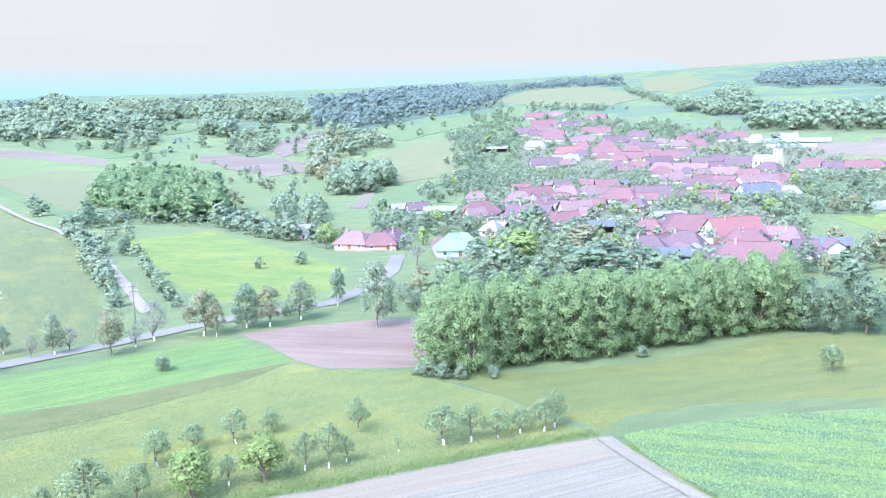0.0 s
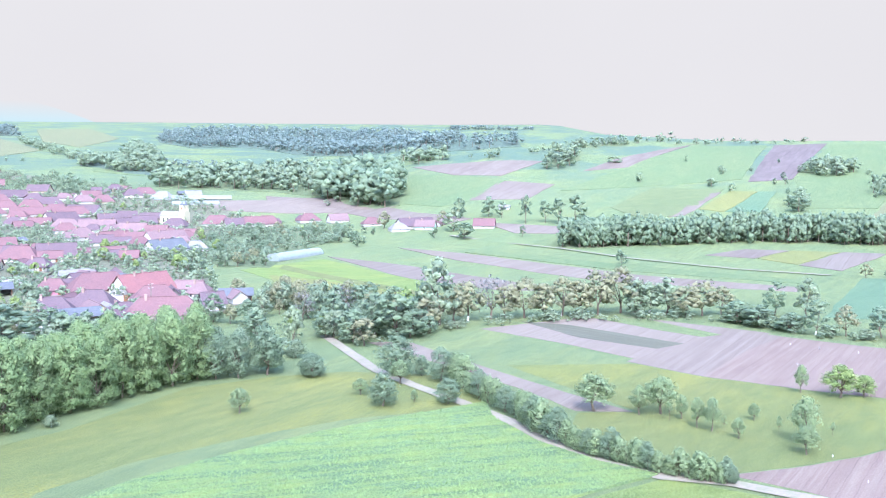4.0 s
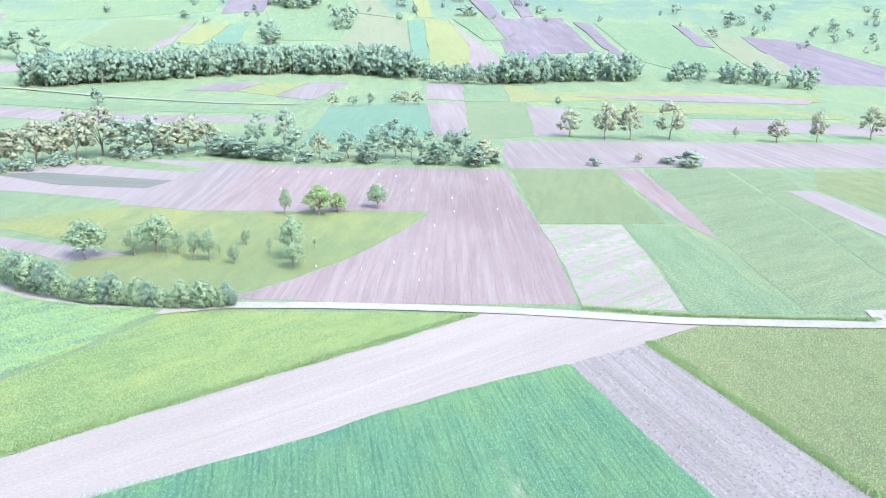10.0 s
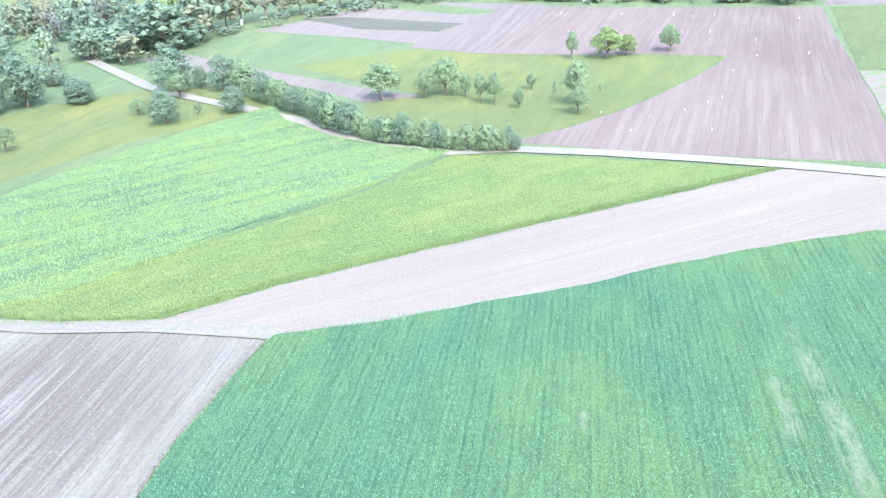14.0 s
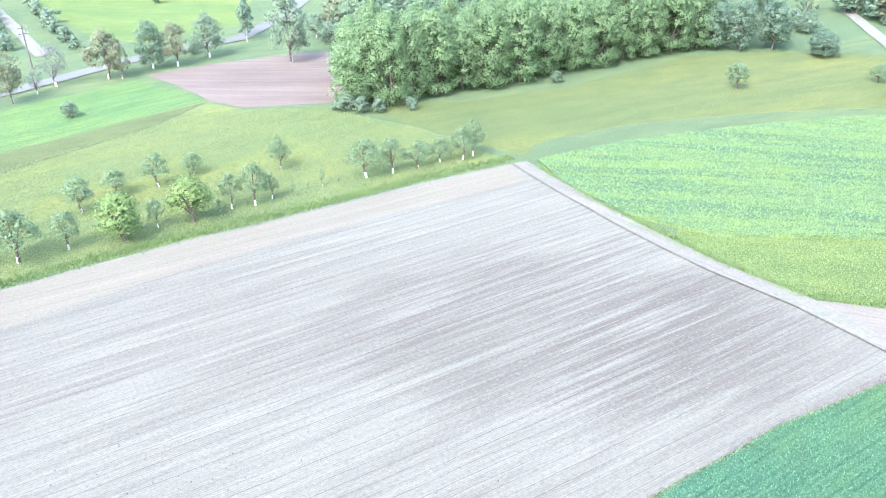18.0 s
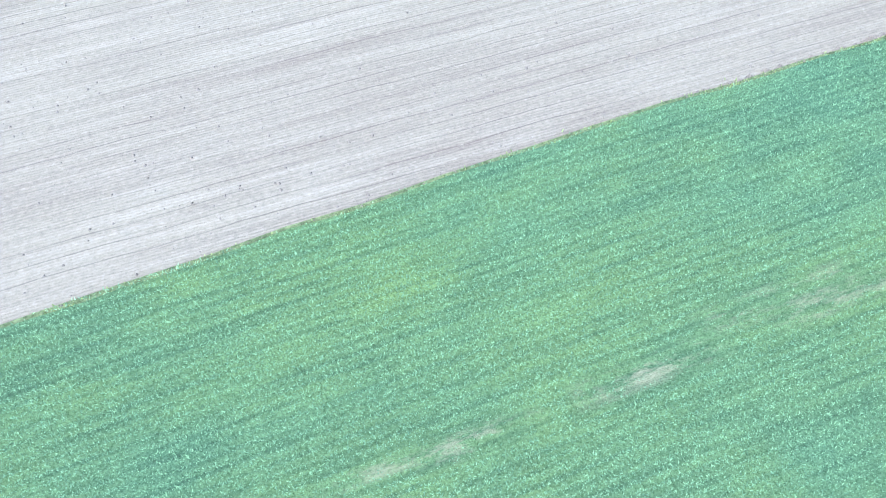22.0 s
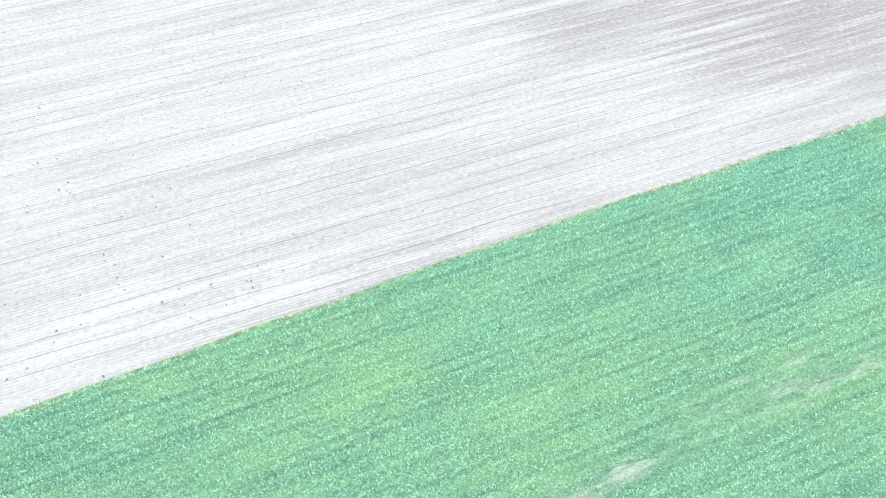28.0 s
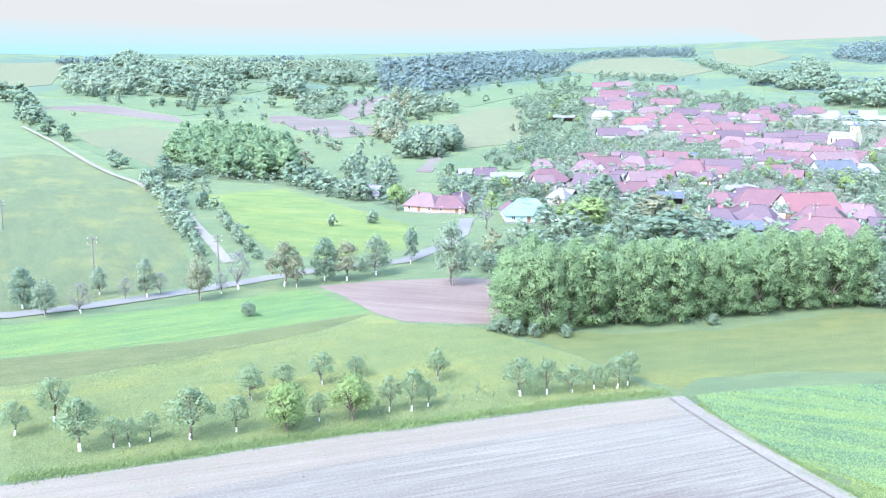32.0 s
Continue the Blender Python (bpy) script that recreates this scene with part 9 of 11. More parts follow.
woods("woodland", LEAF_WOOD, "dark edge of the ridge wood", [(-371, 1019), (-353, 1091), (-311, 1059), (-273, 1061), (-224, 1061), (-168, 1041), (-151, 938), (-202, 954), (-230, 969), (-265, 1028), (-283, 960), (-310, 944), (-346, 976)], 11, 14, 106, 12, 12, 0.95)
woods("woodland", LEAF_HAZED, "distant belt of dark forest on the skyline", [(-484, 1398), (-452, 1399), (-382, 1573), (-363, 1486), (-412, 1358), (-452, 1317)], 12, 9, 107, 8, 9, 0.9)
field("woodland_floor", FOREST_FLOOR, "shaded undergrowth of the rounded wood in front of the ridge", [(-243, 833), (-264, 927), (-246, 954), (-210, 867), (-200, 804), (-221, 803)], 1)
woods("woodland", LEAF_WOOD, "rounded wood in front of the ridge", [(-243, 833), (-264, 927), (-246, 954), (-210, 867), (-200, 804), (-221, 803)], 8.5, 15, 108, 14, 14, 0.95)
field("woodland_floor", FOREST_FLOOR, "shaded undergrowth of the leafy thicket on the lower slope", [(-192, 741), (-198, 816), (-184, 867), (-150, 756), (-147, 710), (-160, 685), (-182, 709)], 1)
woods("woodland", LEAF_PALE, "leafy thicket on the lower slope", [(-192, 741), (-198, 816), (-184, 867), (-150, 756), (-147, 710), (-160, 685), (-182, 709)], 9, 9, 109, 12, 12, 1.0)
woods("woodland", LEAF_HAZED, "scattered trees between the slope fields", [(-259, 779), (-234, 801), (-212, 740), (-220, 725), (-241, 737)], 22, 6, 110, 9, 10, 1.0)
woods("woodland", LEAF_PALE, "trees along the upper hollow", [(-118, 722), (-121, 793), (-113, 857), (-100, 872), (-80, 814), (-50, 758), (-48, 734), (-67, 726), (-81, 684), (-81, 646), (-85, 598), (-92, 569), (-104, 622)], 8.5, 11, 111, 14, 14, 0.95)
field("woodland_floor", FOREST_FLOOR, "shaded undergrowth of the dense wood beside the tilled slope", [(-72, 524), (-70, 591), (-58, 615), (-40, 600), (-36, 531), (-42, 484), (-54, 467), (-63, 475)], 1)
woods("woodland", LEAF_WOOD, "dense wood beside the tilled slope", [(-72, 524), (-70, 591), (-58, 615), (-40, 600), (-36, 531), (-42, 484), (-54, 467), (-63, 475)], 6.5, 13, 112, 18, 18, 0.85)
woods("woodland", LEAF_BROWN, "bronze-tinged trees at the head of the hollow", [(-103, 632), (-101, 671), (-88, 657), (-77, 603), (-78, 553), (-93, 578)], 9, 11, 113, 14, 14, 0.9)
field("woodland_floor", FOREST_HAZED, "shaded undergrowth of the broad hazy forest on the far hillside", [(-213, 1331), (-148, 1524), (-52, 1717), (56, 1916), (43, 1335), (83, 1392), (67, 1123), (24, 1066), (-31, 988), (-73, 891), (-81, 822), (-108, 873), (-135, 887)], 1)
woods("woodland", LEAF_HAZED, "broad hazy forest on the far hillside", [(-213, 1331), (-148, 1524), (-52, 1717), (56, 1916), (43, 1335), (83, 1392), (67, 1123), (24, 1066), (-31, 988), (-73, 891), (-81, 822), (-108, 873), (-135, 887)], 15, 15, 114, 9, 9, 0.95)
field("woodland_floor", FOREST_HAZED, "shaded undergrowth of the distant forest belt behind the round hill", [(60, 1409), (99, 1778), (203, 1866), (283, 1991), (417, 2006), (350, 1631), (238, 1679), (180, 1653), (123, 1561), (85, 1307)], 1)
woods("woodland", LEAF_HAZED, "distant forest belt behind the round hill", [(60, 1409), (99, 1778), (203, 1866), (283, 1991), (417, 2006), (350, 1631), (238, 1679), (180, 1653), (123, 1561), (85, 1307)], 16, 13, 115, 8, 9, 0.95)
woods("woodland", LEAF_WOOD, "hedge of trees below the round hill", [(104, 1052), (123, 1098), (153, 1082), (200, 1028), (223, 1014), (213, 970), (191, 983), (145, 1024), (114, 1022)], 11, 9, 116, 10, 11, 1.0)
field("woodland_floor", FOREST_HAZED, "shaded undergrowth of the distant forest behind the hill field", [(-43, 1116), (-55, 1457), (-11, 1577), (44, 1727), (103, 1619), (86, 1269), (27, 1131), (-9, 1099)], 1)
woods("woodland", LEAF_HAZED, "distant forest behind the hill field", [(-43, 1116), (-55, 1457), (-11, 1577), (44, 1727), (103, 1619), (86, 1269), (27, 1131), (-9, 1099)], 15, 13, 117, 8, 9, 0.95)
woods("woodland", LEAF_WOOD, "hedge curving down the hill", [(317, 1514), (314, 1380), (286, 1127), (293, 1069), (274, 1020), (267, 1082), (278, 1266)], 9, 9, 118, 10, 11, 1.0)
field("woodland_floor", FOREST_HAZED, "shaded undergrowth of the dark wood on the hill shoulder", [(258, 946), (295, 1050), (317, 1002), (348, 969), (334, 911), (298, 835), (278, 860), (271, 922)], 1)
woods("woodland", LEAF_WOOD, "dark wood on the hill shoulder", [(258, 946), (295, 1050), (317, 1002), (348, 969), (334, 911), (298, 835), (278, 860), (271, 922)], 9, 14, 119, 12, 12, 0.95)
field("woodland_floor", FOREST_HAZED, "shaded undergrowth of the round wood above the hill field", [(342, 1077), (409, 1220), (395, 1104), (337, 925), (329, 974)], 1)
woods("woodland", LEAF_WOOD, "round wood above the hill field", [(342, 1077), (409, 1220), (395, 1104), (337, 925), (329, 974)], 10, 15, 120, 12, 12, 0.95)
field("woodland_floor", FOREST_HAZED, "shaded undergrowth of the wide hazy woods on the far hills", [(583, 1620), (725, 1825), (915, 1857), (943, 1709), (1044, 1700), (1159, 1637), (1168, 1521), (556, 723), (573, 808), (579, 942), (563, 1035), (592, 1202), (559, 1259), (501, 1236), (518, 1411)], 1)
woods("woodland", LEAF_HAZED, "wide hazy woods on the far hills", [(583, 1620), (725, 1825), (915, 1857), (943, 1709), (1044, 1700), (1159, 1637), (1168, 1521), (556, 723), (573, 808), (579, 942), (563, 1035), (592, 1202), (559, 1259), (501, 1236), (518, 1411)], 17, 16, 121, 9, 9, 0.95)
field("woodland_floor", FOREST_HAZED, "shaded undergrowth of the hazy woods across the far valley", [(591, 766), (1077, 1397), (612, 726), (636, 666), (600, 623), (563, 650), (556, 685)], 1)
woods("woodland", LEAF_HAZED, "hazy woods across the far valley", [(591, 766), (1077, 1397), (612, 726), (636, 666), (600, 623), (563, 650), (556, 685)], 15, 14, 122, 9, 9, 0.95)
woods("woodland", LEAF_HAZED, "tree row along a far hill field", [(353, 967), (388, 891), (375, 860), (356, 896), (340, 931)], 10, 9, 123, 9, 10, 0.95)
field("woodland_floor", FOREST_FLOOR, "shaded undergrowth of the forest edge behind the valley fields", [(266, 737), (286, 780), (338, 790), (412, 808), (454, 773), (437, 711), (368, 623), (350, 676), (313, 706), (288, 724)], 1)
woods("woodland", LEAF_WOOD, "forest edge behind the valley fields", [(266, 737), (286, 780), (338, 790), (412, 808), (454, 773), (437, 711), (368, 623), (350, 676), (313, 706), (288, 724)], 10, 17, 124, 12, 12, 0.9)
field("woodland_floor", FOREST_FLOOR, "shaded undergrowth of the tall rounded forest at the valley edge", [(360, 614), (401, 671), (433, 673), (442, 631), (420, 585), (371, 516), (354, 526), (357, 579)], 1)
woods("woodland", LEAF_DARK, "tall rounded forest at the valley edge", [(360, 614), (401, 671), (433, 673), (442, 631), (420, 585), (371, 516), (354, 526), (357, 579)], 9, 24, 125, 24, 20, 0.85)
woods("woodland", LEAF_WOOD, "wood along the foot of the hill field", [(479, 665), (496, 653), (509, 615), (523, 632), (521, 686), (515, 716)], 10, 15, 126, 10, 11, 0.9)
woods("woodland", LEAF_WOOD, "hedge along the ridge track", [(519, 615), (549, 584), (627, 588), (703, 588), (810, 574), (808, 572), (681, 569), (610, 566), (541, 576), (513, 607)], 8, 9, 127, 10, 11, 0.95)
field("woodland_floor", FOREST_FLOOR, "shaded undergrowth of the clump of trees on the hill field", [(527, 521), (557, 540), (599, 546), (580, 523), (545, 516)], 1)
woods("woodland", LEAF_WOOD, "clump of trees on the hill field", [(527, 521), (557, 540), (599, 546), (580, 523), (545, 516)], 8, 13, 128, 14, 14, 0.9)
woods("woodland", LEAF_HAZED, "belt of trees on the eastern skyline", [(1407, 1739), (1511, 1565), (1565, 1580), (1504, 1518), (1349, 1667)], 11, 12, 129, 8, 9, 0.95)
woods("woodland", LEAF_WOOD, "hedge on the eastern skyline", [(762, 553), (820, 529), (821, 518), (851, 463), (840, 457), (809, 522), (748, 543)], 9, 7, 130, 8, 9, 1.0)
woods("woodland", LEAF_WOOD, "copse on the hill field", [(650, 350), (686, 361), (702, 347), (690, 324), (660, 318), (647, 329)], 7.5, 11, 131, 12, 12, 0.9)
woods("woodland", LEAF_WOOD, "copse at the foot of the hill", [(530, 291), (550, 298), (554, 291), (533, 278)], 7, 10, 132, 12, 12, 0.9)
woods("woodland", LEAF_WOOD, "scrub beside the hill strip", [(584, 265), (641, 281), (660, 275), (622, 263), (583, 257)], 9, 8, 133, 10, 11, 1.0)
woods("woodland", LEAF_SLOPE, "front edge of the rounded wood", [(-204, 481), (-149, 383), (-120, 355), (-99, 361), (-108, 404), (-143, 435), (-177, 459)], 6, 11, 140, 18, 16, 0.85)
woods("woodland", LEAF_PALE, "overgrown hedge beside the climbing lane", [(-163, 351), (-165, 378), (-128, 304), (-102, 249), (-81, 200), (-82, 194), (-90, 207), (-117, 265)], 4.2, 4.5, 141, 12, 12, 1.1)
woods("woodland", LEAF_PALE, "scrub on the bank above the lane", [(-101, 264), (-97, 264), (-78, 224), (-60, 183), (-60, 177), (-72, 201)], 5.5, 3.6, 142, 12, 12, 1.1)
woods("woodland", LEAF_PALE, "thicket between the wood and the lane", [(-173, 399), (-135, 362), (-112, 296), (-121, 295)], 6.5, 4.2, 143, 12, 12, 1.1)
woods("woodland", LEAF_WOOD, "trees at the top of the climbing lane", [(-405, 658), (-399, 681), (-349, 604), (-333, 564), (-365, 595)], 8, 8, 144, 12, 12, 1.0)
field("woodland_floor", FOREST_FLOOR, "shaded undergrowth of the thicket below the hollow", [(-62, 310), (-51, 326), (-49, 363), (-60, 426), (-76, 412), (-79, 384)], 1)
woods("woodland", LEAF_WOOD, "thicket below the hollow", [(-62, 310), (-51, 326), (-49, 363), (-60, 426), (-76, 412), (-79, 384)], 9, 10, 3)
field("woodland_floor", FOREST_FLOOR, "shaded undergrowth of the long line of tall riverside trees", [(321, 302), (357, 280), (401, 251), (428, 222), (443, 185), (438, 155), (438, 146), (460, 155), (464, 194), (420, 262), (373, 309), (348, 325)], 1)
woods("woodland", LEAF_DARK, "long line of tall riverside trees", [(321, 302), (357, 280), (401, 251), (428, 222), (443, 185), (438, 155), (438, 146), (460, 155), (464, 194), (420, 262), (373, 309), (348, 325)], 4.2, 15, 13, 18, 14, 0.6)
field("woodland_floor", FOREST_FLOOR, "shaded undergrowth of the low riverside thicket", [(432, 143), (431, 115), (443, 84), (459, 70), (492, 76), (480, 92), (458, 114), (456, 152)], 1)
woods("woodland", LEAF_DARK, "low riverside thicket", [(432, 143), (431, 115), (443, 84), (459, 70), (492, 76), (480, 92), (458, 114), (456, 152)], 5.5, 11, 14, 14, 12)
field("woodland_floor", FOREST_FLOOR, "shaded undergrowth of the riverside trees", [(440, 101), (459, 71), (471, 36), (490, 35), (482, 75), (468, 107)], 1)
woods("woodland", LEAF_DARK, "riverside trees", [(440, 101), (459, 71), (471, 36), (490, 35), (482, 75), (468, 107)], 5, 14, 15, 16, 14, 0.6)
field("woodland_floor", FOREST_FLOOR, "shaded undergrowth of the riverside trees at the valley bend", [(476, 18), (474, -17), (458, -54), (479, -56), (491, -17), (492, 16)], 1)
woods("woodland", LEAF_DARK, "riverside trees at the valley bend", [(476, 18), (474, -17), (458, -54), (479, -56), (491, -17), (492, 16)], 6, 11, 16, 14, 12)
field("woodland_floor", FOREST_FLOOR, "shaded undergrowth of the scrubby hedge above the pasture", [(-156, 367), (-119, 349), (-91, 336), (-56, 297), (-39, 266), (-37, 282), (-60, 320), (-97, 362), (-128, 377), (-164, 393)], 1)
woods("woodland", LEAF_WOOD, "scrubby hedge above the pasture", [(-156, 367), (-119, 349), (-91, 336), (-56, 297), (-39, 266), (-37, 282), (-60, 320), (-97, 362), (-128, 377), (-164, 393)], 6, 5, 42, 8, 10, 1.1)
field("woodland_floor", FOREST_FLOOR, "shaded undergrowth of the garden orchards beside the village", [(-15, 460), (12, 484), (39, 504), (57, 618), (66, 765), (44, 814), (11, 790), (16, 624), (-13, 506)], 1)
woods("woodland", LEAF_WOOD, "garden orchards beside the village", [(-15, 460), (12, 484), (39, 504), (57, 618), (66, 765), (44, 814), (11, 790), (16, 624), (-13, 506)], 8, 5, 44, 8, 9, 1.0)
field("woodland_floor", FOREST_FLOOR, "shaded undergrowth of the overgrown gardens beside the village", [(141, 353), (161, 317), (195, 367), (268, 427), (288, 492), (256, 514), (183, 450)], 1)
woods("woodland", LEAF_WOOD, "overgrown gardens beside the village", [(141, 353), (161, 317), (195, 367), (268, 427), (288, 492), (256, 514), (183, 450)], 7.5, 5, 45, 8, 9, 1.0)
field("woodland_floor", FOREST_FLOOR, "shaded undergrowth of the gardens behind the village street", [(143, 822), (212, 820), (262, 728), (243, 688), (189, 751), (144, 768)], 1)
woods("woodland", LEAF_WOOD, "gardens behind the village street", [(143, 822), (212, 820), (262, 728), (243, 688), (189, 751), (144, 768)], 11, 7, 46, 8, 9, 0.9)
field("woodland_floor", FOREST_FLOOR, "shaded undergrowth of the scrub in the band behind the grove", [(-6, 170), (11, 186), (38, 188), (73, 192), (79, 208), (49, 207), (25, 212), (6, 206), (-6, 186)], 1)
woods("woodland", LEAF_WOOD, "scrub in the band behind the grove", [(-6, 170), (11, 186), (38, 188), (73, 192), (79, 208), (49, 207), (25, 212), (6, 206), (-6, 186)], 6, 6, 52, 12, 12, 1.0)
field("woodland_floor", FOREST_FLOOR, "shaded undergrowth of the bushy hedge band below the slope", [(-106, 358), (-97, 393), (-74, 340), (-39, 308), (-53, 284), (-84, 320)], 1)
woods("woodland", LEAF_WOOD, "bushy hedge band below the slope", [(-106, 358), (-97, 393), (-74, 340), (-39, 308), (-53, 284), (-84, 320)], 5.5, 5, 63, 10, 10, 1.1)
woods("woodland", LEAF_WOOD, "old orchards on the village edge", [(-3, 818), (81, 959), (74, 760), (37, 700), (17, 510), (1, 451), (8, 663)], 8.5, 6, 64, 9, 9, 1.0)
woods("woodland", LEAF_WOOD, "gardens below the first houses", [(-34, 365), (-3, 358), (4, 296), (-9, 270), (-26, 304)], 6, 5, 65, 10, 10, 1.0)
woods("woodland", LEAF_WOOD, "trees and bushes of the village gardens", [(26, 497), (49, 620), (66, 765), (99, 928), (145, 982), (219, 765), (268, 663), (271, 528), (171, 422), (105, 239), (85, 200), (57, 198), (45, 210), (29, 281), (-1, 324)], 7.2, 4.6, 68, 8, 9, 0.95)
woods("woodland", LEAF_PALE, "fruit trees between the village houses", [(26, 497), (49, 620), (66, 765), (99, 928), (145, 982), (219, 765), (268, 663), (271, 528), (171, 422), (105, 239), (85, 200), (57, 198), (45, 210), (29, 281), (-1, 324)], 12, 5.5, 69, 9, 10, 0.85)
woods("woodland", LEAF_PALE, "low hedge under the tree row", [(99, 155), (109, 152), (128, 161), (144, 160), (171, 147), (188, 133), (197, 126), (193, 122), (184, 129), (167, 143), (140, 155), (126, 156), (107, 149), (97, 151)], 3.0, 2.4, 70, 9, 10, 1.2)
woods("woodland", LEAF_WOOD, "green hedge under the tree row", [(197, 126), (194, 100), (199, 77), (204, 49), (201, 47), (195, 75), (189, 97), (193, 121)], 3.2, 2.0, 71, 9, 10, 1.3)
plant("brown", 24, 244, 5.3, 5.1, group="village gardens")
plant("pale", 39, 258, 8.1, 6.3, group="village gardens")
plant("fruit", 30, 264, 5.6, 4.6, group="village gardens")
plant("pale", 41, 234, 7.8, 6.4, group="village gardens")
plant("lime", 46, 252, 6.2, 5.0, group="village gardens")
plant("fruit", 39, 220, 6.9, 7.3, group="village gardens")
plant("pale", 44, 235, 5.8, 5.9, group="village gardens")
plant("dark", 32, 210, 6.9, 5.4, group="village gardens")
plant("pale", 38, 241, 7.3, 5.7, group="village gardens")
plant("pale", 47, 233, 5.6, 5.9, group="village gardens")
plant("dark", 8, 237, 6.4, 6.9, group="village gardens")
plant("pale", 28, 265, 8.2, 6.2, group="village gardens")
plant("dark", 28, 193, 6.6, 7.2, group="village gardens")
plant("brown", 38, 194, 6.0, 6.0, group="village gardens")
plant("fruit", 32, 198, 5.8, 4.8, group="village gardens")
plant("pale", 31, 227, 7.9, 7.9, group="village gardens")
plant("fruit", 31, 237, 7.0, 6.9, group="village gardens")
plant("pale", 37, 212, 8.0, 7.0, group="village gardens")
plant("pale", 15, 231, 7.1, 7.1, group="village gardens")
plant("dark", 38, 202, 5.6, 5.6, group="village gardens")
plant("fruit", 16, 239, 7.7, 7.3, group="village gardens")
plant("pale", 18, 254, 7.2, 6.5, group="village gardens")
plant("dark", 93, 195, 6.6, 7.0, group="village gardens")
plant("dark", 121, 186, 5.1, 4.3, group="village gardens")
plant("dark", 102, 172, 6.5, 5.4, group="village gardens")
plant("dark", 99, 167, 6.5, 7.0, group="village gardens")
plant("dark", 84, 203, 8.2, 7.7, group="village gardens")
plant("brown", 132, 209, 7.9, 6.8, group="village gardens")
plant("lime", 100, 184, 5.0, 4.8, group="village gardens")
plant("brown", 125, 188, 6.7, 5.1, group="village gardens")
plant("lime", 101, 170, 5.5, 5.5, group="village gardens")
plant("pale", 87, 178, 7.2, 7.3, group="village gardens")
plant("dark", 129, 199, 7.3, 8.0, group="village gardens")
plant("dark", 127, 166, 8.5, 8.0, group="village gardens")
plant("dark", 116, 192, 6.9, 7.1, group="village gardens")
plant("pale", 130, 172, 7.7, 6.6, group="village gardens")
plant("pale", 102, 204, 5.3, 5.6, group="village gardens")
plant("dark", 135, 203, 7.4, 7.7, group="village gardens")
plant("dark", 110, 162, 6.1, 6.3, group="village gardens")
plant("grey", 123, 197, 7.7, 8.2, group="village gardens")
plant("pale", 112, 216, 6.2, 4.9, group="village gardens")
plant("dark", 122, 181, 5.5, 4.4, group="village gardens")
plant("brown", 129, 204, 6.0, 6.4, group="village gardens")
plant("lime", 130, 177, 8.2, 6.7, group="village gardens")
plant("dark", 87, 203, 7.9, 6.6, group="village gardens")
plant("dark", 115, 218, 7.6, 6.1, group="village gardens")
plant("dark", 123, 162, 6.5, 6.7, group="village gardens")
plant("brown", 132, 213, 6.1, 6.0, group="village gardens")
plant("grey", 107, 192, 7.9, 8.5, group="village gardens")
plant("pale", 100, 165, 6.7, 6.5, group="village gardens")
plant("grey", 130, 232, 5.3, 5.8, group="village gardens")
plant("grey", 121, 180, 6.0, 4.9, group="village gardens")
plant("pale", 112, 212, 7.0, 6.7, group="village gardens")
plant("pale", 113, 168, 5.1, 4.7, group="village gardens")
plant("dark", 121, 171, 5.3, 5.5, group="village gardens")
plant("dark", 84, 172, 7.5, 7.0, group="village gardens")
plant("brown", -36, 288, 5.4, 5.6, group="village gardens")
plant("brown", -57, 290, 3.9, 3.0, group="village gardens")
plant("pale", -66, 322, 5.5, 5.7, group="village gardens")
plant("bush", -34, 284, 4.6, 4.2, group="village gardens")
plant("bush", -64, 299, 4.1, 3.3, group="village gardens")
plant("bush", -61, 316, 5.7, 4.6, group="village gardens")
plant("bush", -73, 323, 4.0, 3.7, group="village gardens")
plant("bush", -70, 303, 4.1, 4.1, group="village gardens")
plant("bush", -58, 297, 5.9, 5.5, group="village gardens")
plant("bush", -40, 287, 4.3, 3.6, group="village gardens")
plant("pale", -41, 279, 3.1, 3.2, group="village gardens")
plant("bush", -37, 280, 5.1, 3.9, group="village gardens")
plant("brown", -47, 305, 4.1, 4.3, group="village gardens")
plant("bush", -80, 326, 5.5, 5.2, group="village gardens")

# ---- church, greenhouses, cars, poles ----
ASPHALT_BLACK = plaster("black_rubber", (0.03, 0.03, 0.03), 0.1)
CAR_PAINT, _ct, _cb = material("white_car_paint", 0.3, 0.5)
_cb.inputs["Base Color"].default_value = (0.75, 0.76, 0.78, 1)
FILM, _ft, _fb = material("greenhouse_film", 0.35, 0.4)
_fc = mix(_ft, ramp(_ft, noise_tex(_ft, coords(_ft), 0.4, 4), 0.4, 0.65), (0.225, 0.26, 0.255), (0.19, 0.225, 0.23))
_ft.links.new(_fc, _fb.inputs["Base Color"])
POLE_WOOD = bark_material("pole_wood", (0.14, 0.12, 0.11), (0.24, 0.21, 0.2))
METAL, _mt, _mb = material("galvanised_wire", 0.5, 0.5)
_mb.inputs["Base Color"].default_value = (0.3, 0.3, 0.32, 1)
PORCELAIN = plaster("porcelain", (0.75, 0.76, 0.78), 0.05)


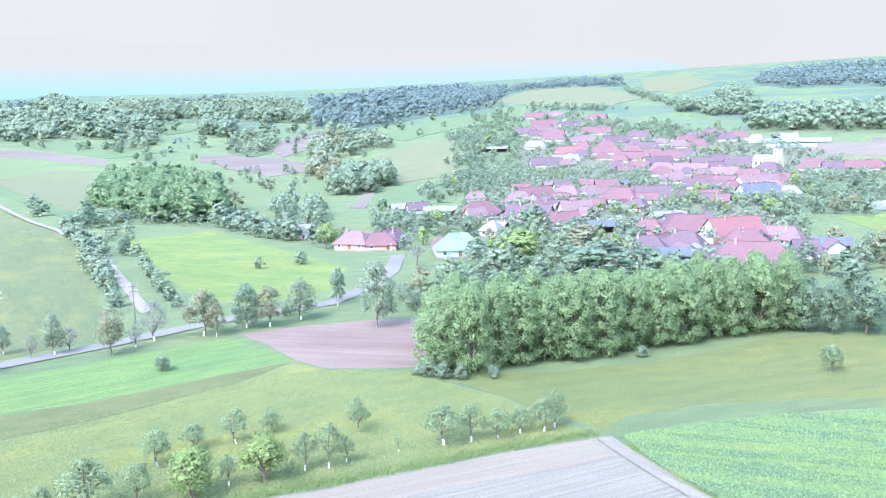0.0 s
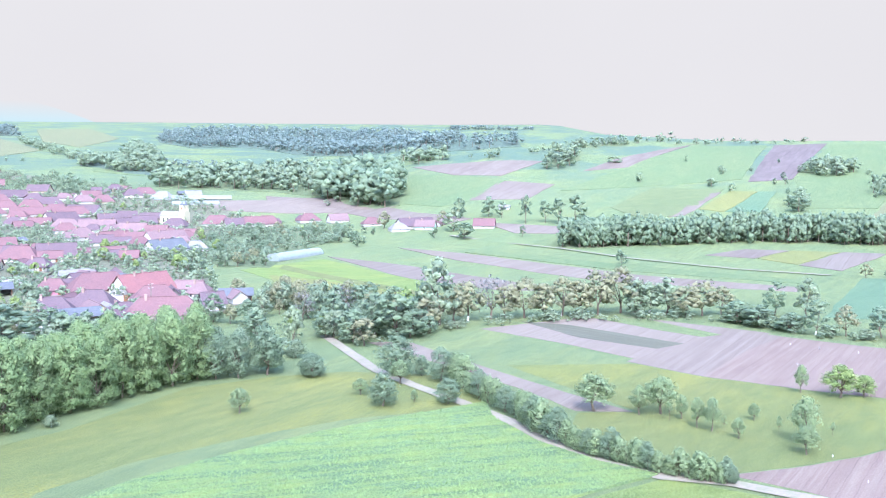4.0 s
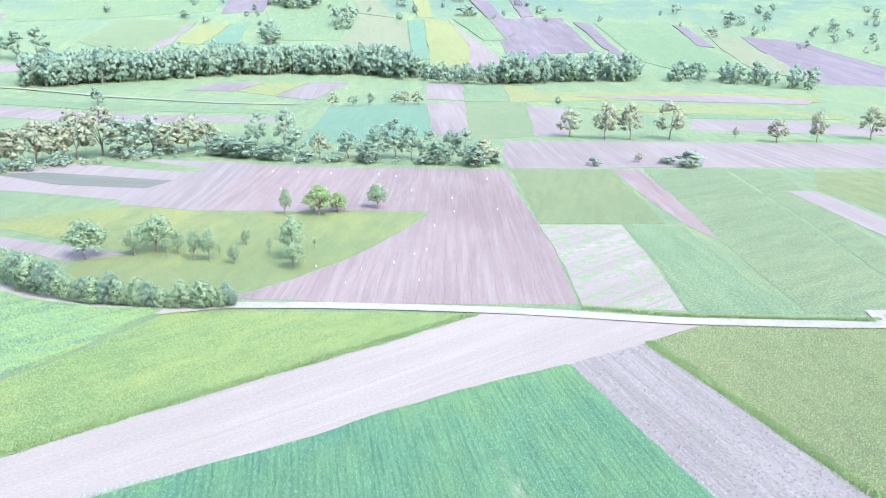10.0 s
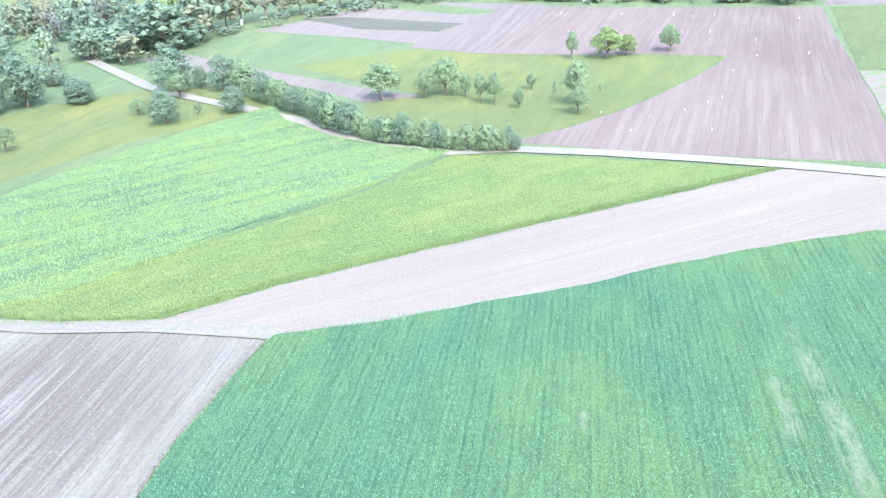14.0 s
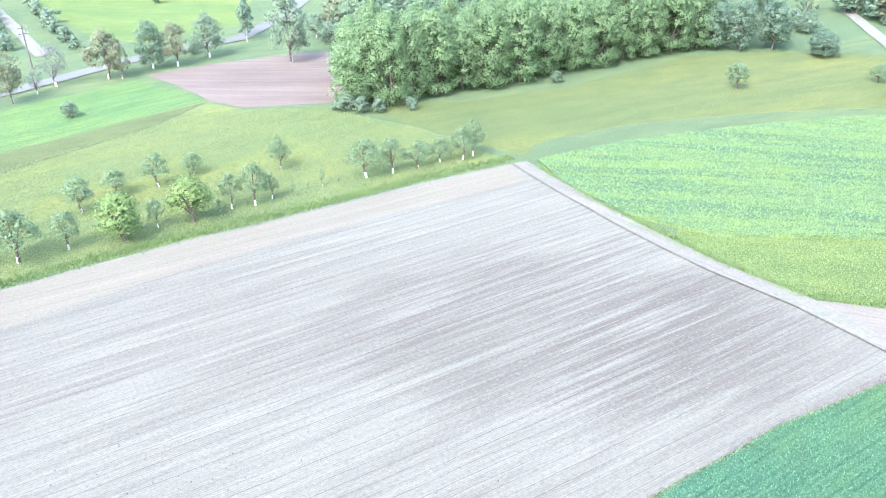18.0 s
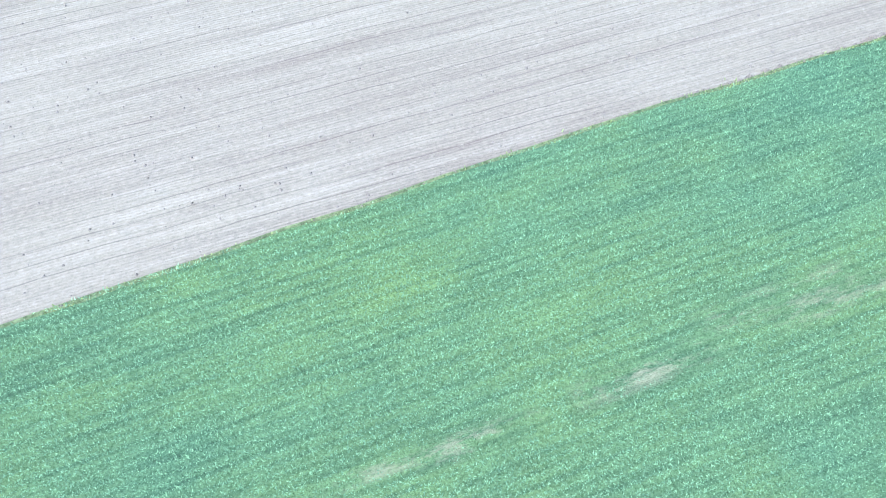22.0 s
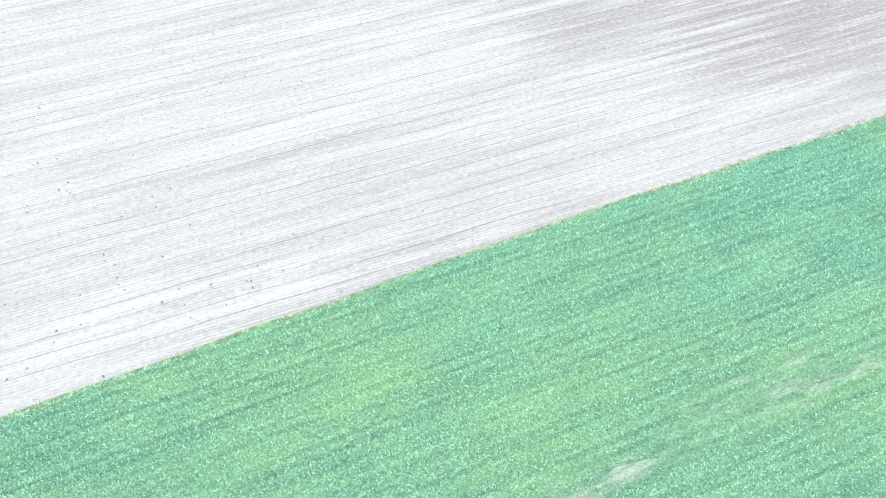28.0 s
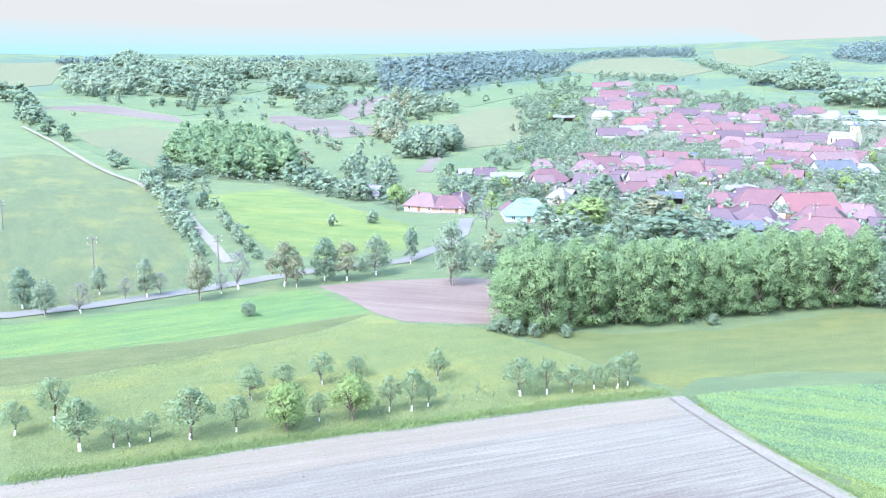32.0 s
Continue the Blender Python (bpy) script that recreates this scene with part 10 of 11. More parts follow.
def church(x, y, turn):
    thing = new("church")
    thing.matrix_world = pose(x, y, terrain(x, y) - 0.3, 0, 0, turn)
    tagged(thing, "small cream plastered village church with twin stepped towers", "church")
    cream = plaster("church_plaster", (0.52, 0.47, 0.34), 0.15)
    bm = one_box(-9, 5, -4, 4, -1, 6.5)
    for s in (-1,):
        g = [bm.verts.new(p) for p in ((-9, -4, 6.5), (-9, 4, 6.5), (-9, 0, 9.3))]
        bm.faces.new(g[::-1])
    nave = part("nave", bm, cream, thing)
    bm = bmesh.new()
    roof_shell(bm, 14, 8, 6.5, 3.0, 0.0, 0.4)
    r = part("roof", bm, ROOFS["white"], thing, "pale sheet-metal nave roof")
    r.location = (-2, 0, 0)
    bm = bmesh.new()
    box(bm, 5, 9, -4.4, 4.4, -1, 8.5)
    box(bm, 5.2, 8.8, -3.2, 3.2, 8.5, 10.5, bevel=0.1)
    part("west_front", bm, cream, thing)
    for s in (-1, 1):
        bm = one_box(5.4, 8.2, s * 2.6 - 1.4, s * 2.6 + 1.4, 8.5, 13.0, bevel=0.08)
        box(bm, 5.2, 8.4, s * 2.6 - 1.6, s * 2.6 + 1.6, 13.0, 13.4)
        t = part("tower", bm, cream, thing)
        bm = bmesh.new()
        bmesh.ops.create_cone(bm, cap_ends=True, segments=8, radius1=1.7, radius2=0.25, depth=2.2, matrix=Matrix.Translation((6.8, s * 2.6, 14.5)))
        bmesh.ops.create_cone(bm, cap_ends=True, segments=6, radius1=0.12, radius2=0.05, depth=1.4, matrix=Matrix.Translation((6.8, s * 2.6, 16.2)))
        part("spire", bm, ROOFS["slate"], t)
        for a in (-1, 1):
            part("belfry_louvre", one_box(6.4, 7.2, s * 2.6 + a * 1.41 - 0.02, s * 2.6 + a * 1.41 + 0.02, 10.2, 12.2), DOOR_WOOD, t)
    bm = one_box(6.2, 7.8, -0.9, 0.9, 10.5, 12.0, bevel=0.08)
    bmesh.ops.create_cone(bm, cap_ends=True, segments=8, radius1=1.0, radius2=0.1, depth=1.8, matrix=Matrix.Translation((7.0, 0, 12.9)))
    part("gable_turret", bm, cream, thing)
    for side in (-1, 1):
        for k in range(4):
            w = part("window", one_box(-7 + k * 3.2, -6 + k * 3.2, side * 4.02 - 0.04, side * 4.02 + 0.04, 2.2, 5.0), GLASS, thing, "tall narrow church window")
    part("door", one_box(8.98, 9.06, -0.9, 0.9, -0.5, 2.8), DOOR_WOOD, thing)


def tunnel(x, y, turn, L, W, H, label):
    """A film greenhouse: hoops under a stretched skin, with framed ends."""
    thing = new("greenhouse")
    thing.matrix_world = pose(x, y, terrain(x, y), 0, 0, turn)
    tagged(thing, label, "greenhouse", "greenhouses")
    n, seg = max(4, int(L / 2.5)), 10
    bm = bmesh.new()
    rows = []
    for i in range(n + 1):
        px = -L / 2 + L * i / n
        row = []
        for k in range(seg + 1):
            a = math.pi * k / seg
            sag = 1.0 if i % 1 == 0 else 0.98
            row.append(bm.verts.new((px, -math.cos(a) * W / 2 * sag, math.sin(a) ** 0.8 * H)))
        rows.append(row)
    for i in range(n):
        for k in range(seg):
            bm.faces.new((rows[i][k], rows[i + 1][k], rows[i + 1][k + 1], rows[i][k + 1]))
    bm.faces.new(rows[0])
    bm.faces.new(rows[-1][::-1])
    part("film_skin", bm, FILM, thing)
    for i in range(0, n + 1, 1 if n < 12 else 3):
        verts, faces = [], []
        px = -L / 2 + L * i / n
        tube(verts, faces, [Vector((px, -math.cos(math.pi * k / seg) * W / 2 * 1.01, math.sin(math.pi * k / seg) ** 0.8 * H * 1.01)) for k in range(seg + 1)], [0.04] * (seg + 1), 4)
        h = link_mesh("hoop", verts, faces, METAL)
        h.parent = thing
    part("door_frame", one_box(L / 2, L / 2 + 0.06, -0.6, 0.6, 0, 2.0), WINDOW_FRAME, thing)


church(216.0, 566.0, -48)
tunnel(191, 349, 30, 40, 7, 3.4, "long white film greenhouse beside the gardens")
tunnel(270, 668, -22, 62, 12, 3.2, "huge row of white film greenhouses in the valley")
tunnel(262, 642, -18, 36, 9, 3.0, "white film greenhouse in the valley")
house(397, 428, -50, 7, 5, "white", "white", 2.4, 1.2, 0.0, 0, 0, "hut", "field hut", False)


def car(x, y, turn):
    thing = new("car")
    thing.matrix_world = pose(x, y, terrain(x, y) + 0.02, 0, 0, turn)
    tagged(thing, "small white parked car in a yard", "car", "parked cars")
    bm = one_box(-2.05, 2.05, -0.82, 0.82, 0.32, 0.86, bevel=0.12)
    body = part("body", bm, CAR_PAINT, thing)
    bm = bmesh.new()
    made = bmesh.ops.create_cube(bm, size=1)
    for v in made["verts"]:
        top = v.co.z > 0
        v.co = Vector(((-1.45 if v.co.x < 0 else 0.55) if top else (-1.85 if v.co.x < 0 else 1.15), v.co.y * (1.3 if top else 1.56), 1.42 if top else 0.84))
    part("cabin_glass", bm, GLASS, thing)
    part("roof_panel", one_box(-1.42, 0.52, -0.66, 0.66, 1.4, 1.46, bevel=0.02), CAR_PAINT, thing)
    for wx in (-1.25, 1.3):
        for s in (-1, 1):
            bm = bmesh.new()
            bmesh.ops.create_cone(bm, cap_ends=True, segments=14, radius1=0.32, radius2=0.32, depth=0.2, matrix=Matrix.Translation((wx, s * 0.76, 0.32)) @ Matrix.Rotation(radians(90), 4, "X"))
            w = part("wheel", bm, ASPHALT_BLACK, thing)
            bm = bmesh.new()
            bmesh.ops.create_cone(bm, cap_ends=True, segments=10, radius1=0.19, radius2=0.17, depth=0.05, matrix=Matrix.Translation((wx, s * 0.87, 0.32)) @ Matrix.Rotation(radians(90), 4, "X"))
            part("rim", bm, METAL, w)
    for s in (-1, 1):
        part("headlight", one_box(2.0, 2.07, s * 0.6 - 0.16, s * 0.6 + 0.16, 0.58, 0.72, bevel=0.02), PORCELAIN, body)


car(10.8, 244.8, 20)
car(7.8, 245.4, 25)
car(59.6, 224.6, 10)
car(61.9, 224.0, 12)
car(-25.8, 288.3, 0)


def pole(x, y, height, turn, label="tall wooden power pole with a crossarm"):
    thing = new("power_pole")
    thing.matrix_world = pose(x, y, terrain(x, y), 0, 0, turn)
    tagged(thing, label, "power pole", "power poles")
    verts, faces = [], []
    tube(verts, faces, [Vector((0, 0, -0.5)), Vector((0, 0, height * 0.5)), Vector((0, 0, height))], [0.17, 0.14, 0.11], 8)
    link_mesh("shaft", verts, faces, POLE_WOOD).parent = thing
    for z in (height - 0.5, height - 1.5):
        arm = part("crossarm", one_box(-0.9, 0.9, -0.06, 0.06, z - 0.07, z + 0.07, bevel=0.01), POLE_WOOD, thing)
        for px in (-0.8, 0.0, 0.8):
            bm = bmesh.new()
            bmesh.ops.create_cone(bm, cap_ends=True, segments=8, radius1=0.07, radius2=0.04, depth=0.2, matrix=Matrix.Translation((px, 0.0, z + 0.17)))
            part("insulator", bm, PORCELAIN, arm)
    return thing


pole(-84.5, 154.5, 8.5, 30)
pole(-61.9, 162.3, 8.0, 30)
pole(81.5, 232.5, 8, 30)
pole(113.7, 425.0, 8, 30)
pole(-141.0, 215.1, 8, 30)


# ---- field markers ----
def marker(x, y, h, lean):
    thing = new("field_marker")
    thing.matrix_world = pose(x, y, terrain(x, y) + 0.05, lean, lean * 0.6, lean * 40)
    tagged(thing, "thin stake with a white plastic strip in tilled soil", "marker", "field markers")
    verts, faces = [], []
    tube(verts, faces, [Vector((0, 0, -0.2)), Vector((0, 0, h))], [0.018, 0.014], 5)
    link_mesh("stake", verts, faces, POLE_WOOD).parent = thing
    part("strip", one_box(-0.05, 0.05, -0.02, 0.02, h * 0.45, h, bevel=0.005), PORCELAIN, thing)


marker(174.0, 93.8, 0.85, 4)
marker(175.4, 87.9, 0.85, -8)
marker(176.8, 80.1, 0.85, 12)
marker(156.0, 82.3, 0.85, -16)
marker(179.3, 69.2, 0.85, 20)
marker(181.6, 61.1, 0.85, -4)
marker(163.9, 55.8, 0.85, 8)
marker(159.2, 45.4, 0.85, -12)
marker(182.7, 44.1, 0.85, 16)
marker(136.5, 41.8, 0.6, -20)
marker(120.7, 38.1, 0.6, 4)
marker(100.4, 43.2, 0.6, -8)
marker(112.2, 40.4, 0.6, 12)
marker(117.6, 39.1, 0.6, -16)
marker(104.9, 34.0, 0.6, 20)
marker(107.3, 43.7, 0.6, -4)
marker(148.4, 41.8, 0.6, 8)
marker(152.2, 34.2, 0.85, -12)
marker(178.6, 64.8, 0.85, 16)
marker(106.4, 50.5, 0.6, -20)


def weed_plant(x, y, size):
    thing = new("weed_plant")
    thing.matrix_world = pose(x, y, 0.36)
    tagged(thing, "bright yellow-green weed standing out of the wheat", "plant", "weeds in the wheat")
    rng = np.random.default_rng(int(x * 10))
    verts, faces = [], []
    tube(verts, faces, [Vector((0, 0, -0.36)), Vector((0, 0, size * 0.8))], [0.02, 0.012], 5)
    link_mesh("stem", verts, faces, POLE_WOOD).parent = thing
    q, f, soft = leaves(rng, [(rng.normal(0, 0.25) * size, rng.normal(0, 0.25) * size, size * rng.uniform(0.3, 1)) for _ in range(8)], [0.14 * size] * 8, 12, 0.09)
    new("foliage", quad_mesh("foliage", q, f, LEAF_WEED, soft)).parent = thing


LEAF_WEED = leaf_material("weed_leaf", (0.3, 0.44, 0.12), (0.4, 0.52, 0.14), 0.4)
weed_plant(8.5, 6.7, 0.65)
weed_plant(9.2, 7.0, 0.55)
weed_plant(8.9, 7.3, 0.50)
weed_plant(3.2, 8.7, 0.50)
weed_plant(4.8, 10.2, 0.40)


def garden_wall(x, y, turn, length, gate):
    thing = new("garden_wall")
    thing.matrix_world = pose(x, y, terrain(x, y), 0, 0, turn)
    tagged(thing, "white plastered yard wall beside a village house", "wall", "yard walls")
    part("wall_body", one_box(-length / 2, length / 2, -0.12, 0.12, -0.4, 1.9, bevel=0.02), WALLS["white"], thing)
    part("coping", one_box(-length / 2 - 0.05, length / 2 + 0.05, -0.2, 0.2, 1.9, 2.02), ROOFS["plum"], thing)
    for s in (-1, 1):
        part("pier", one_box(s * length / 2 - 0.25, s * length / 2 + 0.25, -0.26, 0.26, -0.4, 2.3, bevel=0.02), WALLS["white"], thing)
    if gate:
        g = part("gate", one_box(-1.6, 1.6, -0.2, -0.125, 0.05, 2.1, bevel=0.02), GATE_BLUE if gate == "blue" else DOOR_WOOD, thing, gate + " sheet gate")
        part("handle", one_box(0.9, 1.0, -0.26, -0.2, 1.0, 1.15), METAL, g)


GATE_BLUE = plaster("grey_blue_gate_paint", (0.2, 0.25, 0.36), 0.2)
garden_wall(70.2, 229.6, -7, 16, "blue")
garden_wall(82.9, 255.8, -38, 10, "brown")
garden_wall(52.0, 213.3, -22, 18, "")
garden_wall(57.0, 209.1, -0, 12, "")
garden_wall(40.0, 383.1, -1, 14, "")
garden_wall(18.5, 365.3, 9, 10, "brown")
garden_wall(63.0, 324.8, 9, 10, "")
garden_wall(101.4, 239.8, -23, 9, "brown")
garden_wall(-16.3, 263.7, 73, 9, "brown")
garden_wall(62.5, 392.4, 1, 10, "")


def boundary_post(x, y):
    thing = new("boundary_post")
    thing.matrix_world = pose(x, y, 0.0)
    tagged(thing, "short white-painted boundary post at the field corner", "post")
    verts, faces = [], []
    tube(verts, faces, [Vector((0, 0, -0.2)), Vector((0, 0, 1.1))], [0.06, 0.05], 8)
    link_mesh("shaft", verts, faces, WHITEWASH).parent = thing
    part("cap", one_box(-0.08, 0.08, -0.08, 0.08, 1.1, 1.16, bevel=0.02), METAL, thing)


boundary_post(47.6, -14.7)


# ---- distant mountains in haze ----
def mountains():
    m = bpy.data.materials.new("glowing_haze_mountain")
    m.use_nodes = True
    nt = m.node_tree
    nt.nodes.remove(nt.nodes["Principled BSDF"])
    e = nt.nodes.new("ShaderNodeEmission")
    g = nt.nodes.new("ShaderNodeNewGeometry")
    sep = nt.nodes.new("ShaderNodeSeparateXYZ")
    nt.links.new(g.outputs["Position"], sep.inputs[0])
    # haze painted as emission: blue-green low down, fading to the sky tone with height
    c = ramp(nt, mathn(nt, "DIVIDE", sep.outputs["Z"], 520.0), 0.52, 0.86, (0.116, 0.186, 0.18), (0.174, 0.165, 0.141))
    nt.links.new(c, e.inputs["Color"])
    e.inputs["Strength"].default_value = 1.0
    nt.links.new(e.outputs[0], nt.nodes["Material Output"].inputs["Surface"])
    verts, faces = [], []
    for k in range(121):
        az = radians(60 - k)
        d = 60 - k
        el = 5.6 + 0.35 * noise.noise(Vector((k * 0.13, 0, 5))) + 0.7 * ease(-12, 15, d) - 4.2 * ease(-8, -26, d)
        r = 4700
        x, y = -r * math.sin(az), r * math.cos(az)
        verts += [(x, y, 0), (x, y, 36 + r * math.tan(radians(el)))]
    for k in range(120):
        faces.append((2 * k, 2 * k + 1, 2 * k + 3, 2 * k + 2))
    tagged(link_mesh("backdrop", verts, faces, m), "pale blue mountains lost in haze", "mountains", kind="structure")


mountains()

# ---- glowing wall that stands for the pale sky near the horizon ----
def sky_backdrop():
    m = bpy.data.materials.new("sky_backdrop")
    m.use_nodes = True
    nt = m.node_tree
    nt.nodes.remove(nt.nodes["Principled BSDF"])
    # added emission, dimmer than the world sky, sets the tone of the visible sky
    e = nt.nodes.new("ShaderNodeEmission")
    c = ramp(nt, noise_tex(nt, coords(nt), 0.0006, 3, 0.5), 0.3, 0.7, (0.171, 0.162, 0.139), (0.177, 0.168, 0.144))
    nt.links.new(c, e.inputs["Color"])
    nt.links.new(e.outputs[0], nt.nodes["Material Output"].inputs["Surface"])
    verts, faces = [], []
    for k in range(101):
        az = radians(75 - 2 * k)
        verts += [(-4780 * math.sin(az), 4780 * math.cos(az), z) for z in (-80, 1700)]
    for k in range(100):
        faces.append((2 * k, 2 * k + 1, 2 * k + 3, 2 * k + 2))
    tagged(link_mesh("backdrop", verts, faces, m), "glowing pale wall standing for the sky low over the horizon", "sky", kind="structure")


sky_backdrop()

# ---- crop blades, clods and verge grass ----
def crop_edge_free(x, y, turn, thin):
    c, s = math.cos(radians(turn)), math.sin(radians(turn))
    u, v = x * c + y * s, -x * s + y * c
    return not any(u0 < u < u1 and abs(v - at) < half for u0, u1, at, half in thin)


def blades(name, label, mat, points, count, length, base, seed, thin=(), reach=75.0, row=0.0, turn=27.0):
    """Blades of a standing crop, denser where the land is seen from near."""
    rng = np.random.default_rng(seed)
    xs, ys = [p[0] for p in points], [p[1] for p in points]
    n = count * 4
    x, y = rng.uniform(min(xs), max(xs), n), rng.uniform(min(ys), max(ys), n)
    r = np.hypot(x, y)
    keep = rng.uniform(0, 1, n) < np.clip((reach - r) / (reach * 0.5), 0, 1)
    ok = np.zeros(n, bool)
    hits = np.zeros(n, bool)
    for i in range(len(points)):
        (x0, y0), (x1, y1) = points[i - 1], points[i]
        if y0 == y1:
            continue
        hits ^= ((y0 > y) != (y1 > y)) & (x < (x1 - x0) * (y - y0) / (y1 - y0) + x0)
    ok = hits & keep
    c, s = math.cos(radians(turn)), math.sin(radians(turn))
    u, v = x * c + y * s, -x * s + y * c
    for u0, u1, at, half in thin:
        ok &= ~((u > u0) & (u < u1) & (np.abs(v - at) < half * 1.1) & (rng.uniform(0, 1, n) < 0.75))
    if row:
        v = np.round(v / row) * row + rng.normal(0, row * 0.24, n)
        x, y = u * c - v * s, u * s + v * c
    x, y = x[ok][:count], y[ok][:count]
    n = len(x)
    a = rng.uniform(0, math.tau, n)
    lean = rng.uniform(0.25, 0.9, n)
    ln = length * rng.uniform(0.6, 1.25, n)
    w = 0.15 * length * rng.uniform(0.6, 1.4, n)
    p = np.stack([x, y, np.full(n, base)], 1)
    d = np.stack([np.cos(a) * lean, np.sin(a) * lean, np.full(n, 0.55)], 1)
    side = np.stack([-np.sin(a), np.cos(a), np.zeros(n)], 1) * w[:, None]
    if row:
        side = -side
    q = np.stack([p - side, p + side, p + d * ln[:, None]], 1).reshape(-1, 3)
    up = rng.normal(0, 0.45, (n, 3)) + np.array([0, 0, 1.0])
    up /= np.linalg.norm(up, axis=1)[:, None]
    ob = new(name, quad_mesh(name, q, np.arange(len(q)).reshape(-1, 3), mat, np.repeat(up, 3, axis=0) if row else None))
    return tagged(ob, label, "crop", kind="stuff")


def verge(name, label, mat, line, spread, count, length, seed):
    """Rough grass tufts along an edge."""
    rng = np.random.default_rng(seed)
    seg = [math.dist(line[i], line[i + 1]) for i in range(len(line) - 1)]
    total = sum(seg)
    qs = []
    for i, d in enumerate(seg):
        k = int(count * d / total)
        t = rng.uniform(0, 1, k)
        off = rng.normal(0, spread, k)
        (x0, y0), (x1, y1) = line[i], line[i + 1]
        nx, ny = -(y1 - y0) / d, (x1 - x0) / d
        x, y = x0 + (x1 - x0) * t + nx * off, y0 + (y1 - y0) * t + ny * off
        a, ln = rng.uniform(0, math.tau, k), length * rng.uniform(0.5, 1.3, k)
        p = np.stack([x, y, np.full(k, 0.05)], 1)
        dd = np.stack([np.cos(a) * 0.4, np.sin(a) * 0.4, np.full(k, 0.75)], 1) * ln[:, None]
        side = np.stack([-np.sin(a), np.cos(a), np.zeros(k)], 1) * 0.05
        qs.append(np.stack([p - side, p + side, p + dd + side * 0.35, p + dd - side * 0.35], 1).reshape(-1, 3))
    q = np.concatenate(qs)
    return tagged(new(name, quad_mesh(name, q, np.arange(len(q)).reshape(-1, 4), mat)), label, "grass", kind="stuff")


def clods(name, label, mat, points, count, size, seed):
    """Loose lumps of earth lying on tilled ground."""
    rng = np.random.default_rng(seed)
    xs, ys = [p[0] for p in points], [p[1] for p in points]
    shape = np.array([(1, 0, 0), (-0.9, 0.2, 0), (0.1, 1, 0), (0, -0.9, 0.1), (0.1, 0.1, 0.8)])
    tri = np.array([(0, 2, 4), (2, 1, 4), (1, 3, 4), (3, 0, 4)])
    verts, faces, k = [], [], 0
    while k < count:
        x, y = rng.uniform(min(xs), max(xs)), rng.uniform(min(ys), max(ys))
        if not inside(x, y, points):
            continue
        s, a = size * rng.uniform(0.35, 1.3) ** 1.5, rng.uniform(0, math.tau)
        rot = np.array([(math.cos(a), -math.sin(a), 0), (math.sin(a), math.cos(a), 0), (0, 0, 1)])
        v = (shape * rng.uniform(0.7, 1.3, (5, 3)) * s) @ rot.T + np.array([x, y, terrain(x, y) + 0.02])
        verts += v.tolist()
        faces += (tri + 5 * k).tolist()
        k += 1
    return tagged(link_mesh(name, verts, faces, mat), label, "soil", kind="stuff")


WHEAT_EDGE = [(38.6, 46.4), (45.2, 39.6), (49.4, 36.2), (57.3, 29.7), (66.5, 23.2), (75.6, 15.8), (82.2, 9.6), (71.4, 2.4), (59.5, -5.4), (52.3, -10.5), (48.5, -13.2), (30.0, -45.0), (12.0, -75.0), (-50.0, -60.0), (-120.0, -38.0), (-70.0, -10.0), (-21.4, 17.2), (-6.7, 25.1), (5.1, 31.6), (25.4, 41.9)]
LIGHT_EDGE = [(19.9, 94.6), (32.1, 98.8), (46.0, 101.1), (59.8, 102.1), (73.6, 101.4), (89.6, 99.8), (84.8, 92.9), (81.3, 80.3), (81.3, 69.1), (83.4, 60.9), (66.7, 62.6), (50.4, 66.8), (39.9, 69.6), (56.2, 65.6), (43.8, 67.7), (32.3, 70.6), (25.8, 76.5), (21.2, 87.1)]
PLOUGH_EDGE = [(17.1, 94.6), (5.7, 90.6), (-0.9, 87.6), (-10.8, 83.1), (-18.9, 79.8), (-29.6, 74.7), (-39.2, 69.8), (-48.1, 65.6), (-75.0, 58.0), (-120.0, 48.0), (-120.0, -35.0), (-70.0, -8.0), (-21.4, 17.3), (-6.7, 25.2), (5.1, 31.8), (25.5, 42.2), (37.8, 46.9), (36.8, 51.4), (34.6, 57.7), (30.0, 65.5), (25.2, 74.7), (20.9, 85.8)]
STRIP_EDGE = [(82.9, 9.5), (91.6, 2.4), (83.2, -3.8), (70.7, -12.4), (62.1, -18.7), (63.0, -48.0), (50.0, -42.0), (48.5, -13.4), (52.5, -10.6), (59.6, -5.5), (71.5, 2.4)]
STRIP_GRASS = [(28.4, 70.9), (34.6, 58.4), (46.0, 53.1), (58.3, 46.0), (71.8, 37.6), (83.8, 30.1), (95.1, 23.1), (91.3, 36.6), (85.9, 52.9), (83.5, 59.6), (66.6, 61.7), (50.4, 66.0), (30.9, 75.5)]
RIGHT_GRASS = [(92.1, 2.1), (100.6, -4.3), (108.5, -25.8), (110.0, -60.0), (75.0, -62.0), (62.4, -18.8), (71.0, -12.4), (83.7, -3.8)]
ORCHARD_GRASS = [(-48.5, 66.3), (-29.9, 75.7), (-10.9, 83.9), (5.7, 91.7), (16.2, 96.0), (6.9, 110.6), (-7.1, 123.8), (-25.9, 125.2), (-47.4, 105.3), (-62.6, 90.0)]
BLADE = leaf_material("wheat_blade", (0.08, 0.19, 0.12), (0.27, 0.5, 0.285), 0.2, False)
BLADE_LIGHT = leaf_material("cereal_blade", (0.22, 0.335, 0.142), (0.265, 0.375, 0.148), 0.35, False)
GRASS_BLADE = leaf_material("verge_grass", (0.19, 0.275, 0.105), (0.24, 0.31, 0.12), 0.35, False)
CLOD = bark_material("clod_earth", (0.135, 0.12, 0.108), (0.18, 0.16, 0.142), 2.0)
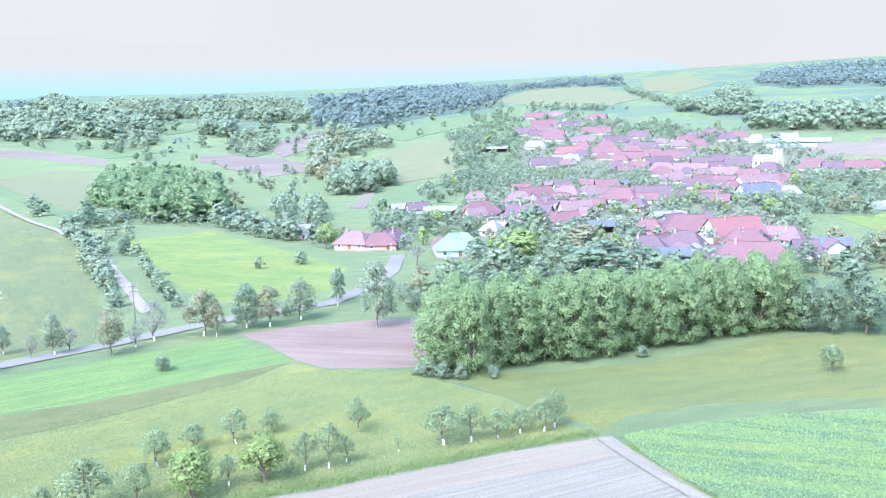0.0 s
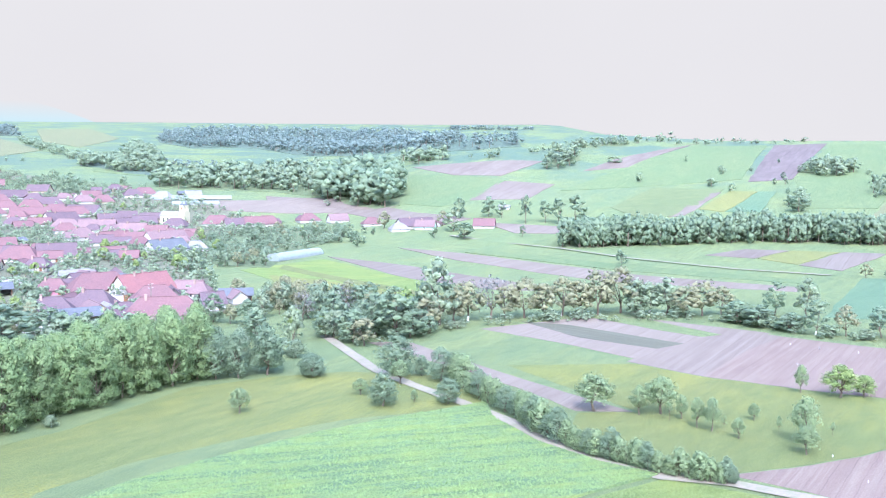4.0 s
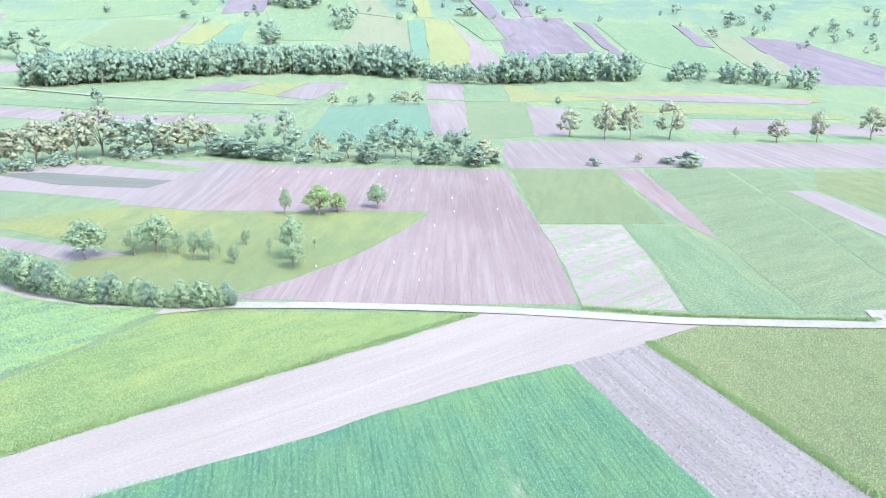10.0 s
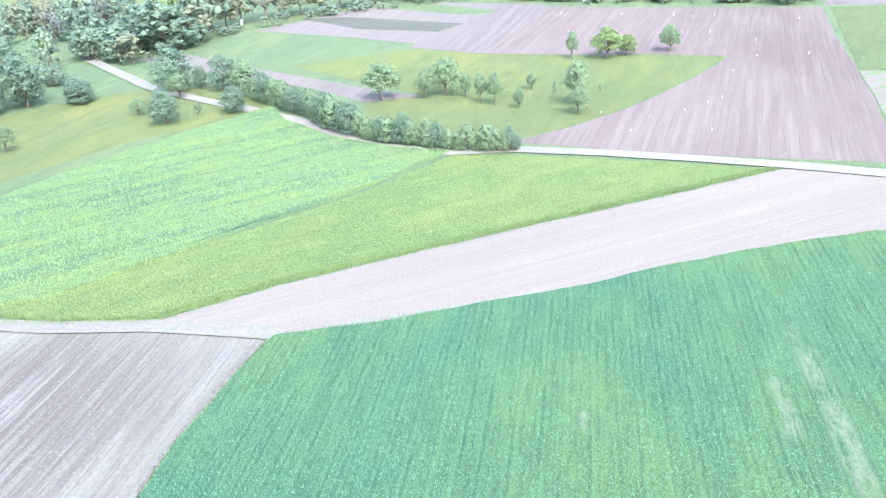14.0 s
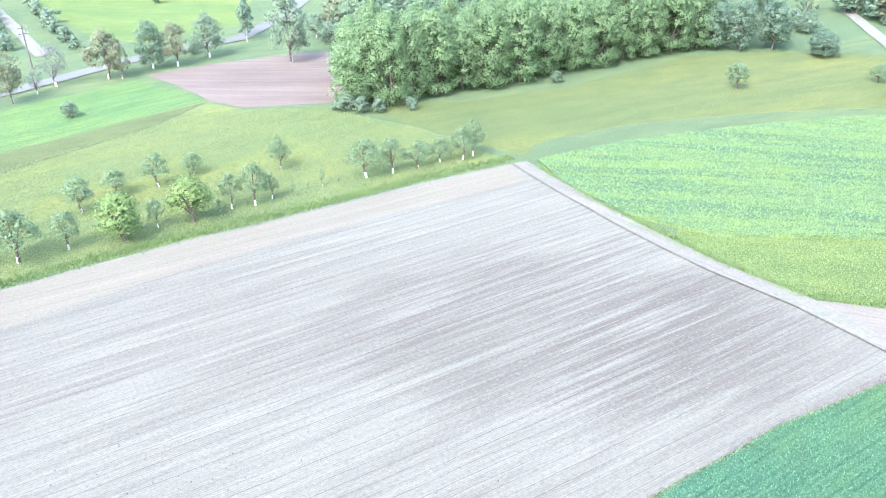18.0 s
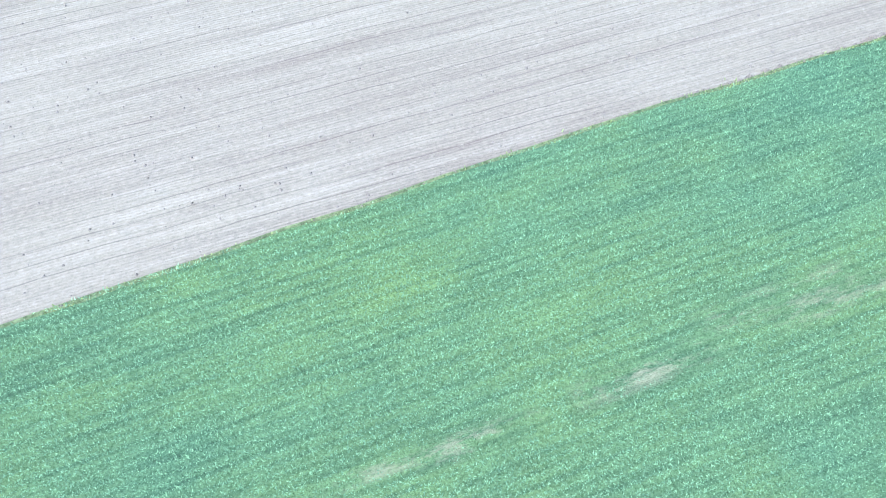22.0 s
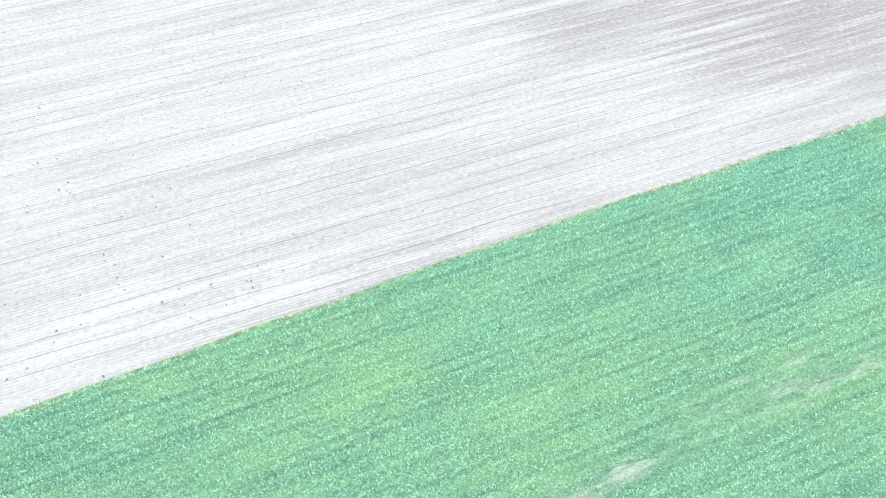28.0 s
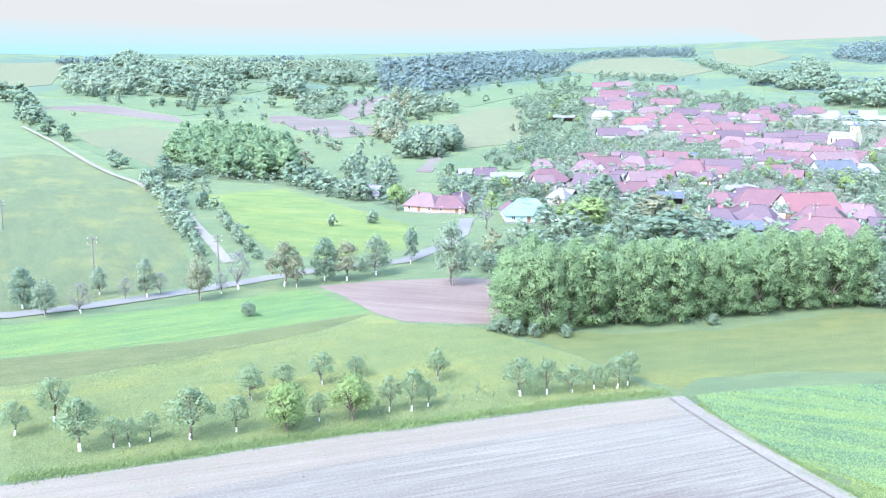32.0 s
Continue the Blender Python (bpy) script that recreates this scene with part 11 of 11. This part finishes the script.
WHEAT_NEAR = [(-24.0, 15.6), (-21.4, 17.2), (-6.7, 25.1), (5.1, 31.6), (25.4, 41.9), (38.6, 46.4), (57.3, 29.7), (82.2, 9.6), (48.5, -13.2), (40.0, -22.0), (27.0, -4.0), (19.0, 12.0), (19.0, 2.0), (-24.0, 2.0)]
blades("wheat_blades", "dense blades of young wheat", BLADE, WHEAT_NEAR, 330000, 0.2, 0.36, 11, THIN_CROP, 85.0, 0.45)
blades("cereal_blades", "blades of a light green cereal crop", BLADE_LIGHT, LIGHT_EDGE, 45000, 0.32, 0.33, 12, (), 190.0)
GRASS_FINE = leaf_material("meadow_blade", (0.245, 0.31, 0.14), (0.3, 0.355, 0.16), 0.4, False)
blades("meadow_grass", "long tufted meadow grass", GRASS_FINE, STRIP_GRASS, 32000, 0.24, 0.02, 13, (), 150.0)
blades("meadow_grass", "long olive meadow grass", GRASS_FINE, RIGHT_GRASS, 50000, 0.24, 0.02, 14, (), 190.0)
blades("meadow_grass", "long grass under the orchard", GRASS_FINE, ORCHARD_GRASS, 70000, 0.28, 0.02, 15, (), 220.0)
verge("verge_grass", "rough fresh grass along the ploughed edge", GRASS_BLADE, [(17.0, 96.5), (5.7, 91.9), (-0.9, 88.9), (-10.9, 84.3), (-19.2, 81.1), (-29.9, 75.8), (-39.6, 70.8), (-48.7, 66.5)], 0.6, 12000, 0.24, 31)
verge("verge_grass", "rough fresh grass beside the pale strip", GRASS_BLADE, [(34.8, 58.6), (46.3, 53.4), (58.6, 46.2), (72.1, 37.7), (84.0, 30.2), (95.3, 23.2)], 0.4, 8000, 0.2, 32)
verge("verge_grass", "rough grass beside the farm track", GRASS_BLADE, [(19.8, 92.2), (23.5, 81.3), (27.1, 73.1), (30.3, 66.2), (35.0, 58.4)], 0.4, 6000, 0.2, 33)
verge("verge_grass", "rough grass beside the ploughed strip", GRASS_BLADE, [(92.5, 1.8), (83.8, -4.4), (71.4, -12.9), (62.7, -18.7)], 0.4, 6000, 0.18, 34)
verge("verge_grass", "fresh grass fringe along the wheat", GRASS_BLADE, [(-21.4, 17.0), (-6.7, 24.9), (5.1, 31.4), (25.4, 41.7), (38.6, 46.2)], 0.25, 9000, 0.2, 35)
verge("verge_grass", "grass on the far road edge", GRASS_BLADE, [(101.8, 10.8), (102.8, -1.1), (106.1, -14.7), (109.4, -25.5)], 0.3, 5000, 0.28, 36)
clods("soil_clods", "loose clods of dry ploughed soil", CLOD, PLOUGH_EDGE, 6000, 0.08, 21)
clods("soil_clods", "loose clods of grey brown soil", CLOD, STRIP_EDGE, 3500, 0.14, 22)
clods("soil_clods", "pale crumbs of soil along the wheat edge", CLOD, [(-21.6, 17.5), (5.0, 32.1), (25.2, 42.6), (37.5, 47.6), (37.9, 46.9), (25.4, 42.0), (5.1, 31.5), (-21.3, 17.0)], 1600, 0.13, 23)
